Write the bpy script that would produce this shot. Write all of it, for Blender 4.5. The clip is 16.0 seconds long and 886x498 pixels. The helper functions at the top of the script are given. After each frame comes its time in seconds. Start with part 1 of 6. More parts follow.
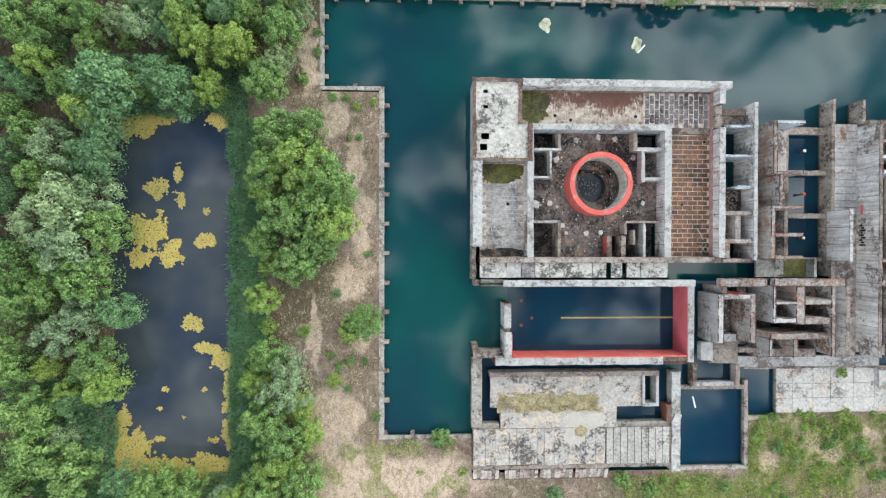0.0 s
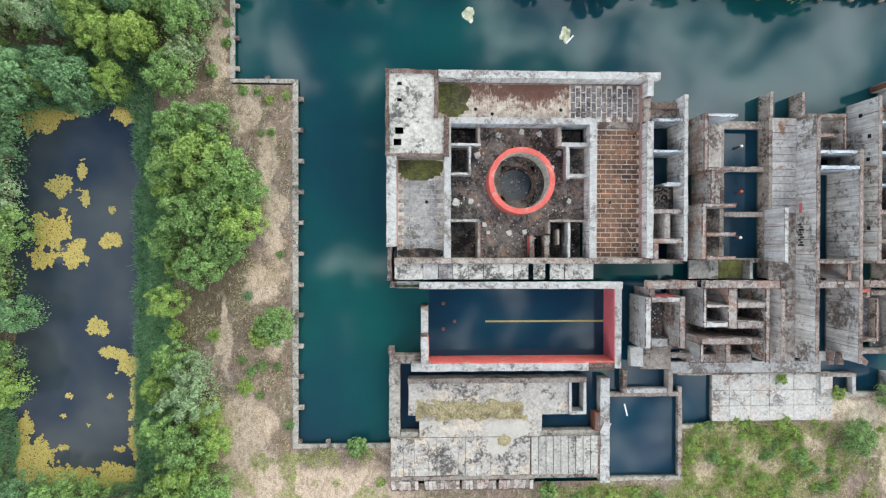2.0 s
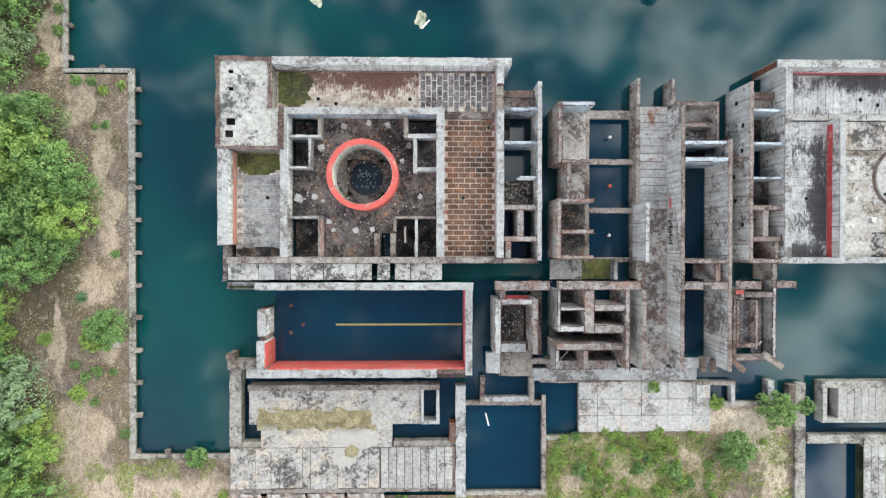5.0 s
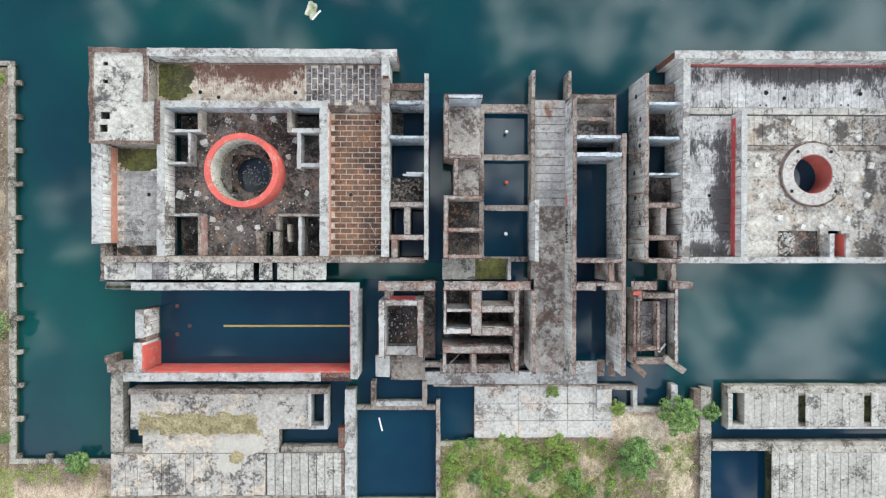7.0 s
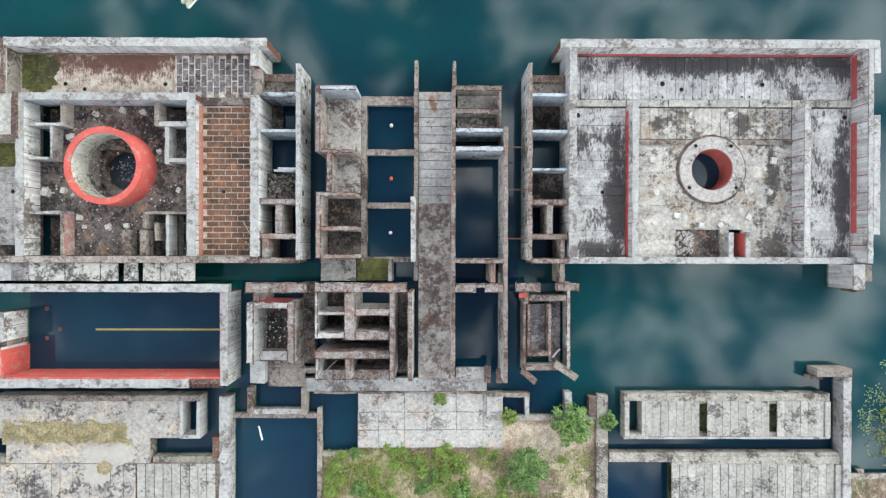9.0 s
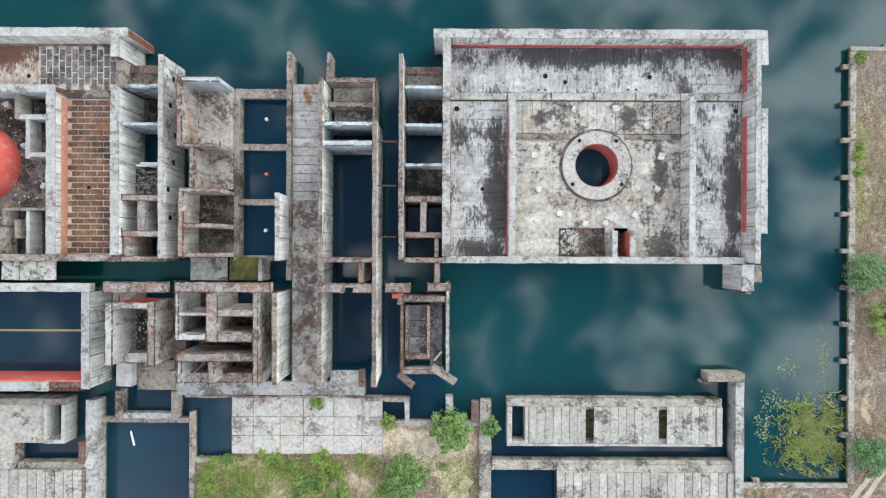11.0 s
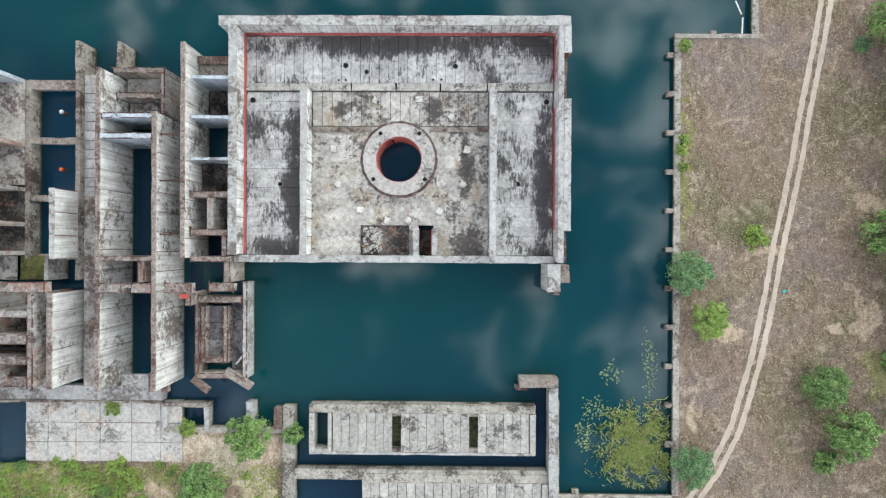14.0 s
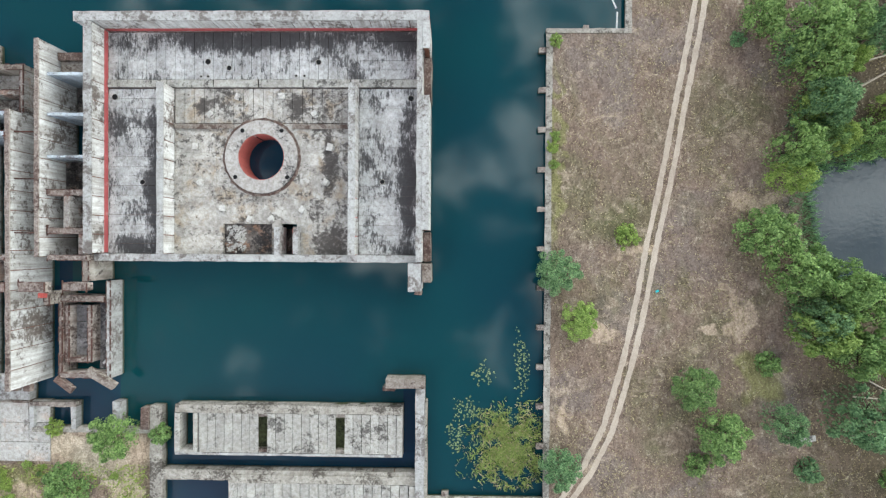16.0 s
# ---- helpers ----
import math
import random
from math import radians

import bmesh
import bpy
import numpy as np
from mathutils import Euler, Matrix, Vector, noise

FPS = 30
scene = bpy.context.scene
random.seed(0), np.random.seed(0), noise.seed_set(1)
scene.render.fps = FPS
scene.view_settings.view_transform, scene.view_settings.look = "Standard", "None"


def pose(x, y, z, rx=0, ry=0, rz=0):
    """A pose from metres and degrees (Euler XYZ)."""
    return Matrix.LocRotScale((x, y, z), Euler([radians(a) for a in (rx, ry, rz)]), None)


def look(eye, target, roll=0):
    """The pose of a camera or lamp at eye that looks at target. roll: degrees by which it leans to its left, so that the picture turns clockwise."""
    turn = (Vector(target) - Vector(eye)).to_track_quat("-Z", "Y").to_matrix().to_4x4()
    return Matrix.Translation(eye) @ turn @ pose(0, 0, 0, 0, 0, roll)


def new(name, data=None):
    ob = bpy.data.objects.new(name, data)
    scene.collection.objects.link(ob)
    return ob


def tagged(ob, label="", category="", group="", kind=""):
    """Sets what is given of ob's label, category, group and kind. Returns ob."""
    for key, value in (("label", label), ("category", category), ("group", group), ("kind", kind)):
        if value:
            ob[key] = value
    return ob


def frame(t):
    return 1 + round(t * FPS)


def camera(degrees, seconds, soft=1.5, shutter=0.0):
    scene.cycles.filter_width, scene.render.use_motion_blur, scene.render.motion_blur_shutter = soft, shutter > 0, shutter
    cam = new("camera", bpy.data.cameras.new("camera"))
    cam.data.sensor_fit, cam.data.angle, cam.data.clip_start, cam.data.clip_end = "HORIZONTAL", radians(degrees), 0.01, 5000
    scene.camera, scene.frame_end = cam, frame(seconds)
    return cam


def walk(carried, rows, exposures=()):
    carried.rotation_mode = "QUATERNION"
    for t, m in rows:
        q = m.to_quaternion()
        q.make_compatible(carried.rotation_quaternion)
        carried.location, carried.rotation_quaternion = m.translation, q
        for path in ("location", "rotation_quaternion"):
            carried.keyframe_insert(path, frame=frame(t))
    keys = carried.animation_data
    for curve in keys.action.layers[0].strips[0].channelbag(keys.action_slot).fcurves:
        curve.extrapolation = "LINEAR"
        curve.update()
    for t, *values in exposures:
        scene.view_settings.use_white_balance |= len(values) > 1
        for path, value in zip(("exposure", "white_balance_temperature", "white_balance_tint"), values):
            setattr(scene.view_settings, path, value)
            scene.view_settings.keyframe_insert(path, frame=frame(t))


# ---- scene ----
cam = camera(78.0, 16.0, soft=1.25)
ROWS = [
    (0.0, -4.478, -2.097, 116.523, -0.444, -2.53, 0.075),
    (0.5, -0.415, -2.095, 115.419, -0.443, -2.448, 0.044),
    (1.0, 3.893, -2.064, 114.215, -0.453, -2.443, 0.078),
    (1.5, 8.422, -2.053, 113.112, -0.436, -2.275, 0.066),
    (2.0, 13.355, -2.025, 111.918, -0.464, -2.158, 0.069),
    (2.5, 18.509, -1.995, 110.749, -0.471, -1.853, 0.02),
    (3.0, 23.837, -2.038, 109.471, -0.474, -1.706, 0.033),
    (3.5, 29.157, -2.059, 108.369, -0.513, -1.443, 0.065),
    (4.0, 34.578, -2.14, 107.327, -0.493, -1.345, 0.036),
    (6.5, 61.273, -2.476, 103.902, -0.44, -0.662, 0.049),
    (7.0, 66.582, -2.493, 102.59, -0.478, -0.657, 0.089),
    (7.5, 71.879, -2.589, 101.352, -0.417, -0.507, 0.069),
    (8.0, 77.399, -2.774, 100.069, -0.318, -0.463, 0.116),
    (8.5, 82.675, -2.912, 98.879, -0.251, -0.384, 0.12),
    (9.0, 88.187, -2.94, 97.681, -0.247, -0.36, 0.103),
    (11.5, 115.337, -3.29, 93.325, -0.149, 0.067, 0.257),
    (12.0, 121.094, -3.29, 92.525, -0.173, 0.225, 0.25),
    (12.5, 126.454, -3.314, 91.804, -0.149, 0.329, 0.27),
    (13.0, 132.105, -3.364, 91.026, -0.14, 0.401, 0.275),
    (13.5, 137.508, -3.5, 90.283, -0.051, 0.564, 0.316),
    (14.0, 143.09, -3.45, 89.503, -0.109, 0.59, 0.297),
    (14.5, 148.747, -3.378, 88.958, -0.159, 0.912, 0.356),
    (15.0, 154.377, -3.256, 88.392, -0.263, 0.968, 0.34),
    (15.5, 159.741, -3.084, 88.06, -0.381, 1.108, 0.359),
    (16.0, 165.179, -2.857, 87.91, -0.531, 1.149, 0.358),
]
walk(cam, [(t, pose(x, y, z, rx, ry, rz)) for t, x, y, z, rx, ry, rz in ROWS],
     [(0.0, 0.02), (9.0, 0.0), (12.5, -0.06), (15.0, -0.16), (16.0, -0.19)])

# ---- world and sun ----
ELEV, AZIM = radians(43), radians(226)
world = bpy.data.worlds.new("world")
scene.world = world
world.use_nodes = True
wt = world.node_tree
wt.nodes.clear()


def link_new(tree, kind, **values):
    n = tree.nodes.new(kind)
    for key, value in values.items():
        n.inputs[key].default_value = value
    return n


sky = wt.nodes.new("ShaderNodeTexSky")
sky.sky_type, sky.sun_disc = "NISHITA", False
sky.sun_elevation, sky.sun_rotation = ELEV, AZIM
blue = link_new(wt, "ShaderNodeBackground", Strength=0.16)
white = link_new(wt, "ShaderNodeBackground", Color=(0.93, 0.98, 0.97, 1), Strength=5.4)
coord = wt.nodes.new("ShaderNodeTexCoord")
split = wt.nodes.new("ShaderNodeSeparateXYZ")
lift = link_new(wt, "ShaderNodeMath")
lift.operation = "ADD"
lift.inputs[1].default_value = 0.18
flat = wt.nodes.new("ShaderNodeVectorMath")
flat.operation = "DIVIDE"
puffs = link_new(wt, "ShaderNodeTexNoise", Scale=9.0, Detail=3.4, Roughness=0.55, Distortion=0.4)
banks = link_new(wt, "ShaderNodeTexNoise", Scale=0.9, Detail=2.0)
lean_x = link_new(wt, "ShaderNodeVectorMath")
lean_x.operation = "DOT_PRODUCT"
lean_x.inputs[1].default_value = (0.30, 0.24, 0)
total = wt.nodes.new("ShaderNodeMath")
total.operation = "ADD"
total2 = wt.nodes.new("ShaderNodeMath")
total2.operation = "ADD"
cover = wt.nodes.new("ShaderNodeMapRange")
cover.inputs[1].default_value, cover.inputs[2].default_value = 0.96, 1.5
cover.interpolation_type = "SMOOTHSTEP"
mixw = wt.nodes.new("ShaderNodeMixShader")
wout = wt.nodes.new("ShaderNodeOutputWorld")
L = wt.links.new
L(sky.outputs[0], blue.inputs[0])
L(coord.outputs["Generated"], split.inputs[0])
L(split.outputs[2], lift.inputs[0])
L(coord.outputs["Generated"], flat.inputs[0])
L(lift.outputs[0], flat.inputs[1])
L(flat.outputs[0], puffs.inputs["Vector"])
L(flat.outputs[0], banks.inputs["Vector"])
L(flat.outputs[0], lean_x.inputs[0])
heap = link_new(wt, "ShaderNodeMath")
heap.operation = "MULTIPLY_ADD"
heap.inputs[1].default_value, heap.inputs[2].default_value = 1.9, -0.45
L(puffs.outputs[0], heap.inputs[0])
L(heap.outputs[0], total.inputs[0])
L(banks.outputs[0], total.inputs[1])
L(total.outputs[0], total2.inputs[0])
L(lean_x.outputs["Value"], total2.inputs[1])
L(total2.outputs[0], cover.inputs[0])
L(cover.outputs[0], mixw.inputs[0])
L(blue.outputs[0], mixw.inputs[1])
L(white.outputs[0], mixw.inputs[2])
L(mixw.outputs[0], wout.inputs[0])

sun = new("sun", bpy.data.lights.new("sun", "SUN"))
sun.data.energy, sun.data.angle, sun.data.color = 1.15, radians(20), (1.0, 0.985, 0.95)
sun.matrix_world = look((math.sin(AZIM) * 50 + 80, math.cos(AZIM) * 50, 50 * math.tan(ELEV)), (80, 0, 0))
scene.view_settings.exposure = 0.0

# ---- materials ----


def ramp(nt, fac, stops):
    n = nt.nodes.new("ShaderNodeValToRGB")
    els = n.color_ramp.elements
    while len(els) < len(stops):
        els.new(0.5)
    for e, (p, c) in zip(els, stops):
        e.position, e.color = p, (*c, 1)
    nt.links.new(fac, n.inputs[0])
    return n.outputs[0]


def noise_out(nt, scale, detail=4.0, rough=0.55, vec=None, stretch=None, dist=0.0):
    n = nt.nodes.new("ShaderNodeTexNoise")
    n.inputs["Scale"].default_value, n.inputs["Detail"].default_value = scale, detail
    n.inputs["Roughness"].default_value, n.inputs["Distortion"].default_value = rough, dist
    if stretch:
        m = nt.nodes.new("ShaderNodeMapping")
        m.inputs["Scale"].default_value = stretch
        nt.links.new(vec, m.inputs[0])
        vec = m.outputs[0]
    nt.links.new(vec, n.inputs["Vector"])
    return n.outputs[0]


def mixc(nt, fac, a, b, mode="MIX"):
    n = nt.nodes.new("ShaderNodeMix")
    n.data_type, n.blend_type = "RGBA", mode
    for sock, v in ((n.inputs[0], fac), (n.inputs[6], a), (n.inputs[7], b)):
        if isinstance(v, (int, float)):
            sock.default_value = v
        elif isinstance(v, tuple):
            sock.default_value = (*v, 1)
        else:
            nt.links.new(v, sock)
    return n.outputs[2]


def math_out(nt, op, a, b=0.0):
    n = nt.nodes.new("ShaderNodeMath")
    n.operation, n.use_clamp = op, True
    for sock, v in ((n.inputs[0], a), (n.inputs[1], b)):
        if isinstance(v, (int, float)):
            sock.default_value = v
        else:
            nt.links.new(v, sock)
    return n.outputs[0]


def base_mat(name, rough=0.85):
    m = bpy.data.materials.new(name)
    m.use_nodes = True
    nt = m.node_tree
    p = nt.nodes["Principled BSDF"]
    p.inputs["Roughness"].default_value = rough
    p.inputs["Specular IOR Level"].default_value = 0.25
    g = nt.nodes.new("ShaderNodeNewGeometry")
    return m, nt, p, g.outputs["Position"], g


def bump(nt, p, height, strength=0.5, distance=0.05):
    b = nt.nodes.new("ShaderNodeBump")
    b.inputs["Strength"].default_value, b.inputs["Distance"].default_value = strength, distance
    nt.links.new(height, b.inputs["Height"])
    nt.links.new(b.outputs[0], p.inputs["Normal"])


def concrete(name, light, mid, mould=0.5, mould_col=(0.035, 0.034, 0.036), scale=1.0, tint=None, tint_at=0.6, vary=0.25, darkening=(), streak=0.5, drip=(1, 1, 1), rust_top=0.0):
    """Weathered concrete: two tones, grain, run-down streaks, black mould in blotches, an optional coloured stain,
    darker ovals where given.
    """
    m, nt, p, pos, g = base_mat(name)
    tone = noise_out(nt, 0.3 * scale, 6, 0.65, pos)
    col = ramp(nt, tone, [(0.34, mid), (0.62, light)])
    if tint:
        t = noise_out(nt, 0.2 * scale, 6, 0.68, pos, (1, 1, 1), 0.4)
        col = mixc(nt, ramp(nt, t, [(tint_at - 0.08, (0, 0, 0)), (tint_at + 0.03, (1, 1, 1))]), col, tint)
    run = noise_out(nt, 1.0, 6, 0.72, pos, (1.6, 1.6, 0.10))
    col = mixc(nt, streak, col, ramp(nt, run, [(0.42, (1, 1, 1)), (0.60, (0.46, 0.41, 0.37))]), "MULTIPLY")
    big = noise_out(nt, 0.22 * scale, 6, 0.66, pos, (1, 1, 1), 0.5)
    fine = noise_out(nt, 1.1 * scale, 8, 0.70, pos, drip, 0.4)
    zone = noise_out(nt, 0.075 * scale, 3, 0.5, pos)
    both = math_out(nt, "ADD", math_out(nt, "MULTIPLY", big, 0.53), math_out(nt, "MULTIPLY", fine, 0.51))
    both = math_out(nt, "SUBTRACT", math_out(nt, "ADD", both, math_out(nt, "MULTIPLY", zone, 0.34)), 0.17)
    crumb = noise_out(nt, 5.5, 3, 0.7, pos)
    both = math_out(nt, "SUBTRACT", math_out(nt, "ADD", both, math_out(nt, "MULTIPLY", crumb, 0.12)), 0.06)
    # Each oval (centre, radii) raises the mask, so that area comes out darker.
    for cx, cy, rx, ry in darkening:
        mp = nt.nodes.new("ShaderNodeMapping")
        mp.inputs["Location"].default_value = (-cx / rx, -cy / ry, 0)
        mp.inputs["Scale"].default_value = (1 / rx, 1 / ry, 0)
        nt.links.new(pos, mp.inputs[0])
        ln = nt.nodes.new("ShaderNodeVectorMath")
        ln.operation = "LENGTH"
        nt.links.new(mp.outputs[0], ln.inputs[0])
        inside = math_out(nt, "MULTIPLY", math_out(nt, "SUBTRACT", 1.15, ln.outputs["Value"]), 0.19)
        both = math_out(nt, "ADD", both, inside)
    lo = 0.63 - 0.17 * mould
    col = mixc(nt, ramp(nt, both, [(lo - 0.06, (0, 0, 0)), (lo - 0.01, (0.26, 0.26, 0.26)), (lo + 0.015, (0.74, 0.74, 0.74)), (lo + 0.08, (0.95, 0.95, 0.95))]), col, mould_col)
    if rust_top:
        up = nt.nodes.new("ShaderNodeSeparateXYZ")
        nt.links.new(g.outputs["Normal"], up.inputs[0])
        rough_top = math_out(nt, "MULTIPLY", ramp(nt, up.outputs[2], [(0.7, (0, 0, 0)), (0.9, (1, 1, 1))]), ramp(nt, noise_out(nt, 3.4, 8, 0.75, pos), [(0.38, (0.14, 0.14, 0.14)), (0.56, (rust_top, rust_top, rust_top))]))
        col = mixc(nt, rough_top, col, (0.078, 0.044, 0.036))
    height = nt.nodes.new("ShaderNodeSeparateXYZ")
    nt.links.new(pos, height.inputs[0])
    level = math_out(nt, "ADD", math_out(nt, "MULTIPLY", math_out(nt, "ADD", height.outputs[2], 1.0), 0.7), math_out(nt, "MULTIPLY", fine, 0.5))
    col = mixc(nt, ramp(nt, level, [(0.42, (0.9, 0.9, 0.9)), (0.72, (0, 0, 0))]), col, (0.028, 0.042, 0.016))
    grain = noise_out(nt, 4.0, 5, 0.8, pos)
    col = mixc(nt, 0.45, col, ramp(nt, grain, [(0.36, (0.55, 0.53, 0.51)), (0.52, (1, 1, 1))]), "MULTIPLY")
    speck = noise_out(nt, 2.3, 4, 0.6, pos)
    speck_zone = noise_out(nt, 0.25, 3, 0.5, pos)
    dots = math_out(nt, "MULTIPLY", ramp(nt, speck, [(0.68, (0, 0, 0)), (0.72, (0.85, 0.85, 0.85))]), ramp(nt, speck_zone, [(0.54, (0, 0, 0)), (0.62, (1, 1, 1))]))
    col = mixc(nt, dots, col, (0.04, 0.038, 0.036))
    info = nt.nodes.new("ShaderNodeObjectInfo")
    col = mixc(nt, vary, col, ramp(nt, info.outputs["Random"], [(0.0, (0.45, 0.44, 0.45)), (1.0, (1, 1, 1))]), "MULTIPLY")
    nt.links.new(col, p.inputs["Base Color"])
    bump(nt, p, both, 0.8, 0.12)
    return m


M_WALL = concrete("wall_concrete", (0.465, 0.468, 0.460), (0.345, 0.345, 0.335), 0.32, (0.13, 0.11, 0.10), 1.4, None, 0.6, 0.2, (), 0.38)
# Whitewash, lightened to make up for weak light on upright faces.
M_PANEL = concrete("lightened_whitewash", (0.73, 0.74, 0.73), (0.53, 0.525, 0.505), 0.28, (0.12, 0.095, 0.08), 1.2, None, 0.6, 0.25, (), 0.65)
M_WALLB = concrete("wall_concrete_brown", (0.452, 0.423, 0.376), (0.309, 0.274, 0.237), 0.40, (0.07, 0.045, 0.035), 1.3, rust_top=0.48)
M_ROOF = concrete("roof_concrete", (0.499, 0.490, 0.451), (0.388, 0.379, 0.350), 0.30, (0.05, 0.05, 0.05), 1.2)
# Ovals darken the plank strips along the walls.
M_FLOOR2 = concrete("slab_concrete", (0.61, 0.615, 0.61), (0.385, 0.385, 0.382), 0.42, (0.042, 0.04, 0.042), 1.3, None, 0.6, 0.25, ((118.8, 6.0, 2.2, 14.0), (131.0, 29.0, 24.0, 2.8), (158.0, 5.0, 2.0, 17.0), (157.0, 28.5, 4.0, 3.0), (115.0, -3.5, 4.0, 2.0)), 0.5, (2.2, 0.6, 1))
M_FLOOR2B = concrete("bay_concrete", (0.57, 0.55, 0.51), (0.340, 0.325, 0.300), 0.38, (0.06, 0.052, 0.048), 1.5, (0.40, 0.335, 0.26), 0.60, 0.3, ((146.5, -2.4, 3.2, 3.0), (134.0, -2.2, 4.5, 2.6), (126.0, 18.0, 1.6, 2.0), (140.6, 18.2, 1.6, 2.2), (145.8, 9.0, 1.6, 5.0)))
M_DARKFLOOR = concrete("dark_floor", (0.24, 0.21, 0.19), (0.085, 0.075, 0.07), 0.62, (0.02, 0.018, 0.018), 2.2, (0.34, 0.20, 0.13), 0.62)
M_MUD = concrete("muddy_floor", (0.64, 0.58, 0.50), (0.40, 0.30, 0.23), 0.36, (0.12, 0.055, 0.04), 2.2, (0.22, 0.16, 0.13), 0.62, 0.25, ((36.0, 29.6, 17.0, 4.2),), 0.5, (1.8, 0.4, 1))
M_PEEL = concrete("peeling_floor", (0.56, 0.53, 0.50), (0.36, 0.33, 0.30), 0.56, (0.085, 0.06, 0.052), 1.3, None, 0.6, 0.2)
M_MOSS = concrete("mossy_floor", (0.17, 0.175, 0.05), (0.075, 0.08, 0.03), 0.5, (0.05, 0.045, 0.03), 2.5)
M_BEAM = concrete("beam_concrete", (0.493, 0.464, 0.416), (0.317, 0.271, 0.238), 0.46, (0.06, 0.042, 0.038), 2.2, rust_top=0.42)
M_RUSTY = concrete("rusty_concrete", (0.414, 0.359, 0.315), (0.220, 0.153, 0.128), 0.48, (0.05, 0.028, 0.024), 2.5, rust_top=0.85)
M_CELL = concrete("cell_concrete", (0.53, 0.52, 0.50), (0.36, 0.345, 0.325), 0.36, (0.07, 0.048, 0.04), 1.4, (0.40, 0.27, 0.22), 0.57, 0.2, (), 0.65, (1, 1, 1), 0.55)
M_CELLR = concrete("rust_rimmed_concrete", (0.52, 0.48, 0.44), (0.33, 0.27, 0.24), 0.40, (0.06, 0.036, 0.03), 2.0, None, 0.6, 0.2, (), 0.5, (1, 1, 1), 0.68)
M_QUAY = concrete("quay_concrete", (0.444, 0.423, 0.376), (0.293, 0.274, 0.241), 0.36, (0.07, 0.06, 0.05), 2.5)
M_WET = concrete("wet_concrete", (0.10, 0.11, 0.05), (0.035, 0.045, 0.02), 0.5, (0.012, 0.016, 0.01), 1.5)
M_SLAB = concrete("deck_slab", (0.475, 0.466, 0.428), (0.373, 0.364, 0.339), 0.24, (0.07, 0.065, 0.06), 2.2, None, 0.6, 0.4)
M_PAVE = concrete("pavement_slab", (0.53, 0.52, 0.495), (0.43, 0.42, 0.395), 0.18, (0.12, 0.11, 0.10), 1.5, (0.55, 0.47, 0.41), 0.60, 0.18)
M_BRICKFLOOR = concrete("brown_block", (0.27, 0.142, 0.085), (0.115, 0.072, 0.055), 0.46, (0.045, 0.033, 0.03), 2.0, (0.36, 0.165, 0.085), 0.61, 0.4, ())
M_GREYBLOCK = concrete("grey_block", (0.36, 0.345, 0.345), (0.16, 0.15, 0.155), 0.46, (0.06, 0.055, 0.06), 2.4, None, 0.6, 0.5)
M_PALEBLOCK = concrete("pale_block", (0.523, 0.517, 0.496), (0.333, 0.337, 0.339), 0.22, (0.1, 0.1, 0.1), 1.8, None, 0.6, 0.4)
M_MORTAR = concrete("mortar", (0.74, 0.69, 0.62), (0.48, 0.39, 0.31), 0.30, (0.14, 0.08, 0.055), 1.4)
# Blue skylight falling on these walls is put into the colour.
M_BLUELIT = concrete("sky_tinted_wall", (0.52, 0.59, 0.65), (0.38, 0.43, 0.47), 0.24, (0.10, 0.09, 0.09), 1.5)
M_GALLERY = concrete("mouldy_slab", (0.554, 0.544, 0.504), (0.427, 0.419, 0.383), 0.52, (0.035, 0.033, 0.033), 2.4, None, 0.6, 0.3)
M_BLOCK = concrete("fallen_block", (0.64, 0.63, 0.60), (0.50, 0.49, 0.46), 0.15)


def paint(name, col, worn, amount=0.5, rough=0.6):
    m, nt, p, pos, g = base_mat(name, rough)
    n = noise_out(nt, 0.9, 7, 0.7, pos)
    c = mixc(nt, ramp(nt, n, [(0.72 - amount * 0.2, (0, 0, 0)), (0.76 - amount * 0.2, (1, 1, 1))]), col, worn)
    grime = noise_out(nt, 2.4, 8, 0.78, pos)
    c = mixc(nt, ramp(nt, grime, [(0.50, (0, 0, 0)), (0.66, (0.2 + amount * 0.6, 0.2 + amount * 0.6, 0.2 + amount * 0.6))]), c, (col[0] * 0.35 + 0.02, col[1] * 0.4 + 0.03, col[2] * 0.4 + 0.03))
    fade = noise_out(nt, 0.3, 3, 0.5, pos)
    c = mixc(nt, 0.5, c, ramp(nt, fade, [(0.3, (0.6, 0.55, 0.55)), (0.7, (1, 1, 1))]), "MULTIPLY")
    nt.links.new(c, p.inputs["Base Color"])
    bump(nt, p, n, 0.3, 0.03)
    return m


M_RED = paint("coral_paint", (0.56, 0.105, 0.085), (0.44, 0.22, 0.18), 0.8)
M_PINK = paint("pink_paint", (0.62, 0.15, 0.17), (0.5, 0.3, 0.28), 0.5)
M_FADED = paint("faded_stripe", (0.48, 0.11, 0.11), (0.5, 0.36, 0.33), 0.6)
M_FAINT = paint("worn_salmon", (0.42, 0.24, 0.21), (0.48, 0.43, 0.40), 1.0)
M_SHAFT = paint("shaft_red", (0.44, 0.12, 0.10), (0.30, 0.10, 0.09), 0.7)
M_STRIPE = paint("red_stripe", (0.50, 0.075, 0.075), (0.5, 0.36, 0.33), 0.7)
M_WHITE = paint("white_paint", (0.78, 0.78, 0.77), (0.5, 0.5, 0.48), 0.4)
M_ORANGE = paint("orange_plastic", (0.75, 0.14, 0.05), (0.5, 0.12, 0.06), 0.2, 0.4)
M_RUST = paint("rust", (0.19, 0.075, 0.045), (0.09, 0.035, 0.025), 0.8)
M_FRINGE = paint("dark_rust", (0.095, 0.044, 0.034), (0.04, 0.026, 0.022), 0.7)
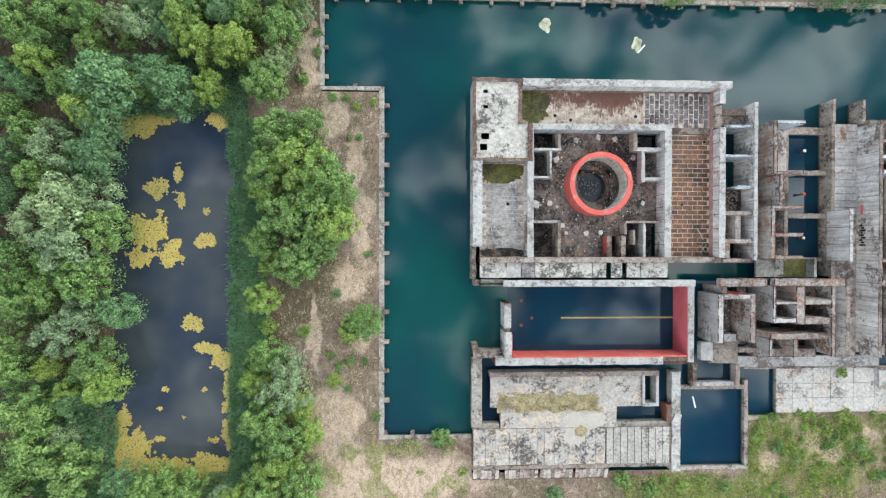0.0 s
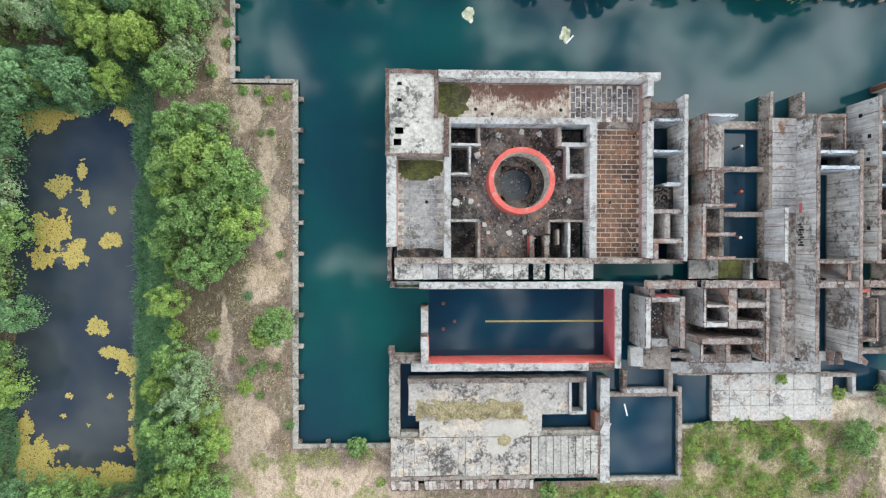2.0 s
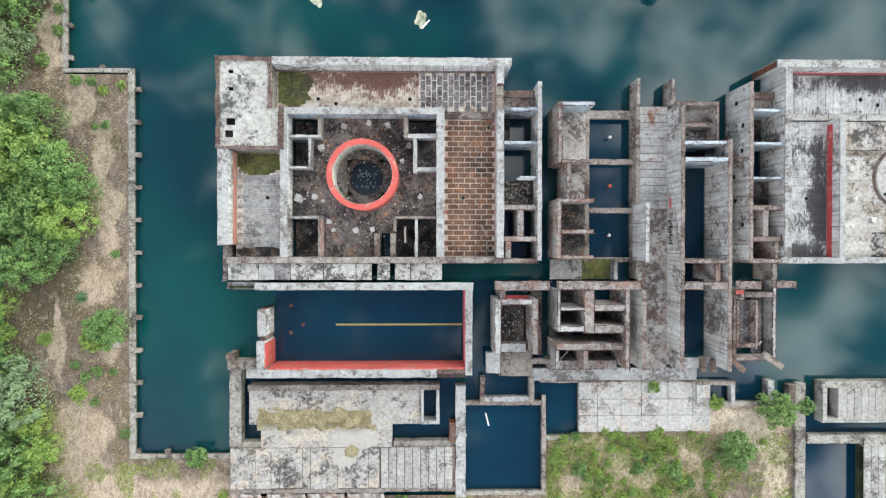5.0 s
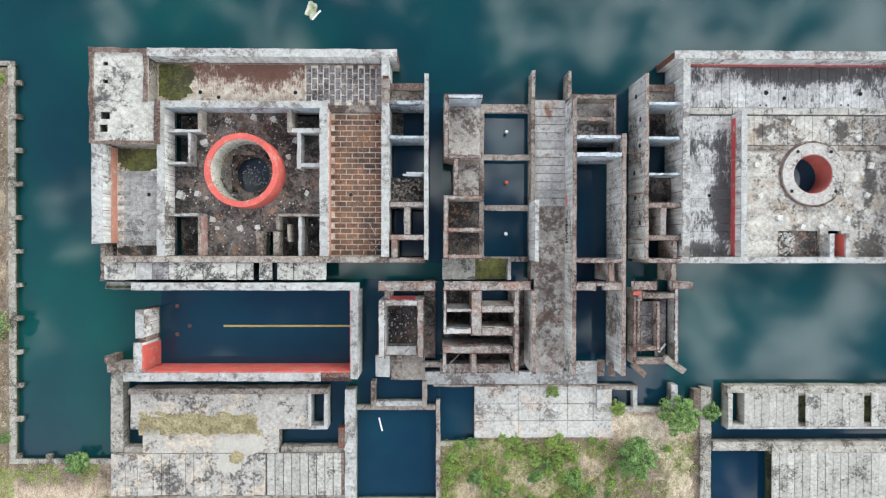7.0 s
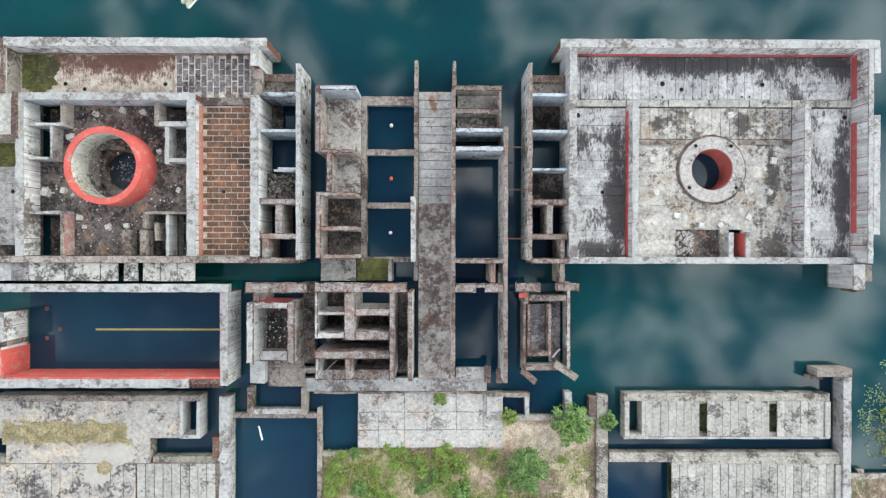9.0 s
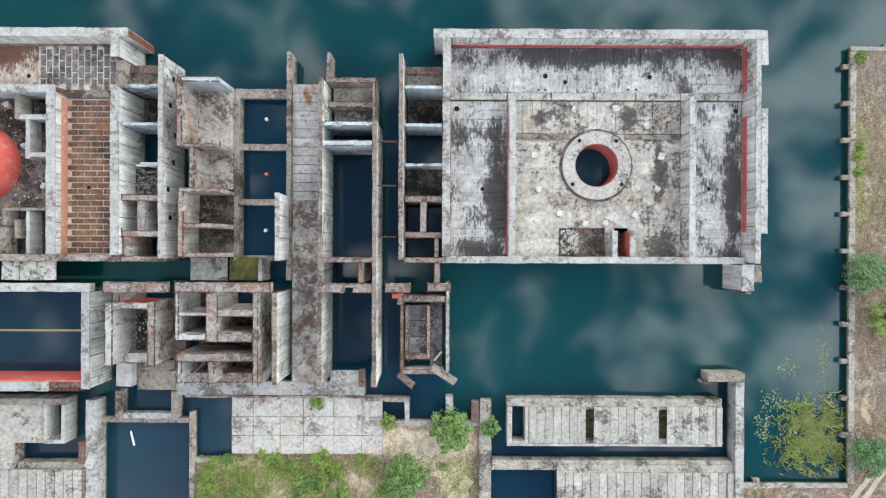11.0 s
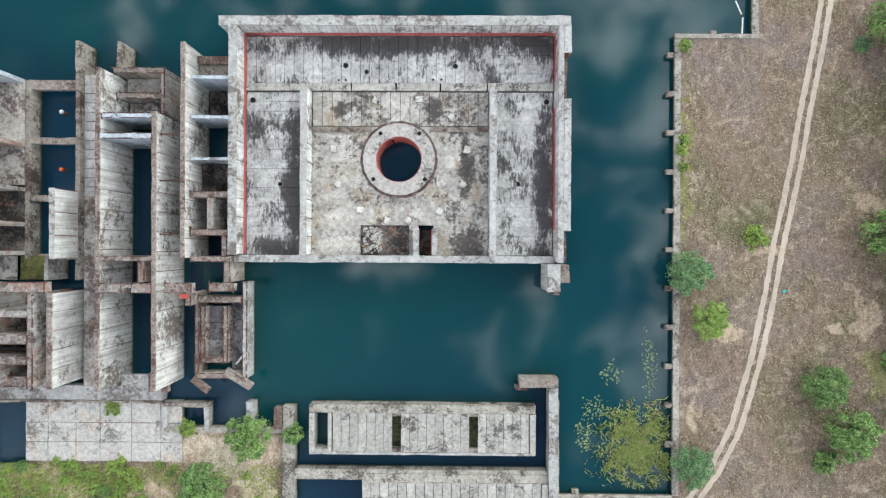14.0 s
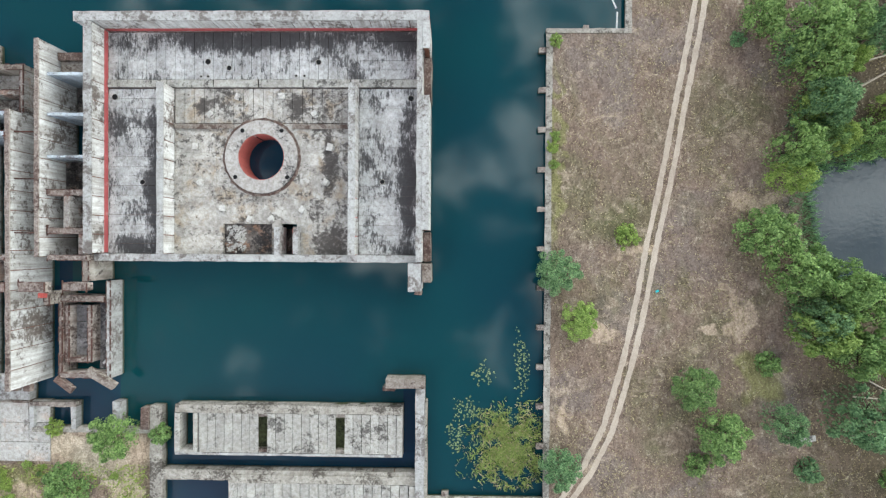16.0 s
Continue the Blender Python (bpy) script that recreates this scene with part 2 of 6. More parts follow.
M_STEEL = paint("grey_steel", (0.33, 0.33, 0.34), (0.2, 0.12, 0.08), 0.6, 0.5)
M_WOODPALE = paint("weathered_wood", (0.5, 0.44, 0.36), (0.3, 0.26, 0.2), 0.6)
M_YELLOW = paint("faded_yellow", (0.36, 0.30, 0.10), (0.2, 0.18, 0.08), 0.6)
M_TEAL = paint("teal_plastic", (0.02, 0.45, 0.5), (0.02, 0.3, 0.36), 0.3)
# Near-black for the painted darkness of holes, and for black graffiti.
M_BLACK = paint("flat_black", (0.008, 0.008, 0.009), (0.012, 0.011, 0.01), 0.3, 0.9)


def water(name, deep, shallow, scale, ripple, tex=0.02, east=None):
    m, nt, p, pos, g = base_mat(name, 0.06)
    p.inputs["Specular IOR Level"].default_value = 0.5
    p.inputs["IOR"].default_value = 1.42
    n = noise_out(nt, scale, 3, 0.5, pos)
    c = ramp(nt, n, [(0.35, deep), (0.68, shallow)])
    if east:
        xyz = nt.nodes.new("ShaderNodeSeparateXYZ")
        nt.links.new(pos, xyz.inputs[0])
        shift = nt.nodes.new("ShaderNodeMath")
        shift.operation = "SUBTRACT"
        shift.inputs[1].default_value = 40.0
        nt.links.new(xyz.outputs[0], shift.inputs[0])
        far = math_out(nt, "MULTIPLY", shift.outputs[0], 0.012)
        c = mixc(nt, math_out(nt, "MULTIPLY", far, 0.7), c, east)
    nt.links.new(c, p.inputs["Base Color"])
    w = noise_out(nt, ripple, 3, 0.5, pos)
    bump(nt, p, w, 0.16, tex)
    return m


M_WATER = water("lake_water", (0.004, 0.027, 0.042), (0.003, 0.058, 0.053), 0.026, 0.5, 0.02, (0.003, 0.033, 0.044))
# Navy water tone, lowered further for the shade between walls.
M_NAVY = water("dimmed_navy_water", (0.003, 0.018, 0.040), (0.003, 0.032, 0.054), 0.05, 0.5)
M_POND = water("pond_water", (0.014, 0.024, 0.040), (0.060, 0.070, 0.072), 0.05, 0.6)
M_POND2 = water("rippled_pond_water", (0.025, 0.04, 0.05), (0.05, 0.065, 0.075), 0.1, 1.8, 0.12)


def soil(name, stops, spot, spot_at, scale=1.0, patches=(), sand=(0.61, 0.49, 0.375), grain=0.9, loam=(), turf=()):
    m, nt, p, pos, g = base_mat(name, 0.95)
    a = noise_out(nt, 0.055 * scale, 6, 0.62, pos, None, 0.5)
    c = ramp(nt, a, stops)
    edge = noise_out(nt, 0.35, 8, 0.75, pos, None, 0.6)
    warp = nt.nodes.new("ShaderNodeTexNoise")
    warp.inputs["Scale"].default_value, warp.inputs["Detail"].default_value = 0.17, 4.0
    nt.links.new(pos, warp.inputs["Vector"])
    sway = nt.nodes.new("ShaderNodeVectorMath")
    sway.operation = "MULTIPLY_ADD"
    sway.inputs[1].default_value, sway.inputs[2].default_value = (11, 11, 0), (-5.5, -5.5, 0)
    nt.links.new(warp.outputs["Color"], sway.inputs[0])
    swayed = nt.nodes.new("ShaderNodeVectorMath")
    nt.links.new(pos, swayed.inputs[0])
    nt.links.new(sway.outputs[0], swayed.inputs[1])
    if turf:
        moss = noise_out(nt, 0.085, 7, 0.65, pos, (1.3, 0.8, 1), 0.8)
        c = mixc(nt, ramp(nt, moss, [(0.53, (0, 0, 0)), (0.68, (0.6, 0.6, 0.6))]), c, (0.185, 0.18, 0.09))
        scuff = noise_out(nt, 0.24, 8, 0.68, pos, (0.7, 1.2, 1), 1.6)
        c = mixc(nt, ramp(nt, scuff, [(0.53, (0, 0, 0)), (0.65, (0.75, 0.75, 0.75))]), c, (0.50, 0.405, 0.315))
    for group, tone in ((loam, (0.125, 0.10, 0.062)), (turf, (0.275, 0.27, 0.115)), (patches, sand)):
        most = 0.0
        for cx, cy, rx, ry in group:
            mp = nt.nodes.new("ShaderNodeMapping")
            mp.inputs["Location"].default_value = (-cx / rx, -cy / ry, 0)
            mp.inputs["Scale"].default_value = (1 / rx, 1 / ry, 0)
            nt.links.new(swayed.outputs[0], mp.inputs[0])
            ln = nt.nodes.new("ShaderNodeVectorMath")
            ln.operation = "LENGTH"
            nt.links.new(mp.outputs[0], ln.inputs[0])
            one = math_out(nt, "SUBTRACT", 1.3, ln.outputs["Value"])
            most = one if isinstance(most, float) else math_out(nt, "MAXIMUM", most, one)
        if group:
            mask = math_out(nt, "MULTIPLY", ramp(nt, most, [(0.0, (0, 0, 0)), (0.6, (1, 1, 1))]), math_out(nt, "MULTIPLY", edge, 2.3))
            c = mixc(nt, ramp(nt, mask, [(0.33, (0, 0, 0)), (0.92, (0.86, 0.86, 0.86))]), c, tone)
    b = noise_out(nt, 0.9 * scale, 8, 0.8, pos, (1, 0.6, 1), 0.8)
    c = mixc(nt, ramp(nt, b, [(spot_at, (0, 0, 0)), (spot_at + 0.12, (0.85, 0.85, 0.85))]), c, spot)
    d = noise_out(nt, 3.2, 5, 0.75, pos)
    c = mixc(nt, grain, c, ramp(nt, d, [(0.34, (0.36, 0.34, 0.31)), (0.62, (1.0, 1.0, 1.0))]), "MULTIPLY")
    e = noise_out(nt, 1.1, 6, 0.8, pos, (1.0, 0.55, 1.0), 0.8)
    c = mixc(nt, grain * 0.8, c, ramp(nt, e, [(0.42, (0.48, 0.46, 0.43)), (0.54, (1.0, 1.0, 1.0))]), "MULTIPLY")
    nt.links.new(c, p.inputs["Base Color"])
    bump(nt, p, d, 0.7, 0.15)
    return m


M_GROUND = soil("dry_ground", [(0.28, (0.17, 0.175, 0.085)), (0.42, (0.235, 0.185, 0.135)), (0.52, (0.285, 0.210, 0.165)), (0.62, (0.255, 0.205, 0.180)), (0.76, (0.36, 0.285, 0.225))], (0.66, 0.575, 0.46), 0.55, 1.0,
                ((-22.0, 26.0, 2.4, 5.0), (-18.0, 15.5, 2.2, 7.0), (-16.8, 2.0, 2.6, 8.0), (-18.5, -9.5, 4.0, 4.0), (-27.0, -20.0, 1.6, 9.0), (-22.5, -40.0, 6.0, 10.0), (-19.0, -52.0, 9.0, 9.0), (-16.5, -21.5, 2.6, 4.0), (-27.5, 38.0, 1.8, 10.0), (-2.0, -52.0, 15.0, 6.0),
                 (107.0, -38.5, 8.0, 4.5), (112.5, -46.0, 3.4, 10.0), (78.0, -50.0, 9.0, 2.4), (84.0, -43.5, 5.0, 2.2), (73.0, -40.8, 4.0, 1.0), (100.0, -47.0, 5.0, 3.0), (109.5, -36.0, 6.0, 3.0), (103.5, -36.0, 4.0, 2.2), (210.5, -13.5, 1.4, 3.4), (208.6, -10.8, 2.2, 0.9), (206.3, -16.6, 2.2, 0.8), (194.0, -4.0, 3.0, 1.4), (80.0, -45.0, 3.0, 3.5), (94.5, -44.5, 4.5, 3.0), (99.0, -37.5, 3.5, 2.2), (88.0, -47.5, 5.0, 2.5), (188.0, -16.5, 3.0, 0.9), (183.0, -31.0, 1.2, 3.5), (214.0, 4.0, 4.0, 1.2)), (0.62, 0.49, 0.375), 0.9,
                ((-84.0, -5.0, 24.0, 62.0), (-50.0, 44.0, 34.0, 20.0), (-30.0, 3.0, 8.0, 24.0), (-36.0, -36.0, 6.0, 26.0), (238.0, 0.0, 18.0, 60.0)),
                ((76.0, -44.0, 10.0, 4.5), (90.0, -41.5, 9.0, 3.0), (71.0, -50.0, 5.0, 7.0), (86.0, -52.0, 14.0, 5.0), (56.0, -55.0, 12.0, 4.0), (181.5, 12.0, 0.9, 14.0), (214.0, -24.0, 3.5, 5.0)))
M_SAND = soil("pale_sand", [(0.3, (0.56, 0.45, 0.33)), (0.7, (0.72, 0.62, 0.49))], (0.42, 0.31, 0.21), 0.60, 2.0)
M_TRACK = soil("track_sand", [(0.3, (0.42, 0.35, 0.28)), (0.7, (0.53, 0.455, 0.375))], (0.40, 0.33, 0.26), 0.62, 2.0, (), (0.6, 0.5, 0.38), 0.3)
M_DRIFT = soil("blown_sand", [(0.3, (0.385, 0.36, 0.325)), (0.7, (0.46, 0.43, 0.39))], (0.34, 0.31, 0.27), 0.64, 2.0, grain=0.25)
M_HAY = soil("dry_grass", [(0.3, (0.34, 0.29, 0.17)), (0.7, (0.47, 0.41, 0.26))], (0.24, 0.20, 0.10), 0.55, 3.0)


def leafy(name, dark, lightc, through_amount=0.25):
    m, nt, p, pos, g = base_mat(name, 0.6)
    info = nt.nodes.new("ShaderNodeObjectInfo")
    n = noise_out(nt, 0.45, 3, 0.6, pos)
    f = math_out(nt, "ADD", math_out(nt, "MULTIPLY", g.outputs["Random Per Island"], 0.55), math_out(nt, "MULTIPLY", n, 0.45))
    c = ramp(nt, f, [(0.2, dark), (0.8, lightc)])
    c = mixc(nt, 0.6, c, ramp(nt, info.outputs["Random"], [(0.0, (0.62, 0.68, 0.62)), (0.5, (0.95, 1.0, 0.85)), (1.0, (1.0, 0.95, 0.75))]), "MULTIPLY")
    nt.links.new(c, p.inputs["Base Color"])
    tr = nt.nodes.new("ShaderNodeBsdfTranslucent")
    nt.links.new(c, tr.inputs[0])
    mx = nt.nodes.new("ShaderNodeMixShader")
    mx.inputs[0].default_value = through_amount
    nt.links.new(p.outputs[0], mx.inputs[1])
    nt.links.new(tr.outputs[0], mx.inputs[2])
    nt.links.new(mx.outputs[0], nt.nodes["Material Output"].inputs[0])
    return m


M_LEAF = [
    leafy("leaves_green", (0.055, 0.120, 0.036), (0.31, 0.46, 0.165)),
    leafy("leaves_silver", (0.110, 0.180, 0.090), (0.400, 0.500, 0.300)),
    leafy("leaves_bright", (0.105, 0.190, 0.038), (0.41, 0.53, 0.16)),
    leafy("leaves_dark", (0.040, 0.105, 0.050), (0.25, 0.405, 0.20)),
]
M_REED = leafy("reed_leaves", (0.085, 0.20, 0.10), (0.29, 0.50, 0.27))
M_FLOAT = leafy("floating_weed", (0.07, 0.115, 0.06), (0.22, 0.27, 0.135), 0.0)
M_SHOAL = leafy("shoal_plants", (0.17, 0.24, 0.06), (0.44, 0.52, 0.17))
M_WEED = leafy("weed_leaves", (0.15, 0.22, 0.045), (0.43, 0.51, 0.14))
M_TUFT = leafy("dry_tufts", (0.24, 0.19, 0.09), (0.62, 0.52, 0.35))
M_ALGAE = leafy("algae_mat", (0.32, 0.245, 0.065), (0.47, 0.375, 0.125), 0.0)
M_BARK = paint("bark", (0.11, 0.085, 0.065), (0.06, 0.045, 0.035), 0.7, 0.9)

# ---- helpers for building ----
rng = random.Random(7)


def thing(name, label, category, at=(0, 0, 0), group="", kind=""):
    ob = new(name)
    ob.location = at
    return tagged(ob, label, category, group, kind)


def link_mesh(name, me, material, parent=None, label="", at=None):
    ob = new(name, me)
    if material and not me.materials:
        me.materials.append(material)
    if parent:
        ob.parent = parent
        if parent.parent is None and parent.type == "EMPTY":
            ob.matrix_parent_inverse = Matrix.Translation(-Vector(parent.location))
    if at is not None:
        ob.location = at
    if label:
        ob["label"] = label
    return ob


def part(name, bm, material, parent=None, label=""):
    me = bpy.data.meshes.new(name)
    bm.to_mesh(me)
    bm.free()
    return link_mesh(name, me, material, parent, label)


def add_box(bm, x0, x1, y0, y1, z0, z1, wear=0.05, step=1.6):
    """A box with its long edges cut into stretches and worn unevenly."""
    nx = max(1, min(40, int((x1 - x0) / step)))
    ny = max(1, min(40, int((y1 - y0) / step)))
    top, bot = {}, {}
    for i in range(nx + 1):
        for j in range(ny + 1):
            edge = i in (0, nx) or j in (0, ny)
            dx = rng.uniform(-wear, wear) if edge else 0
            dy = rng.uniform(-wear, wear) if edge else 0
            dz = rng.uniform(-wear, 0) if edge else 0
            x, y = x0 + (x1 - x0) * i / nx, y0 + (y1 - y0) * j / ny
            top[i, j] = bm.verts.new((x + dx, y + dy, z1 + dz))
            if edge:
                bot[i, j] = bm.verts.new((x + dx * 0.4, y + dy * 0.4, z0))
    for i in range(nx):
        for j in range(ny):
            bm.faces.new((top[i, j], top[i + 1, j], top[i + 1, j + 1], top[i, j + 1]))
    rim = [(i, 0) for i in range(nx)] + [(nx, j) for j in range(ny)] + [(i, ny) for i in range(nx, 0, -1)] + [(0, j) for j in range(ny, 0, -1)]
    for a, b in zip(rim, rim[1:] + rim[:1]):
        bm.faces.new((bot[a], bot[b], top[b], top[a]))
    bm.faces.new([bot[k] for k in reversed(rim)])


def box_part(name, dims, material, parent, label="", wear=0.05):
    bm = bmesh.new()
    add_box(bm, *dims, wear)
    return part(name, bm, material, parent, label)


def cells(bm, xs, ys, holes, z0, z1):
    """One slab over the grid xs, ys, without the rectangles in holes."""
    def solid(i, j):
        if not (0 <= i < len(xs) - 1 and 0 <= j < len(ys) - 1):
            return False
        cx, cy = (xs[i] + xs[i + 1]) / 2, (ys[j] + ys[j + 1]) / 2
        return not any(h[0] < cx < h[1] and h[2] < cy < h[3] for h in holes)

    v = {}

    def vert(i, j, k):
        if (i, j, k) not in v:
            v[i, j, k] = bm.verts.new((xs[i], ys[j], z1 if k else z0))
        return v[i, j, k]

    for i in range(len(xs) - 1):
        for j in range(len(ys) - 1):
            if not solid(i, j):
                continue
            bm.faces.new([vert(*q, 1) for q in ((i, j), (i + 1, j), (i + 1, j + 1), (i, j + 1))])
            bm.faces.new([vert(*q, 0) for q in ((i, j), (i, j + 1), (i + 1, j + 1), (i + 1, j))])
            for (a, b), near in ((((i, j), (i + 1, j)), (i, j - 1)), (((i + 1, j), (i + 1, j + 1)), (i + 1, j)), (((i + 1, j + 1), (i, j + 1)), (i, j + 1)), (((i, j + 1), (i, j)), (i - 1, j))):
                if not solid(*near):
                    bm.faces.new((vert(*a, 0), vert(*b, 0), vert(*b, 1), vert(*a, 1)))


def slab_holes(name, x0, x1, y0, y1, z0, z1, holes, material, parent, label=""):
    xs = sorted({x0, x1, *(h[0] for h in holes), *(h[1] for h in holes)})
    ys = sorted({y0, y1, *(h[2] for h in holes), *(h[3] for h in holes)})
    bm = bmesh.new()
    cells(bm, xs, ys, holes, z0, z1)
    return part(name, bm, material, parent, label)


def ring_mesh(bm, cx, cy, r0, r1, z0, z1, n=64, wear=0.03, arc=(0.0, 1.0)):
    """An upright tube wall: inner radius r0, outer r1."""
    rows = []
    whole = arc[1] - arc[0] > 0.999
    for i in range(n if whole else n + 1):
        a = 2 * math.pi * (arc[0] + (arc[1] - arc[0]) * i / n)
        c, s = math.cos(a), math.sin(a)
        w = rng.uniform(-wear, wear)
        rows.append([bm.verts.new((cx + r * c, cy + r * s, z)) for r, z in ((r0, z0), (r0 + w, z1 + w), (r1 + w, z1 + w), (r1, z0))])
    for a, b in zip(rows, rows[1:] + rows[:1] if whole else rows[1:]):
        for k in range(4):
            bm.faces.new((a[k], a[(k + 1) % 4], b[(k + 1) % 4], b[k]))


def disc_mesh(bm, cx, cy, r, z, n=48):
    vs = [bm.verts.new((cx + r * math.cos(2 * math.pi * i / n), cy + r * math.sin(2 * math.pi * i / n), z)) for i in range(n)]
    bm.faces.new(vs)


def plate_round_hole(bm, x0, x1, y0, y1, z0, z1, cx, cy, r, n=64):
    """A rectangular slab with a round hole."""
    inner, outer = [], []
    for i in range(n):
        a = 2 * math.pi * (i + 0.5) / n
        c, s = math.cos(a), math.sin(a)
        k = min((x1 - cx) / c if c > 1e-6 else 1e9, (x0 - cx) / c if c < -1e-6 else 1e9, (y1 - cy) / s if s > 1e-6 else 1e9, (y0 - cy) / s if s < -1e-6 else 1e9)
        inner.append((cx + r * c, cy + r * s))
        outer.append([cx + k * c, cy + k * s])
    for x, y in ((x0, y0), (x0, y1), (x1, y0), (x1, y1)):
        best = min(outer, key=lambda p: (p[0] - x) ** 2 + (p[1] - y) ** 2)
        best[0], best[1] = x, y
    rings = [[bm.verts.new((*p, z)) for p in ring] for ring, z in ((inner, z1), (outer, z1), (outer, z0), (inner, z0))]
    for a, b in zip(rings, rings[1:] + rings[:1]):
        for i in range(n):
            j = (i + 1) % n
            bm.faces.new((a[i], b[i], b[j], a[j]))
    bmesh.ops.recalc_face_normals(bm, faces=bm.faces)


def panel_wall(parent, dims, material, pw=3.0, name="wall", label="", gap=0.15, core=None, coping=None):
    """A wall with a core, faced by panels with open joints between them, and a coping on top."""
    x0, x1, y0, y1, z0, z1 = dims
    c = 0.14
    along_x = (x1 - x0) > (y1 - y0)
    wall = box_part(name, (x0 + (0 if along_x else c), x1 - (0 if along_x else c), y0 + (c if along_x else 0), y1 - (c if along_x else 0), z0, z1 - 0.3), core or M_RUST, parent, label, 0.0)
    box_part("coping", (x0 - 0.02, x1 + 0.02, y0 - 0.02, y1 + 0.02, z1 - 0.28, z1), coping or material, wall, "", 0.06)
    # Upright faces take the lightened tone; the coping keeps plain concrete.
    face = M_PANEL if material is M_WALL else material
    length = (x1 - x0) if along_x else (y1 - y0)
    n = max(1, round(length / pw))
    w = length / n
    bm = bmesh.new()
    if along_x:
        add_box(bm, -w / 2 + gap / 2, w / 2 - gap / 2, -(y1 - y0) / 2, (y1 - y0) / 2, z0, z1 - 0.32, 0.03, 1.2)
    else:
        add_box(bm, -(x1 - x0) / 2, (x1 - x0) / 2, -w / 2 + gap / 2, w / 2 - gap / 2, z0, z1 - 0.32, 0.03, 1.2)
    me = bpy.data.meshes.new("panel")
    bm.to_mesh(me)
    bm.free()
    for i in range(n):
        k = (i + 0.5) * w
        at = (x0 + k, (y0 + y1) / 2, rng.uniform(-0.03, 0.0)) if along_x else ((x0 + x1) / 2, y0 + k, rng.uniform(-0.03, 0.0))
        link_mesh("panel", me, face, wall, "", at)
    return wall


def pieces(parent, name, x0, x1, y0, y1, z, nx, ny, material, gap=0.06, stagger=0.0, height=0.12, columns=False, tilt=0.0):
    """Rows of alike blocks laid on a floor, each an object of its own."""
    w, h = (x1 - x0) / nx, (y1 - y0) / ny
    bm = bmesh.new()
    add_box(bm, -w / 2 + gap / 2, w / 2 - gap / 2, -h / 2 + gap / 2, h / 2 - gap / 2, 0, height, 0.025, 9)
    me = bpy.data.meshes.new(name)
    bm.to_mesh(me)
    bm.free()
    for j in range(ny):
        for i in range(nx):
            cx, cy = x0 + (i + 0.5) * w, y0 + (j + 0.5) * h
            if columns:
                cy += stagger * h if i % 2 else 0
            else:
                cx += stagger * w if j % 2 else 0
            if cx + w / 2 > x1 + 0.01 or cy + h / 2 > y1 + 0.01:
                continue
            o = link_mesh(name, me, material, parent, "", (cx, cy, z + rng.uniform(-0.03, 0.02)))
            if tilt:
                o.rotation_euler = (rng.uniform(-tilt, tilt), rng.uniform(-tilt, tilt), rng.uniform(-tilt, tilt))



def blob(name, cx, cy, rx, ry, z, material, parent=None, label="", clip=None, seed=0.0):
    """A thin patch with a ragged outline lying on a floor."""
    n = 72
    bm = bmesh.new()
    mid = bm.verts.new((cx, cy, z + 0.03))
    rim = []
    for i in range(n):
        a = 2 * math.pi * i / n
        c, s = math.cos(a), math.sin(a)
        w = 1 + 0.32 * noise.noise((c * 1.5 + seed, s * 1.5, seed)) + 0.22 * noise.noise((c * 6 + seed, s * 6, seed))
        x, y = cx + rx * c * w, cy + ry * s * w
        if clip:
            x, y = min(max(x, clip[0]), clip[1]), min(max(y, clip[2]), clip[3])
        rim.append(bm.verts.new((x, y, z + 0.012)))
    for i in range(n):
        bm.faces.new((mid, rim[i], rim[(i + 1) % n]))
    return part(name, bm, material, parent, label)



def rim(parent, x0, x1, y0, y1, z, seed):
    """Rusted bar ends along the arrises of a wall top."""
    rs = random.Random(seed)
    bm = bmesh.new()
    for k in range(int((x1 - x0 + y1 - y0) * 3.4)):
        t = rs.uniform(0, 2 * (x1 - x0 + y1 - y0))
        if t < 2 * (x1 - x0):
            x, y, lx, ly = x0 + t / 2, y0 if k % 2 else y1, rs.uniform(0.12, 0.55), rs.uniform(0.03, 0.08)
        else:
            x, y, lx, ly = x0 if k % 2 else x1, y0 + (t - 2 * (x1 - x0)) / 2, rs.uniform(0.03, 0.08), rs.uniform(0.12, 0.55)
        add_box(bm, x - lx, x + lx, y - ly, y + ly, z - 0.2, z + rs.uniform(0.02, 0.07), 0.02, 9)
    tagged(part("rusty_fringe", bm, M_FRINGE, parent), "rusted bar ends along the wall top", kind="stuff")


# ---- ground and water ----
ZW = -1.0
BASINS = [(-25.0, -12.4, 30.2, 50.0), (-12.4, 6.9, -42.6, 50.0), (6.9, 51.5, -51.0, 50.0), (51.5, 67.0, -50.2, 50.0), (67.0, 73.6, -39.6, 50.0),
          (73.6, 117.0, -33.0, 50.0), (117.0, 160.6, -62.0, 50.0), (160.6, 179.8, -43.6, 50.0), (179.8, 192.3, 31.0, 50.0)]


def pond_depth(x, y):
    """How far a point lies inside one of the two ponds, in metres, with an uneven shore."""
    d1 = min(x + 68.6, -43.1 - x, y + 51.0, 26.0 - y)
    d2 = min(x - 222.5, 262.0 - x, y + 8.5, 11.5 - y)
    return max(d1, d2) + 2.2 * noise.noise((x * 0.13, y * 0.13, 3.0)) + 0.8 * noise.noise((x * 0.5, y * 0.5, 1.0))


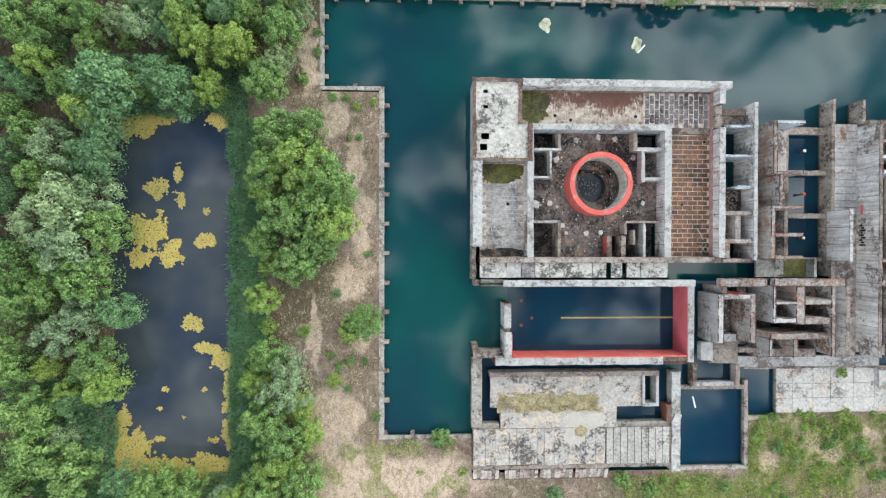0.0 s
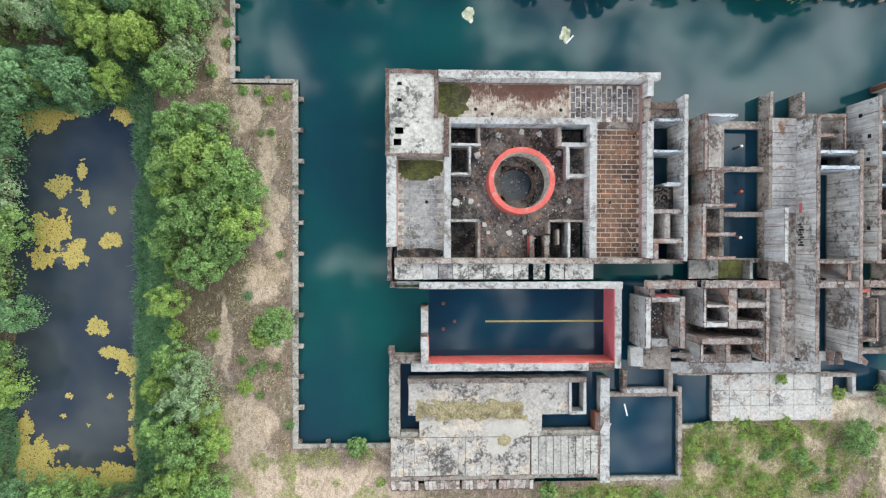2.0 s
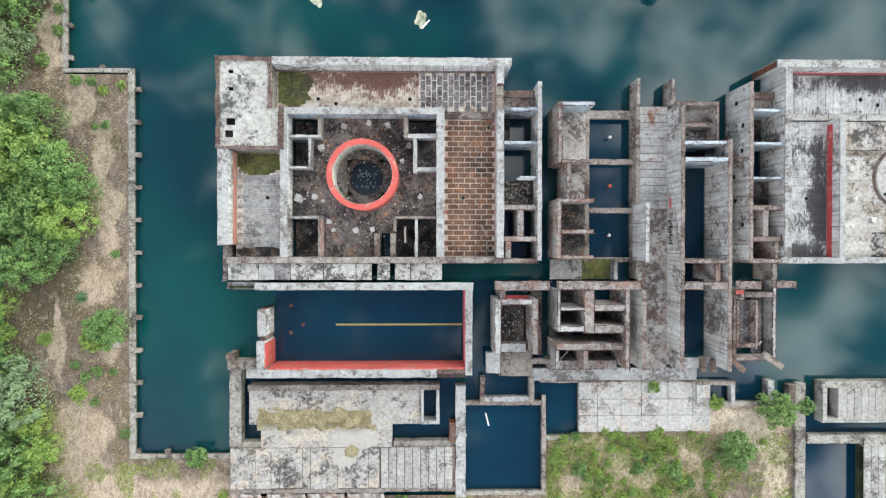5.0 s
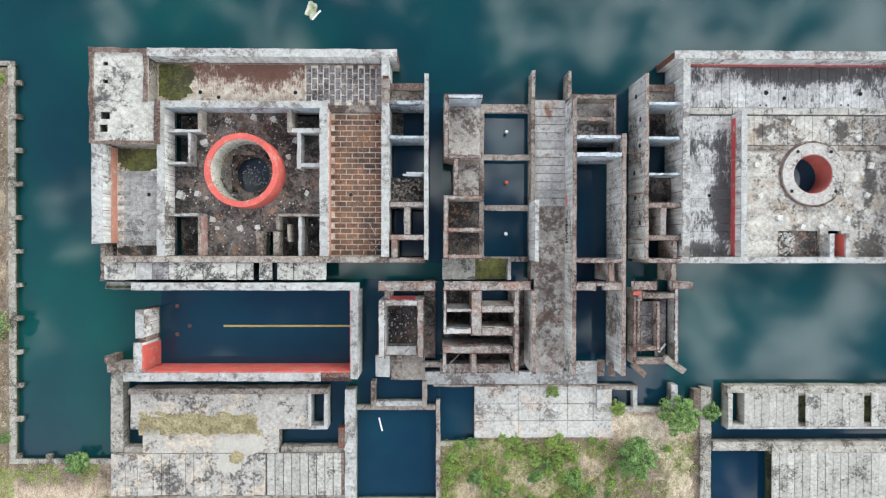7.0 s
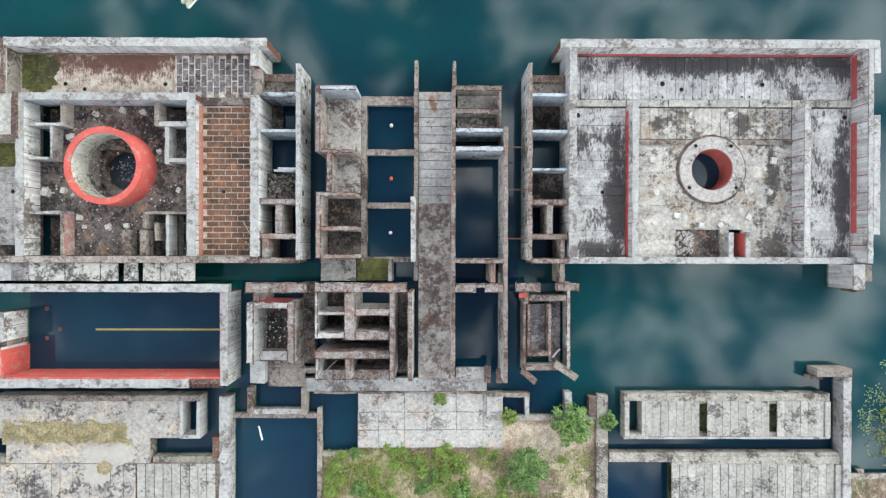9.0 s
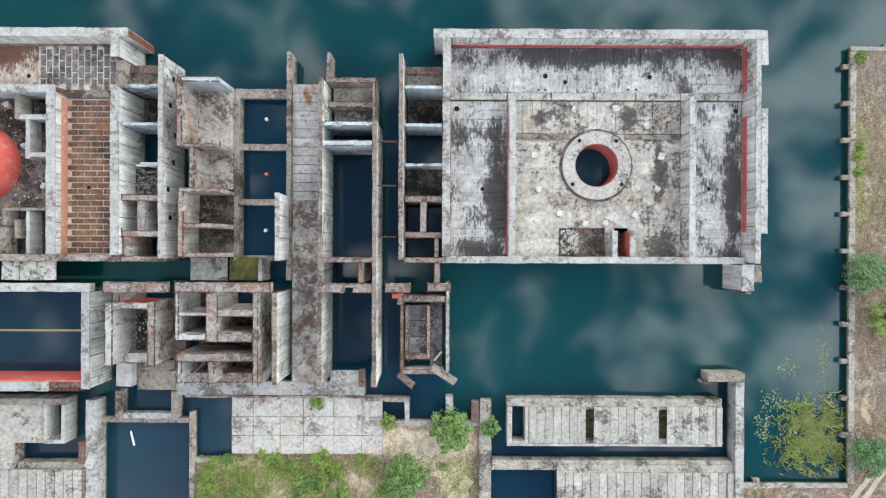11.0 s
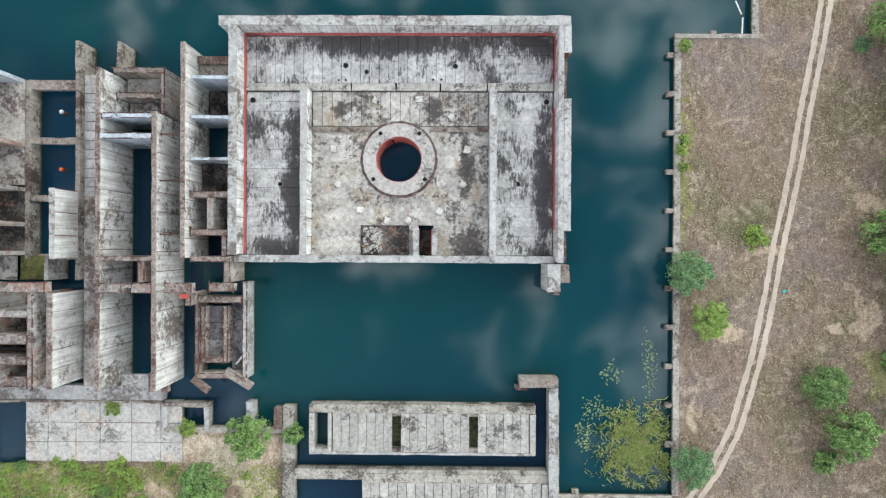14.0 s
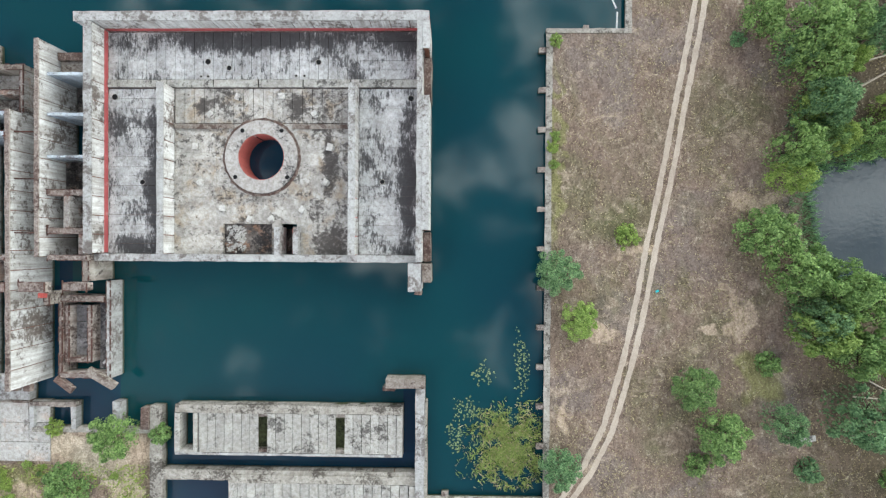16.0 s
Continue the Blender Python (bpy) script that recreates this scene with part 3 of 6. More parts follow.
def ground_mesh():
    xs = {float(v) for v in np.arange(-130, 265, 2.5)} | {-2500.0, -900.0, -300.0, -180.0, 310.0, 450.0, 1100.0, 2700.0}
    ys = {float(v) for v in np.arange(-80, 80.1, 2.5)} | {-2500.0, -900.0, -300.0, -130.0, 130.0, 300.0, 900.0, 2500.0}
    bx = {v for b in BASINS for v in b[:2]}
    by = {v for b in BASINS for v in b[2:]}
    xs = sorted({v for v in xs if all(abs(v - k) > 0.9 for k in bx)} | bx)
    ys = sorted({v for v in ys if all(abs(v - k) > 0.9 for k in by)} | by)
    bm = bmesh.new()
    grid = {}

    def vert(i, j):
        if (i, j) not in grid:
            x, y = xs[i], ys[j]
            d = pond_depth(x, y)
            edge = any(b[0] - 0.1 <= x <= b[1] + 0.1 and b[2] - 0.1 <= y <= b[3] + 0.1 for b in BASINS)
            z = 0.0 if edge else 0.16 * noise.noise((x * 0.12, y * 0.12, 0.0)) + 0.05 * noise.noise((x * 0.6, y * 0.6, 5.0))
            if d > -2:
                z -= 1.5 * min(1.0, (d + 2) / 3.5)
            grid[i, j] = bm.verts.new((x, y, z))
        return grid[i, j]

    for i in range(len(xs) - 1):
        for j in range(len(ys) - 1):
            cx, cy = (xs[i] + xs[i + 1]) / 2, (ys[j] + ys[j + 1]) / 2
            if any(b[0] < cx < b[1] and b[2] < cy < b[3] for b in BASINS):
                continue
            bm.faces.new((vert(i, j), vert(i + 1, j), vert(i + 1, j + 1), vert(i, j + 1)))
    for f in bm.faces:
        f.smooth = True
    return bm


ground = tagged(part("ground", ground_mesh(), M_GROUND), "dry sandy ground with sparse grass round the flooded ruin", "ground", kind="structure")


def sheet(name, x0, x1, y0, y1, z, material, label):
    bm = bmesh.new()
    bm.faces.new([bm.verts.new(p) for p in ((x0, y0, z), (x1, y0, z), (x1, y1, z), (x0, y1, z))])
    return tagged(part(name, bm, material), label, "water", kind="structure")


sheet("water", -26, 194, -63, 51, ZW, M_WATER, "still blue-green water flooding the unfinished buildings")
# Navy water sheets just over the lake, shade of the walls in their colour.
for d in ((52.7, 66.9, -25.95, -9.0), (99.45, 102.7, -24.1, -10.1), (91.25, 110.4, -32.9, -24.2), (14.7, 51.15, -24.98, -10.8), (75.3, 83.7, -5.6, 23.4), (91.25, 99.05, -24.0, 13.1), (58.2, 63.95, -5.0, 27.0), (103.65, 109.65, -5.0, 27.0), (65.1, 67.5, -6.0, 26.0), (100.2, 102.4, -10.0, 26.0), (9.0, 49.7, -40.9, -26.8), (52.0, 67.0, -33.0, -26.0), (84.4, 90.2, -25.0, 24.0), (68.0, 83.0, -25.0, -5.7), (51.5, 66.6, -50.4, -33.3), (67.2, 73.75, -39.7, -28.7), (118.2, 159.4, -39.5, -36.7), (118.2, 129.4, -62.0, -40.9), (157.1, 159.4, -36.8, -25.6)):
    sheet("water_basin", *d, ZW + 0.02, M_NAVY, "still dark navy water enclosed by the ruin's walls")
bm = bmesh.new()
disc_mesh(bm, 135.2, 10.45, 3.7, ZW + 0.05)
tagged(part("water_shaft", bm, M_NAVY), "dark water standing in the shaft", "water", kind="structure")
sheet("water_pond", -78, -36, -60, 34, -0.8, M_POND, "dark still pond water among reeds")
sheet("water_pond_east", 215, 300, -20, 20, -0.8, M_POND2, "wind-rippled grey water of a small pond")


def ribbon(name, pts, widths, z, material, label, category, ragged=0.25, seg=0.8):
    """An uneven strip of ground laid along a line."""
    bm = bmesh.new()
    row = None
    for (ax, ay), (bx, by), wa, wb in zip(pts, pts[1:], widths, widths[1:]):
        d = Vector((bx - ax, by - ay, 0))
        n = max(1, int(d.length / seg))
        side = Vector((-d.y, d.x, 0)).normalized()
        for k in range(n + 1):
            t = k / n
            c = Vector((ax, ay, 0)) + d * t
            w = wa + (wb - wa) * t
            l = c + side * (w / 2 + rng.uniform(-ragged, ragged))
            r = c - side * (w / 2 + rng.uniform(-ragged, ragged))
            new_row = [bm.verts.new((p.x, p.y, z + (0.16 * noise.noise((p.x * 0.12, p.y * 0.12, 0.0)) + 0.05 * noise.noise((p.x * 0.6, p.y * 0.6, 5.0))))) for p in (l, c, r)]
            if row:
                bm.faces.new((row[0], row[1], new_row[1], new_row[0]))
                bm.faces.new((row[1], row[2], new_row[2], new_row[1]))
            row = new_row
    bmesh.ops.recalc_face_normals(bm, faces=bm.faces)
    return tagged(part(name, bm, material), label, category, kind="structure")


TRACK = [(206.0, 48.0), (204.0, 36.1), (202.8, 29.0), (201.1, 20.0), (199.8, 12.8), (198.3, 4.7), (196.6, -3.4), (195.2, -11.5), (193.7, -18.8), (192.1, -25.1), (190.0, -32.4), (186.9, -38.8), (183.7, -43.6), (179.0, -50.0)]


def shifted(pts, d):
    out = []
    for i, (x, y) in enumerate(pts):
        a, b = pts[max(0, i - 1)], pts[min(len(pts) - 1, i + 1)]
        l = math.hypot(b[0] - a[0], b[1] - a[1])
        out.append((x - (b[1] - a[1]) / l * d, y + (b[0] - a[0]) / l * d))
    return out


for d in (-0.78, 0.78):
    ribbon("road", shifted(TRACK, d), [0.9] * len(TRACK), 0.06, M_TRACK, "pale sandy wheel rut worn into dry grass", "track", 0.09)

ribbon("path", [(99.0, -35.6), (104.0, -36.6), (109.0, -38.6), (112.4, -44.0), (113.2, -52.0), (112.6, -62.0)], [2.6, 4.6, 6.4, 4.6, 3.4, 3.0], 0.07, M_SAND, "bare pale sand trodden between weeds and wall", "sand path", 0.7, 0.6)

# ---- quays ----


def quay(name, dims, posts, post_dims, label):
    """A concrete cap on a wall that goes down into the water, with stub brackets on its water side."""
    x0, x1, y0, y1 = dims
    q = thing(name, label, "quay wall", ((x0 + x1) / 2, (y0 + y1) / 2, 0), kind="structure")
    w = 0.15
    box_part("wall", (x0 + w, x1 - w, y0 + w, y1 - w, -4, -0.25), M_WET, q, "wet algae-stained wall", 0.02)
    long_x = (x1 - x0) > (y1 - y0)
    n = max(1, round(((x1 - x0) if long_x else (y1 - y0)) / 6.2))
    for i in range(n):
        a, b = i / n, (i + 1) / n
        d = (x0 + (x1 - x0) * a + 0.02, x0 + (x1 - x0) * b - 0.02, y0, y1) if long_x else (x0, x1, y0 + (y1 - y0) * a + 0.02, y0 + (y1 - y0) * b - 0.02)
        box_part("cap", (*d, -0.3, 0.18 + rng.uniform(-0.03, 0.03)), M_QUAY, q, "", 0.06)
    for x, y in posts:
        hx, hy = post_dims
        box_part("bracket", (x - hx, x + hx, y - hy, y + hy, -2.5, 0.1 + rng.uniform(-0.1, 0.1)), M_BEAM, q, "stub concrete bracket", 0.06)


quay("quay_west", (-12.9, -11.8, -42.6, 30.5), [(-11.35, 27.4 - 6.26 * i) for i in range(11)], (0.6, 0.42), "weathered concrete quay wall with stub brackets")
quay("quay_northwest", (-25.3, -24.4, 31.4, 50.0), [(-24.1, 46.0), (-24.1, 39.5), (-24.1, 33.4)], (0.5, 0.4), "weathered concrete quay wall with stub brackets")
quay("quay_step", (-25.3, -11.8, 30.55, 31.35), [(-18.0, 31.5)], (0.4, 0.5), "short weathered concrete quay wall")
quay("quay_southwest", (-12.9, 6.8, -43.5, -42.65), [(-11.6, -42.3), (-5.8, -42.4), (0.4, -42.4)], (0.45, 0.6), "low concrete quay wall by the channel's end")
quay("quay_north", (-25.3, 192.0, 50.05, 51.0), [(-22.0 + 6.6 * i, 49.8) for i in range(33)], (0.4, 0.5), "long concrete quay wall under trees")
quay("quay_east", (179.7, 180.7, -43.6, 30.8), [(179.3, 28.2 - 6.35 * i) for i in range(11)], (0.75, 0.4), "weathered concrete quay wall with stub brackets")
quay("quay_northeast", (179.6, 193.2, 30.85, 31.6), [(186.0, 31.7)], (0.4, 0.4), "short weathered concrete quay wall")
quay("quay_far_east", (192.2, 193.2, 31.65, 50.0), [(191.9, 44.0)], (0.5, 0.4), "weathered concrete quay wall")
quay("quay_southeast", (160.9, 179.65, -44.4, -43.6), [(164.0, -43.5)], (0.6, 0.6), "low concrete retaining wall")

# ---- first reactor building ----
rb1 = thing("reactor_building", "roofless flooded concrete reactor building with red ring", "ruin", (32, 10, 0))
roof = slab_holes("roof", 6.4, 16.2, 15.1, 31.4, 6.1, 6.6, [(8.5, 9.4, 28.5, 29.2), (8.5, 9.4, 25.4, 26.1), (8.1, 9.7, 19.2, 20.5), (7.8, 9.3, 17.0, 18.3)], M_ROOF, rb1, "pale concrete corner roof with square openings")
box_part("roof", (16.2, 18.3, 15.1, 22.3, 6.1, 6.6), M_ROOF, rb1)
for d in ((6.3, 7.0, 15.0, 31.5, 6.6, 7.0), (7.0, 16.3, 30.8, 31.5, 6.6, 7.0), (15.6, 16.4, 22.3, 30.8, 6.6, 6.95), (7.0, 17.4, 14.9, 15.5, 6.6, 6.9), (17.5, 18.4, 14.9, 22.5, 6.6, 6.95)):
    box_part("parapet", d, M_RUSTY, rb1, "crumbling brick parapet", 0.16)
panel_wall(rb1, (16.4, 59.6, 30.0, 31.4, -3, 7.2), M_WALL, 3.0)
box_part("skirting", (16.4, 56.8, 29.88, 29.99, 3.2, 3.9), M_RUSTY, rb1, "rust-stained band", 0.01)
panel_wall(rb1, (56.95, 58.2, -4.6, 22.0, -3, 7.2), M_WALL, 3.0)
panel_wall(rb1, (56.95, 58.2, 22.2, 26.8, -3, 5.6), M_WALLB, 2.2)
panel_wall(rb1, (56.95, 58.2, 26.9, 29.95, -3, 7.2), M_WALL, 3.0)
box_part("skirting", (56.9, 56.94, -4.5, 29.9, 3.2, 4.7), M_FAINT, rb1, "faded red painted band", 0.01)
panel_wall(rb1, (6.5, 8.3, -2.4, 15.0, -3, 6.6), M_WALL, 3.0)
M_SALMON = paint("salmon_paint", (0.55, 0.25, 0.18), (0.6, 0.5, 0.45), 0.7)
box_part("skirting", (47.41, 47.45, -4.5, 21.0, 3.1, 4.7), M_SALMON, rb1, "faded salmon painted band", 0.01)
box_part("skirting", (8.31, 8.42, -2.3, 14.9, 2.2, 4.0), M_SALMON, rb1, "faded salmon painted band", 0.01)
box_part("wall", (6.5, 7.2, 15.0, 31.3, -3, 6.1), M_WALL, rb1)
box_part("wall", (7.2, 16.2, 30.7, 31.3, -3, 6.1), M_WALL, rb1)
box_part("wall", (15.5, 16.15, 22.4, 30.6, 2.0, 6.1), M_WALLB, rb1)
box_part("wall", (8.4, 17.5, 15.1, 15.8, 1.0, 6.1), M_WALLB, rb1)
box_part("wall", (6.5, 7.3, -9.2, -2.5, -3, 4.2), M_BEAM, rb1, "broken lower corner wall", 0.14)
panel_wall(rb1, (18.3, 47.4, 21.45, 22.6, 1.5, 6.2), M_BLUELIT, 3.0, "wall", "", 0.1, None, M_WALL)
panel_wall(rb1, (17.6, 18.85, -4.6, 21.4, 1.5, 6.2), M_WALL, 3.0)
panel_wall(rb1, (46.0, 47.4, -4.6, 21.4, 1.5, 6.2), M_WALL, 2.6)
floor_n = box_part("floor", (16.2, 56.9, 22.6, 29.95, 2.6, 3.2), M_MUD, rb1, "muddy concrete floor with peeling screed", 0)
blob("moss", 19.0, 27.0, 4.2, 3.4, 3.2, M_MOSS, rb1, "bright green moss on the floor", (16.5, 24.0, 22.8, 29.9), 3.0)
floor_e = box_part("floor", (47.4, 56.9, -4.6, 21.2, 2.6, 3.1), M_MORTAR, rb1, "", 0)
box_part("beam", (47.4, 56.9, 21.25, 22.55, 2.6, 3.6), M_BEAM, rb1)
floor_w = box_part("floor", (8.3, 17.6, -4.6, 15.0, 1.6, 2.2), M_MORTAR, rb1, "", 0)
blob("moss", 12.6, 13.4, 5.4, 2.4, 2.2, M_MOSS, rb1, "dark green moss on the floor", (8.5, 17.5, 10.0, 14.9), 5.0)
blob("mud", 13.0, -3.8, 5.2, 1.1, 2.2, M_DARKFLOOR, rb1, "brown silt on the floor", (8.4, 17.5, -4.5, -2.4), 7.0)
ROOMS = [(19.0, 24.2, -4.5, 2.5), (38.6, 42.0, -4.5, 2.4), (42.6, 46.0, -4.5, 2.4), (35.5, 37.5, -4.5, -0.2), (18.95, 22.3, 12.1, 17.2), (40.8, 45.9, 18.2, 21.3), (18.95, 24.1, 18.0, 21.3)]
xs = sorted({18.85, 46.0, 29.2, 36.0, *(r[0] for r in ROOMS), *(r[1] for r in ROOMS)})
ys = sorted({-4.6, 21.45, 7.0, 13.8, *(r[2] for r in ROOMS), *(r[3] for r in ROOMS)})
bm = bmesh.new()
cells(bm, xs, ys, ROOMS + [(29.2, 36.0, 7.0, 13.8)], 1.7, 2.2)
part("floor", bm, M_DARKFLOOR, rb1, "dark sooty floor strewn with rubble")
# Deep rooms: their shade is put into the dark floor colour.
box_part("floor", (18.85, 28.3, -4.6, 21.4, -0.6, -0.3), M_DARKFLOOR, rb1, "lower floor, shade of the deep rooms in its dark colour", 0)
box_part("floor", (37.0, 46.0, -4.6, 21.4, -0.6, -0.3), M_DARKFLOOR, rb1, "lower floor, shade of the deep rooms in its dark colour", 0)
PARTS1 = [(18.85, 24.7, 17.3, 17.8), (24.2, 24.7, 17.8, 21.4), (22.4, 22.85, 11.6, 17.3), (18.85, 22.4, 11.6, 12.0), (40.0, 40.7, 17.4, 21.4), (40.7, 46.0, 17.4, 18.1), (41.7, 42.4, 11.0, 17.35),
          (42.4, 46.0, 11.3, 12.0), (18.85, 24.65, 2.5, 2.95), (24.2, 24.65, -4.6, 2.45), (34.5, 35.4, -4.6, -0.2), (37.5, 38.4, -4.6, -0.2), (38.3, 46.0, 2.5, 2.9), (42.0, 42.5, -4.6, 2.45), (38.0, 38.5, 0.1, 2.45), (40.0, 40.4, -2.0, 1.0)]
for p in PARTS1:
    box_part("partition", (*p, -0.3, 5.0 + rng.uniform(-0.2, 0.2)), M_WALL if p[0] < 24 or p[0] > 40 else M_WALLB, rb1, "", 0.08)
box_part("wall_face", (24.66, 24.76, -4.5, 2.4, 2.2, 4.7), M_FAINT, rb1, "faded reddish wall face", 0.02)
box_part("doorway_panel", (34.45, 34.5, -4.4, -0.4, 2.2, 4.6), M_RED, rb1, "red painted panel", 0.02)
bm = bmesh.new()
ring_mesh(bm, 32.55, 10.4, 5.45, 6.45, 2.2, 6.95)
ring = part("ring_wall", bm, M_RED, rb1, "coral red ring wall of the reactor shaft")
bm = bmesh.new()
ring_mesh(bm, 32.55, 10.4, 5.36, 5.44, 0.5, 6.6)
part("lining", bm, concrete("shaft_lining", (0.62, 0.60, 0.55), (0.42, 0.40, 0.34), 0.3, (0.08, 0.10, 0.03), 1.5), ring, "pale lining with green moss")
bm = bmesh.new()
ring_mesh(bm, 32.55, 10.4, 3.9, 5.4, 0.0, 0.6)
part("ledge", bm, M_MOSS, ring, "inner concrete ledge", )
bm = bmesh.new()
ring_mesh(bm, 32.55, 10.4, 3.3, 4.1, -2, 1.5)
part("inner_ring", bm, M_RUSTY, ring, "dark inner concrete ring")
bm = bmesh.new()
disc_mesh(bm, 32.55, 10.4, 3.4, -0.7)
tagged(part("water_shaft", bm, M_POND), "black water standing in the shaft", "water", kind="structure")
panel_wall(rb1, (8.0, 58.2, -5.7, -4.65, 1.0, 6.2), M_BEAM, 6.0, "beam", "long weathered concrete beam")
slab_row = thing("gallery", "row of mould-stained roof slabs along the hall", "roof", (28, -7, 0))
box_part("support", (8.0, 50.0, -10.4, -9.9, -3, 5.0), M_WET, slab_row, "wet support wall", 0.03)
k = 7.9
for i, w in enumerate((5.6, 2.9, 2.9, 3.0, 3.0, 3.0, 2.9, 2.95, 0.0, 2.4, 0.0, 2.9, 2.9, 2.9)):
    if w:
        box_part("slab", (k + 0.06, k + w - 0.06, -8.8, -5.8, 5.1, 5.5 + rng.uniform(-0.04, 0.04)), (M_ROOF, M_PALEBLOCK, M_GREYBLOCK)[i] if i < 3 else M_GALLERY, slab_row, "", 0.07)
    k += w or 0.9
box_part("beam", (12.8, 52.8, -10.65, -9.3, 4.4, 5.75), M_WALL, slab_row, "pale concrete edge beam", 0.05)
box_part("beam", (8.4, 12.75, -10.5, -9.2, 3.4, 4.6), M_WALL, slab_row, "", 0.1)
box_part("column", (7.0, 8.3, -10.6, -9.3, -3, 3.5), M_BEAM, slab_row, "", 0.1)

# ---- stair strip between the first building and the machine hall ----


def strip(name, wx0, wx1, ix0, ix1, mirror, label):
    """A narrow band of cells: an outer wall, cross walls and the neighbouring building's wall."""
    s = thing(name, label, "ruin", ((wx0 + wx1) / 2, 10, 0))
    panel_wall(s, (wx0, wx1, -5.2, 27.3, -3, 7.9 if mirror else 7.0), M_WALL, 3.0, "wall", "tall panel wall with open joints", 0.1, None, M_CELLR if mirror else None)
    for y0, y1, z in ((22.2, 22.7, 6.4), (16.1, 16.6, 6.4), (9.8, 10.2, 6.4)):
        x0 = ix0 if mirror or y0 > 12 else ix0 + 3
        box_part("cross_wall", (x0, ix1, y0, y1, -1.5, z), M_BLUELIT, s, "white cross wall, blue skylight put in its colour", 0.05)
    for y0, y1 in ((4.1, 5.0), (-1.7, -0.8), (-5.7, -4.9)):
        rim(box_part("cross_wall", (ix0, ix1, y0, y1, -1.5, 6.4), M_CELLR if mirror else M_CELL, s, "rust-streaked cross wall", 0.07), ix0, ix1, y0, y1, 6.4, int(y0 * 7))
    a, b = (106.2, 107.1) if mirror else (60.8, 61.9)
    box_part("cross_wall", (a, b, -0.75, 4.05, -1.5, 6.4), M_CELL, s, "", 0.06)
    a, b = (108.5, 109.1) if mirror else (58.6, 59.6)
    box_part("cross_wall", (a, b, -4.85, -1.75, -1.5, 6.4), M_CELL, s, "", 0.06)
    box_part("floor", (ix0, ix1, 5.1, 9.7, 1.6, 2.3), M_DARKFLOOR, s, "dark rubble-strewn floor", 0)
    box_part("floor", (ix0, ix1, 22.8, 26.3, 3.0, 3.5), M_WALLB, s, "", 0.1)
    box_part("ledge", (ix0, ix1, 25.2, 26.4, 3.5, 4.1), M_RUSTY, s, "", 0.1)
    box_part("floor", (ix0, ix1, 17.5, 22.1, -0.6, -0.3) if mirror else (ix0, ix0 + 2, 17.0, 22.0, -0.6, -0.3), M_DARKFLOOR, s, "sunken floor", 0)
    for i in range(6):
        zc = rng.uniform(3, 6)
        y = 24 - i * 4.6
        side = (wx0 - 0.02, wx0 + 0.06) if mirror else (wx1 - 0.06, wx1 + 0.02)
        # Black boxes on the solid wall paint the dark of small holes.
        box_part("painted_opening", (*side, y, y + 0.8, zc - 0.9, zc), M_BLACK, s, "black box painting the darkness of a wall hole", 0.01)
    return s


strip("stair_strip", 64.4, 65.1, 58.25, 64.35, False, "narrow roofless stair cells above dark water")
strip("stair_strip", 102.8, 103.4, 103.65, 109.6, True, "narrow roofless stair cells with rusty cross walls")
tagged(box_part("grating", (60.6, 63.9, 9.5, 9.9, 6.4, 6.5), M_STEEL, None), "bent steel grating lying over a stair cell", "grating")

# ---- second reactor building ----
rb2 = thing("reactor_building", "roofless concrete reactor building with a grey ring slab", "ruin", (135, 10, 0))
panel_wall(rb2, (108.2, 161.3, 30.1, 31.5, -3, 7.2), M_WALL, 3.0)
box_part("skirting", (111.0, 159.4, 30.04, 30.09, 3.15, 4.1), M_FADED, rb2, "faded red painted band", 0.01)
panel_wall(rb2, (109.7, 110.9, -4.6, 30.05, -3, 7.2), M_WALL, 3.0)
box_part("skirting", (110.91, 110.94, -4.5, 29.9, 3.15, 4.1), M_FADED, rb2, "faded red painted band", 0.01)
panel_wall(rb2, (159.55, 160.35, -5.6, 30.05, -3, 7.15), M_WALL, 3.0, core=M_STRIPE)
for y0, y1 in ((26.0, 30.05), (-0.8, 19.1)):
    panel_wall(rb2, (160.4, 161.4, y0, y1, -3, 7.2), M_WALL, 3.0)
box_part("pier", (160.4, 161.5, 19.3, 25.8, -3, 3.4), M_RUSTY, rb2, "rust-brown recess wall", 0.1)
box_part("pier", (160.4, 161.5, -5.6, -1.0, -3, 3.4), M_RUSTY, rb2, "rust-brown recess wall", 0.1)
box_part("skirting", (159.51, 159.54, 22.5, 29.9, 3.15, 4.5), M_FADED, rb2, "faded red painted band", 0.01)
box_part("skirting", (159.51, 159.54, -0.5, 18.5, 3.15, 4.5), M_FADED, rb2, "faded red painted band", 0.01)
panel_wall(rb2, (109.7, 159.5, -5.75, -4.7, -3, 4.6), M_WALL, 6.0, "beam", "long concrete edge beam")
panel_wall(rb2, (120.4, 121.35, -4.65, 21.2, 3.0, 6.5), M_WALL, 3.0)
panel_wall(rb2, (149.3, 150.3, -4.65, 21.2, 3.0, 6.5), M_WALL, 3.0, core=M_STRIPE)
box_part("skirting", (120.36, 120.39, -4.6, 20.4, 3.15, 4.5), M_STRIPE, rb2, "faded red painted band", 0.01)
floor2 = box_part("floor", (110.95, 159.5, 22.5, 30.05, 2.3, 2.95), M_RUSTY, rb2, "mould-spotted plank floor, darker along the walls", 0)
pieces(floor2, "plank", 111.0, 150.0, 22.55, 29.9, 2.95, 26, 1, M_FLOOR2, 0.05, 0, 0.17)
pieces(floor2, "plank", 150.0, 159.4, 22.55, 29.9, 2.95, 1, 5, M_FLOOR2, 0.06, 0, 0.17)
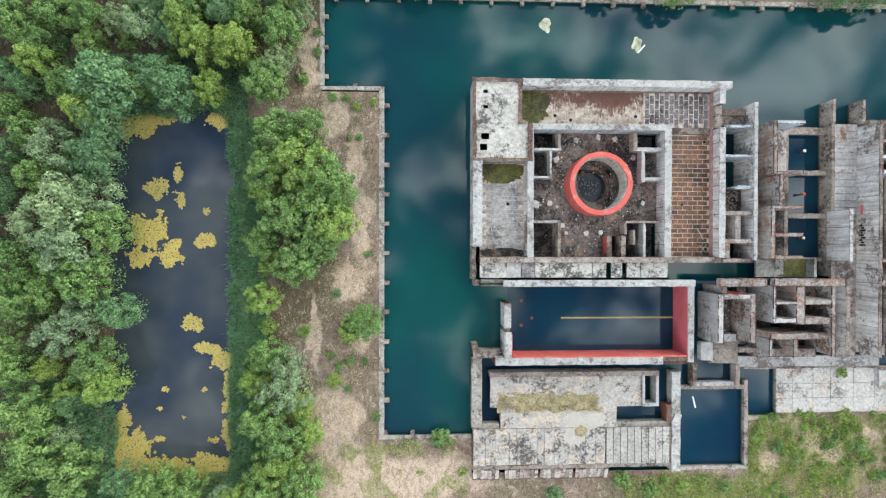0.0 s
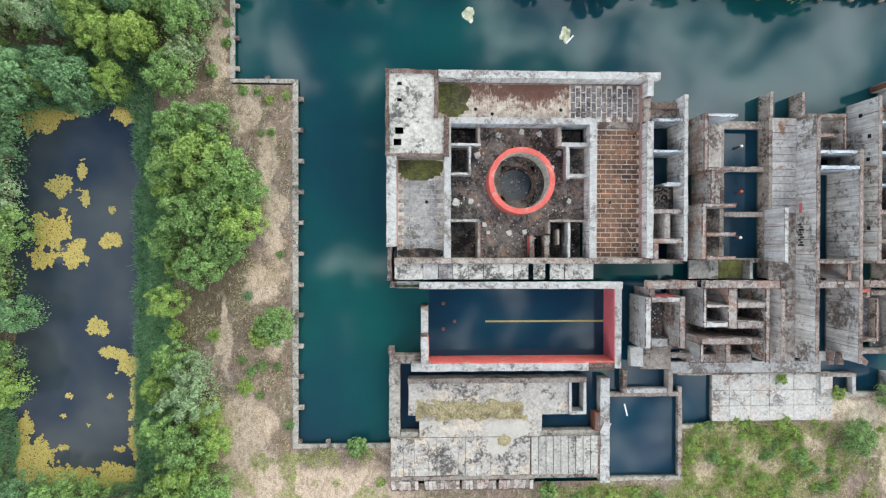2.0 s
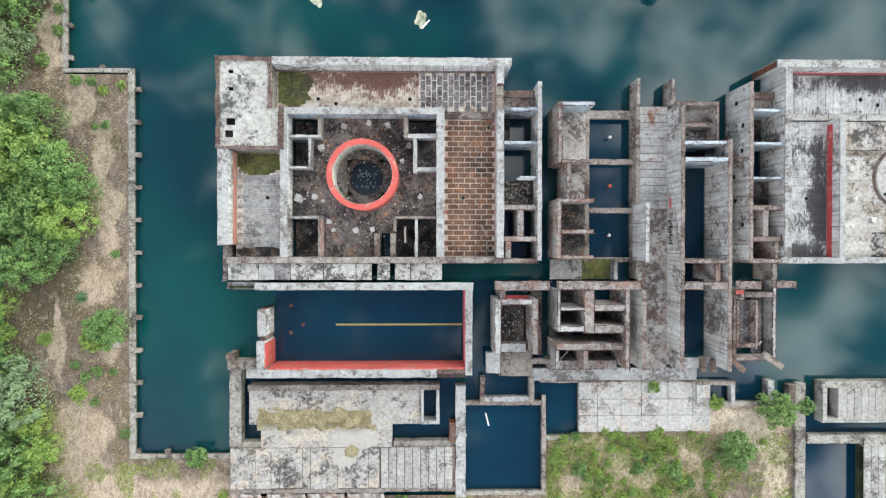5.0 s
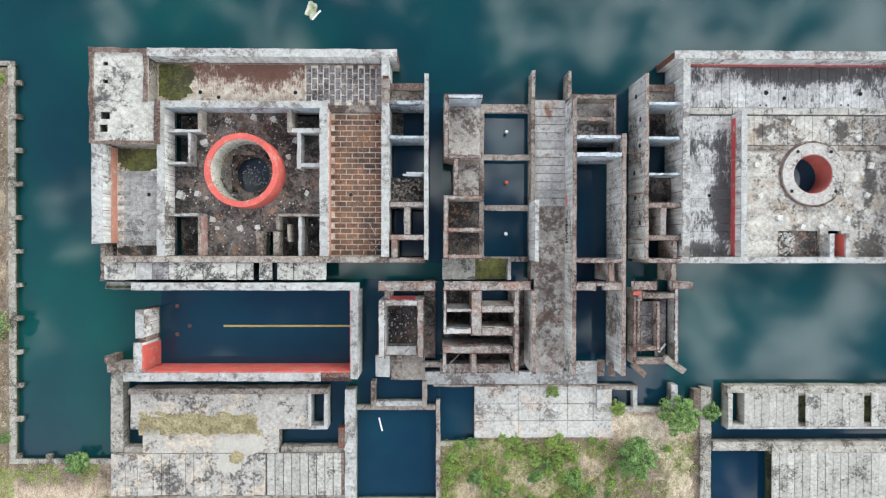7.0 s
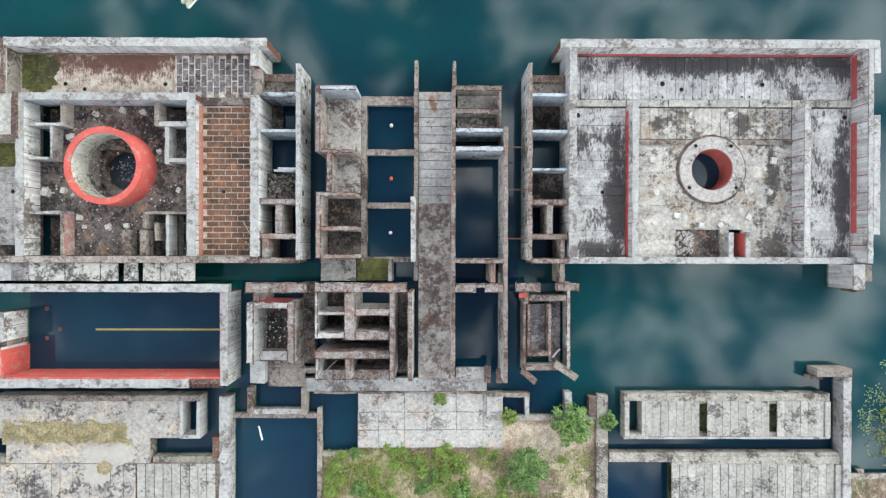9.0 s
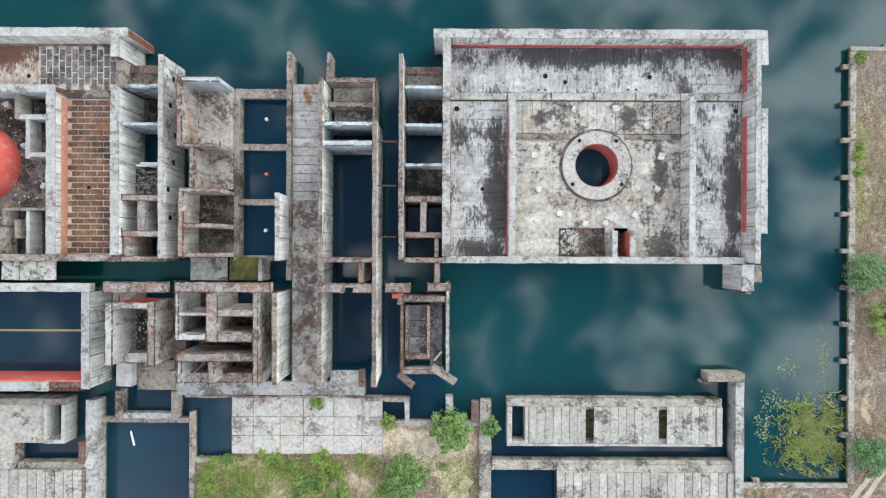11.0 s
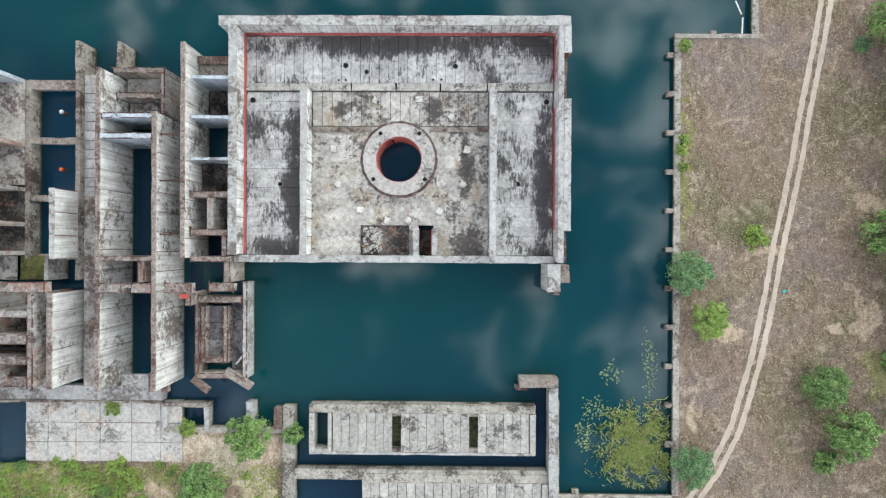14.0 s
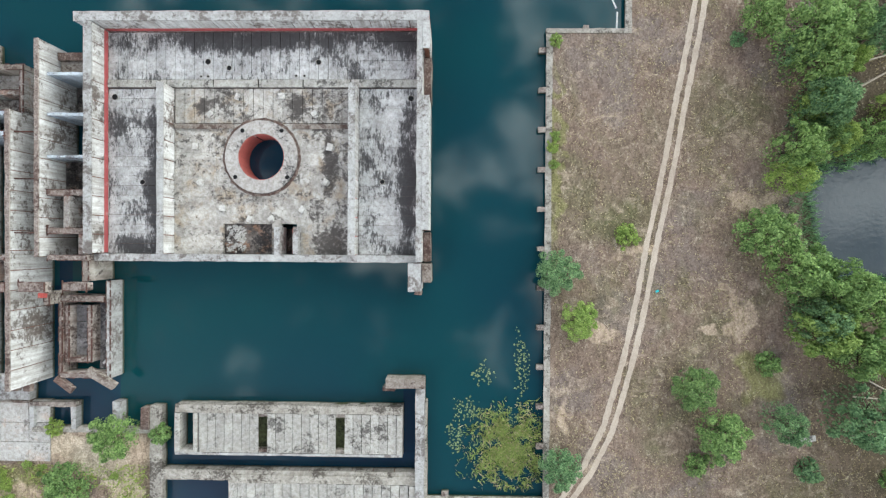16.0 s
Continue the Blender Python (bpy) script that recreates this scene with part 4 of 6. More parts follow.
floor2w = box_part("floor", (110.95, 120.4, -4.65, 21.2, 2.3, 2.95), M_RUSTY, rb2, "mould-spotted plank floor, darker along the walls", 0)
pieces(floor2w, "plank", 111.05, 120.35, -4.6, 21.1, 2.95, 1, 17, M_FLOOR2, 0.05, 0, 0.17)
floor2e = box_part("floor", (150.3, 159.5, -4.65, 21.2, 2.3, 2.95), M_RUSTY, rb2, "mould-spotted plank floor, darker along the walls", 0)
pieces(floor2e, "plank", 150.35, 159.35, -4.6, 21.1, 2.95, 1, 17, M_FLOOR2, 0.05, 0, 0.17)
floor2n = box_part("floor", (121.4, 149.25, 15.7, 21.2, 2.3, 2.95), M_RUSTY, rb2, "", 0)
pieces(floor2n, "plank", 121.5, 149.2, 15.75, 21.15, 2.95, 18, 1, M_FLOOR2B, 0.05, 0, 0.15)
bm = bmesh.new()
plate_round_hole(bm, 128.0, 142.4, 3.2, 15.65, 2.3, 3.1, 135.2, 10.45, 3.55)
floor2c = part("floor", bm, M_FLOOR2B, rb2, "stained bay floor round the shaft")
for d in ((121.4, 127.98, -4.65, 15.65), (142.42, 149.25, -4.65, 15.65), (128.0, 142.4, 0.1, 3.18), (128.0, 129.1, -4.65, 0.08), (136.8, 138.3, -4.65, 0.08), (140.7, 142.4, -4.65, 0.08)):
    box_part("floor", (*d, 2.3, 3.1 + rng.uniform(-0.015, 0.015)), M_FLOOR2B, rb2, "", 0.0)
pieces(floor2c, "plank", 142.6, 149.2, 0.4, 14.6, 3.1, 1, 8, M_FLOOR2B, 0.05, 0, 0.06)
pieces(floor2c, "plank", 121.6, 127.6, 2.5, 14.6, 3.1, 1, 7, M_FLOOR2B, 0.05, 0, 0.06)
box_part("floor", (129.0, 136.9, -4.65, 0.2, 1.6, 2.4), M_DARKFLOOR, rb2, "sunken rubble-filled bay", 0)
box_part("floor", (138.2, 140.8, -4.65, -0.6, -0.2, 0.2), M_DARKFLOOR, rb2, "", 0)
box_part("wall", (137.6, 138.4, -4.65, -0.4, 1.0, 4.6), M_WALL, rb2)
box_part("wall", (140.5, 141.3, -4.65, -0.4, 1.0, 4.6), M_WALL, rb2)
box_part("red_panel", (140.38, 140.49, -4.5, -0.6, 0.3, 4.3), M_RED, rb2, "bright red painted wall face", 0.02)
x = 110.95
for w in (9.4, 7.3, 7.0, 7.0, 7.4, 10.4):
    box_part("threshold", (x + 0.1, x + w - 0.1, 21.3, 22.45, 2.6, 3.45), M_SLAB, rb2, "pale concrete threshold beam", 0.05)
    x += w
box_part("threshold", (121.5, 130.8, 14.85, 15.55, 3.1, 3.4), M_WALLB, rb2, "", 0.04)
box_part("threshold", (140.0, 149.1, 14.85, 15.55, 3.1, 3.4), M_WALLB, rb2, "", 0.04)
bm = bmesh.new()
ring_mesh(bm, 135.2, 10.45, 3.6, 5.65, 2.6, 3.6, 72, 0.02)
ring2 = part("ring_slab", bm, concrete("ring_concrete", (0.52, 0.50, 0.47), (0.43, 0.41, 0.39), 0.12), rb2, "flat grey concrete ring slab")
bm = bmesh.new()
ring_mesh(bm, 135.2, 10.45, 3.5, 3.59, -3, 3.45, 32, 0.03, (-0.20, 0.30))
part("lining", bm, M_SHAFT, ring2, "dull red painted shaft lining")
bm = bmesh.new()
ring_mesh(bm, 135.2, 10.45, 3.5, 3.59, -3, 3.45, 32, 0.03, (0.31, 0.79))
part("lining", bm, M_SHAFT, ring2, "dull red painted shaft lining")
bm = bmesh.new()
ring_mesh(bm, 135.2, 10.45, 5.66, 6.1, 3.0, 3.2, 72, 0.1)
part("kerb", bm, M_RUSTY, ring2, "rusty broken joint round the ring")
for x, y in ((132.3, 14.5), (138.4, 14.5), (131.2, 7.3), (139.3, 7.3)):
    # Flat black disc on the slab paints the dark inside a bolt hole.
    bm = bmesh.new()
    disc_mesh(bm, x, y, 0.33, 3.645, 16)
    part("bolt_hole_black", bm, M_BLACK, ring2, "black disc painting the darkness of a bolt hole")
app = thing("corner_turret", "broken white concrete corner pier over the water", "ruin", (160, -8, 0))
panel_wall(app, (158.3, 160.2, -10.1, -5.85, -3, 5.6), M_WALL, 4.0)
box_part("pier", (160.3, 161.7, -8.7, -5.9, -3, 5.2), M_WALLB, app, "ribbed concrete pier", 0.08)
box_part("pier", (159.2, 160.2, -10.6, -10.2, 1.0, 4.9), M_RUSTY, app, "", 0.1)

# ---- spent fuel pool hall ----
pool = thing("pool_hall", "flooded open basin with coral red inner walls", "basin", (32, -18, 0))
panel_wall(pool, (51.35, 52.6, -26.4, -10.7, -3, 5.6), M_WALL, 2.6, "wall", "white panel wall")
box_part("wall_face", (51.2, 51.34, -25.0, -10.8, -2, 5.4), M_PINK, pool, "pink painted wall face", 0.02)
panel_wall(pool, (11.2, 46.0, -26.75, -25.3, -3, 5.65), M_WALL, 5.0, "wall", "long concrete wall")
box_part("wall_face", (15.0, 51.2, -25.28, -25.0, -2, 5.5), M_RED, pool, "coral red painted wall face", 0.03)
wl = box_part("wall", (46.1, 51.6, -26.2, -25.3, -3, 5.2), M_RUSTY, pool, "broken wall end with exposed bars", 0.1)
for i in range(26):
    box_part("rebar", (46.2 + i * 0.21, 46.26 + i * 0.21, -26.9, -26.15, 5.0, 5.07), M_RUST, wl, "", 0.0)
panel_wall(pool, (13.1, 14.5, -25.2, -20.0, -3, 5.6), M_WALL, 3.0)
panel_wall(pool, (13.1, 14.5, -19.2, -14.2, -3, 5.0), M_WALL, 3.0)
box_part("wall", (13.2, 14.4, -20.0, -19.2, -3, 4.0), M_RUSTY, pool, "", 0.1)
box_part("wall_face", (14.52, 14.66, -25.0, -20.5, -2, 5.5), M_RED, pool, "coral red painted wall face", 0.02)
panel_wall(pool, (6.9, 13.0, -25.7, -24.2, -3, 3.0), M_WALLB, 3.0)
box_part("pier", (6.7, 7.8, -24.1, -22.8, -3, 3.4), M_RUSTY, pool, "", 0.15)
line = box_part("submerged_rail", (26.4, 51.15, -18.1, -17.75, ZW - 0.1, ZW + 0.05), M_YELLOW, None, "", 0.0)
tagged(line, "straight yellowish rail lying at the water surface", "rail")

for x, y in ((17.7, -14.2), (17.7, -19.5), (20.0, -17.9)):
    bm = bmesh.new()
    ring_mesh(bm, 0, 0, 0.12, 0.36, -0.05, 0.05, 20, 0.02)
    o = part("float_ring", bm, M_RUST)
    o.location = (x, y, ZW)
    tagged(o, "faded round float on the basin water", "float", "floats")

# ---- machine hall between the reactors ----
hall = thing("machine_hall", "roofless concrete machine hall cells beside a causeway", "ruin", (80, 8, 0))
for d, m in (((67.81, 68.59, 12.7, 23.45, -3, 8), M_CELL), ((68.59, 74.4, 22.77, 23.45, -3, 8), M_BLUELIT), ((68.59, 74.4, 12.51, 13.09, -3, 7.4), M_CELL),
             ((69.55, 70.33, 6.11, 12.41, -3, 7.4), M_CELL), ((67.81, 68.59, -4.83, 6.02, -3, 7.4), M_CELL), ((68.59, 74.49, 5.43, 6.02, -3, 7.4), M_CELL), ((68.59, 74.49, -0.28, 0.4, -3, 7.4), M_CELL), ((68.59, 74.49, -4.93, -4.25, -3, 7.4), M_CELL)):
    rim(box_part("wall", d, m, hall, "rust-streaked cell wall" if m is M_CELL else "", 0.08), d[0], d[1], d[2], d[3], d[5], int(d[2] * 7))
for d, m in (((68.6, 74.4, 13.1, 22.8, 1.6, 2.2), M_PEEL), ((70.1, 74.3, 6.4, 12.9, 1.2, 1.8), M_PEEL), ((68.3, 74.3, 0.5, 5.7, 1.0, 1.5), M_DARKFLOOR), ((68.3, 74.3, -4.3, -0.2, 1.0, 1.5), M_DARKFLOOR)):
    box_part("floor", d, m, hall, "", 0.0)
for i, (y, w) in enumerate(((22.65, 1.5), (13.6, 1.0), (4.25, 1.0), (-5.2, 0.9))):
    box_part("beam", (75.35, 83.8, y - w / 2, y + w / 2, 0.4, 1.5), M_BEAM, hall, "mould-spotted tie beam over water", 0.06)
box_part("beam", (74.4, 75.3, -5.6, 23.4, -3, 1.6), M_BEAM, hall, "mould-spotted edge beam", 0.06)
box_part("floor", (67.6, 73.6, -8.9, -5.1, 2.0, 2.6), M_ROOF, hall, "", 0.06)
box_part("floor", (73.7, 79.3, -8.9, -5.1, 1.0, 1.6), M_MOSS, hall, "mossy slab", 0.06)
box_part("wall", (79.4, 80.0, -8.9, -5.1, -3, 4.0), M_WALL, hall, "", 0.05)
lap = box_part("wall", (83.75, 84.45, -8.8, 24.0, -3, 3.2), M_WALLB, hall, "low side wall of the causeway", 0.06)
panel_wall(hall, (83.5, 84.15, -5.4, 5.2, 2.2, 8.6), M_WALL, 3.6, "wall", "standing white wall panels")
panel_wall(hall, (90.15, 90.75, -25.2, 23.4, -3, 8.2), M_WALL, 3.0, "wall", "tall panel wall beside the causeway", 0.1, None, M_CELLR)
for x in (83.8, 90.4):
    box_part("post_wall", (x, x + 0.6, 24.1, 29.1, -3, 3.4), M_BEAM, hall, "projecting pier", 0.08)
causeway = thing("causeway", "concrete plank causeway with graffiti and stained slabs", "causeway", (87.4, -2, 0))
deck = box_part("deck", (84.5, 90.15, -26.0, 24.1, 1.4, 2.05), M_RUSTY, causeway, "", 0.0)
bm = bmesh.new()
add_box(bm, -2.8, 2.8, -0.69, 0.69, 0, 0.16, 0.03, 9)
me_plank = bpy.data.meshes.new("plank")
bm.to_mesh(me_plank)
bm.free()
M_CAUSE = concrete("causeway_plank", (0.52, 0.515, 0.50), (0.41, 0.40, 0.39), 0.06, (0.10, 0.085, 0.08), 1.2, (0.26, 0.15, 0.10), 0.66, 0.4)
M_CAUSE2 = concrete("causeway_dirty", (0.56, 0.54, 0.51), (0.27, 0.24, 0.225), 0.52, (0.10, 0.07, 0.06), 0.9, (0.28, 0.165, 0.12), 0.60, 0.2)
for i in range(13):
    link_mesh("plank", me_plank, M_CAUSE, deck, "", (87.33, 23.3 - 1.5 * i, 2.05 + rng.uniform(-0.03, 0.02)))
for y0, y1 in ((-2.1, 4.55), (-8.9, -2.13), (-13.4, -8.93), (-19.6, -13.43), (-25.9, -19.63)):
    box_part("slab", (84.53, 90.13, y0, y1, 2.05, 2.2 + rng.uniform(-0.02, 0.01)), M_CAUSE2, deck, "stained screed peeling off the deck", 0.02)
for k in range(9):
    bar = box_part("graffiti", (90.06, 90.14, -2.2 + k * 0.52, -1.85 + k * 0.52, 3.0 + 0.5 * (k % 2), 4.6 - 0.4 * (k % 3)), M_BLACK, causeway, "black spray-painted strokes", 0.02)
box_part("graffiti", (90.06, 90.14, 4.5, 6.5, 3.2, 4.0), M_PINK, causeway, "pink spray-painted strokes", 0.02)

east_hall = thing("turbine_pit", "deep water-filled pit with tall white panel walls", "ruin", (95.5, 0, 0))
panel_wall(east_hall, (98.7, 99.35, -25.2, 16.7, -3, 8.3), M_WALL, 3.0, "wall", "tall panel wall", 0.1, None, M_CELLR)
for d, m, z in (((90.8, 98.68, 23.6, 24.4), M_WALLB, 4.8), ((90.8, 98.2, 19.9, 20.7), M_CELL, 4), ((90.8, 98.68, 15.91, 16.6), M_BLUELIT, 7.8), ((90.8, 98.68, 12.7, 13.48), M_BLUELIT, 8.3), ((98.2, 98.68, 17.2, 23.5), M_CELL, 4.8), ((90.8, 98.68, -5.63, -4.94), M_CELL, 8.3), ((90.8, 94.16, -10.4, -9.04), M_CELL, 8.3), ((95.72, 98.68, -10.4, -9.04), M_CELL, 8.3), ((94.16, 95.72, -9.62, -9.04), M_CELL, 8.2), ((96.5, 97.38, -8.84, -5.72), M_CELL, 8)):
    rim(box_part("cross_wall", (*d, 6.4 if d[2] < -9 else -1.5, z), m, east_hall, "", 0.09), *d, z, int(d[2] * 7))
box_part("floor", (91.3, 98.2, 17.2, 19.8, 0.6, 1.1), M_PEEL, east_hall, "", 0.0)
box_part("floor", (91.3, 98.2, 20.8, 23.5, 1.4, 1.9), M_PEEL, east_hall, "", 0.0)
box_part("sill", (91.1, 96.9, -25.8, -23.9, 2.2, 3.0), M_WALL, east_hall, "", 0.07)
for d in ((96.0, 97.0, -26.3, -23.5), (98.0, 99.0, -26.4, -24.0)):
    box_part("beam", (*d, 3.0, 4.0), M_RUSTY, east_hall, "rusty leaning beam", 0.08)
for y in (13.4, 6.4, -1.7):
    box_part("tie", (99.4, 102.35, y, y + 0.22, 7.2, 7.4), M_FRINGE, east_hall, "thin steel tie", 0.0)

south_a = thing("pump_cell", "open concrete box cell with debris inside", "ruin", (60, -17, 0))
for d, m in (((56.55, 66.29, -10.5, -8.94, 6.9, 8.4), M_CELL), ((56.54, 57.61, -22.1, -12.16, -3, 7.8), M_WALL), ((63.27, 64.34, -22.1, -12.16, -3, 7.8), M_CELL), ((57.61, 63.27, -13.13, -12.16, -3, 7.8), M_WALL), ((57.1, 62.9, -22.6, -20.9, -3, 3.4), M_WALL), ((57.51, 58.49, -12.06, -10.6, -3, 7.4), M_CELL), ((64.2, 66.3, -23.5, -9.2, -3, 1.2), M_DARKFLOOR)):
    rim(box_part("wall", d, m, south_a, "", 0.09), d[0], d[1], d[2], d[3], d[5], int(d[2] * 7))
box_part("wall_face", (57.9, 62.8, -12.15, -12.02, 1, 7.4), M_STRIPE, south_a, "red painted strip", 0.02)
box_part("floor", (57.1, 62.9, -20.9, -13.4, 0.4, 0.9), M_DARKFLOOR, south_a, "dark floor with litter", 0.0)
box_part("sill", (55.4, 58.0, -26.6, -22.7, 1.4, 3.0), M_WALL, south_a, "", 0.12)
box_part("sill", (58.1, 64.4, -27.6, -22.7, 0.6, 1.4), M_WALLB, south_a, "", 0.1)
box_part("beam", (64.0, 67.5, -25.0, -24.0, 1.5, 2.8), M_BEAM, south_a, "", 0.1)

south_b = thing("cell_block", "block of small roofless concrete cells", "ruin", (76, -17, 0))
for d, m in (((67.86, 82.75, -10.39, -8.93, 7, 8.5), M_CELL), ((67.79, 68.28, -17.94, -10.47, -3, 8.2), M_WALL), ((68.28, 72.55, -14.15, -13.57, -2, 8.2), M_WALL), ((68.28, 72.55, -17.94, -17.06, -2, 8.2), M_WALL), ((72.64, 74.39, -18.23, -10.47, -3, 8.2), M_CELL), ((74.39, 80.02, -14.25, -13.09, -2, 8.1), M_CELL), ((74.39, 80.02, -18.23, -16.87, -2, 8.1), M_CELL), ((80.02, 80.8, -24.73, -10.47, -3, 8.3), M_CELL), ((67.69, 79.92, -21.43, -20.17, -2, 7.6), M_CELL), ((67.69, 68.28, -24.93, -21.53, -3, 7.2), M_WALL), ((72.64, 73.52, -24.93, -21.53, -3, 7.4), M_CELL), ((67.26, 79.98, -25.76, -24.07, -2, 3.8), M_CELL)):
    rim(box_part("wall", d, m, south_b, "", 0.09), d[0], d[1], d[2], d[3], d[5], int(d[2] * 7))
panel_wall(south_b, (83.05, 83.75, -24.9, -10.5, -3, 8.4), M_WALL, 3.0, "wall", "tall panel wall with a rusty rim", 0.1, None, M_CELLR)
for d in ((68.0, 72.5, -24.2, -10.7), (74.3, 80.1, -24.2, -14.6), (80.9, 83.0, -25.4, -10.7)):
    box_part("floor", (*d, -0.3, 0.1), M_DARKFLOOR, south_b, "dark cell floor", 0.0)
bmx = bmesh.new()
add_box(bmx, -1.8, 1.8, -0.08, 0.08, 0, 0.15, 0.0)
pole = part("fallen_pole", bmx, M_STEEL)
pole.matrix_world = pose(69.4, -23.6, 3.9, 0, 0, 45)
tagged(pole, "thin steel pole leaning across a cell", "pole")

south_d = thing("steel_frame_cell", "rusty steel and concrete frame over sunken slabs", "ruin", (106, -17, 0))
for d, m in (((102.74, 103.25, -24.49, -11.11, -3, 2.7), M_CELLR), ((110.34, 110.95, -24.49, -9.08, -3, 2.7), M_WALL), ((103.32, 110.21, -12.32, -11.31, 0, 3), M_BEAM), ((103.11, 109.93, -24.39, -23.59, 0, 3), M_CELLR), ((103.53, 104.14, -22, -13.05, -1, 2.4), M_CELLR), ((107.15, 107.76, -22, -13.05, -1, 2.4), M_CELLR), ((104.14, 107.15, -22, -21.29, -1, 2.4), M_CELLR), ((100.79, 104.69, -10.3, -8.94, 6.9, 8.4), M_CELLR), ((107.41, 111.02, -10.11, -8.94, 6.9, 8.4), M_CELLR), ((102.47, 103.26, -12.55, -10.56, -3, 5.5), M_BEAM), ((108.44, 109.33, -8.93, -5.77, -3, 5.5), M_BEAM)):
    rim(box_part("frame", d, m, south_d, "", 0.06), d[0], d[1], d[2], d[3], d[5], int(d[2] * 7))
for i in range(3):
    box_part("slab", (104.0, 107.0, -21.2 + i * 2.72, -18.55 + i * 2.72, 0.3, 0.6), M_GREYBLOCK, south_d, "", 0.05)
box_part("slab", (107.7, 109.7, -23.4, -12.3, -0.2, 0.2), M_GREYBLOCK, south_d, "", 0.05)
bmx = bmesh.new()
add_box(bmx, -2.4, 2.4, -0.6, 0.6, 0, 0.9, 0.06)
box_part("paint_patch", (101.6, 103.0, -11.5, -10.8, 5.3, 5.6), M_RED, south_d, "orange-red painted end", 0.05)
log = part("fallen_beam", bmx, M_WALLB)
log.matrix_world = pose(109.9, -24.3, 2.75, 0, 8, -35)
tagged(log, "tilted concrete beam lying on the frame", "beam")
bmx = bmesh.new()
add_box(bmx, -1.6, 1.6, -0.5, 0.5, 0, 0.8, 0.06)
log = part("fallen_beam", bmx, M_RUSTY)
log.matrix_world = pose(103.7, -25.4, 2.3, 0, 6, -40)
tagged(log, "tilted rusty beam lying on the frame", "beam")

# ---- pavement, basins and retaining walls to the south ----
pave = thing("pavement", "cracked pale concrete pavement with weeds in the joints", "pavement", (87, -34, 0), kind="structure")
pbed = box_part("bed", (73.7, 99.4, -38.8, -28.75, -3, 0.12), M_QUAY, pave, "", 0.02)
for i, (x0, x1) in enumerate(((73.7, 77.4), (77.4, 82.0), (82.0, 86.0), (86.0, 91.2), (91.2, 96.0), (96.0, 99.6))):
    for j, (y0, y1) in enumerate(((-38.8, -35.6), (-35.6, -32.4), (-32.4, -28.8))):
        box_part("slab", (x0 + 0.05, x1 - 0.05, y0 + 0.05, y1 - 0.05, 0.12, 0.32 + rng.uniform(-0.03, 0.03)), M_PAVE, pbed, "", 0.05)
box_part("ramp", (64.0, 96.6, -28.6, -26.2, -3, 0.9), M_WALL, pave, "smooth pale concrete ledge", 0.06)
box_part("kerb", (66.0, 96.6, -28.95, -28.62, -1, 1.1), M_WALLB, pave, "broken kerb", 0.08)
weir = thing("basin_wall", "concrete walls dividing two square flooded basins", "basin", (60, -40, 0))
for d, m, z in (((49.7, 51.6, -50.6, -29.2), M_WALL, 1.9), ((51.6, 66.4, -33.4, -32.6), M_BEAM, 0.6), ((66.5, 67.3, -50.2, -31.6), M_BEAM, 0.5), ((54.5, 55.3, -32.5, -27.8), M_WALLB, 1.6), ((63.9, 64.8, -32.5, -27.8), M_WALLB, 1.6), ((55.3, 63.9, -32.6, -31.7), M_WALL, 0.9), ((67.3, 73.6, -40.3, -39.6), M_QUAY, 0.2), ((51.6, 67.3, -51.0, -50.3), M_QUAY, 0.2)):
    box_part("wall", (*d, -3, z), m, weir, "", 0.06)
ret = thing("retaining_wall", "weathered concrete retaining walls with stub posts", "retaining wall", (106, -32, 0))
for d, m, z in (((96.6, 104.2, -29.6, -28.9), M_BEAM, 0.9), ((103.4, 104.2, -33.2, -29.6), M_WALL, 0.9), ((96.6, 116.2, -33.9, -33.0), M_QUAY, 0.4), ((96.6, 97.3, -33.0, -29.6), M_WALL, 0.9), ((110.4, 111.6, -33.0, -28.6), M_WALL, 1.2), ((116.2, 118.2, -62.0, -29.3), M_QUAY, 0.7), ((114.8, 116.1, -33.2, -29.6), M_RUSTY, 0.9)):
    box_part("wall", (*d, -3, z), m, ret, "", 0.07)

# ---- low building by the quay ----
aux = thing("low_building", "low flat-roofed concrete building with grass on the roof", "building", (29, -40, 0))
box_part("body", (10.9, 43.3, -36.3, -29.95, -3, 1.65), M_WALLB, aux, "", 0.03)
box_part("body", (12.9, 37.5, -40.8, -36.3, -3, 1.65), M_WALLB, aux, "", 0.03)
box_part("body", (7.0, 49.6, -48.6, -40.9, -3, 1.65), M_WALLB, aux, "", 0.03)
M_AUXROOF = concrete("bleached_roof", (0.47, 0.45, 0.42), (0.36, 0.34, 0.31), 0.36, (0.055, 0.05, 0.05), 1.6, (0.56, 0.48, 0.39), 0.58, 0.3)
box_part("roof", (10.6, 43.0, -36.4, -29.95, 1.66, 2.1), M_AUXROOF, aux, "bleached roof stained with mould", 0.05)
box_part("roof", (12.8, 37.6, -40.85, -36.42, 1.66, 2.1), M_AUXROOF, aux, "bleached roof stained with mould", 0.05)
lower_roof = box_part("roof", (7.0, 35.2, -48.7, -40.9, 1.66, 1.95), M_RUSTY, aux, "bleached roof stained with mould", 0.05)
k = 7.0
for w in (2.6, 2.2, 2.9, 1.5, 1.5, 2.9, 1.5, 2.2, 2.9, 1.5, 2.2, 2.2, 2.1):
    box_part("plank", (k + 0.04, k + w - 0.04, -48.65 + rng.uniform(-0.15, 0.1), -40.95, 1.95, 2.12 + rng.uniform(-0.03, 0.03)), M_AUXROOF, lower_roof, "", 0.04)
    k += w
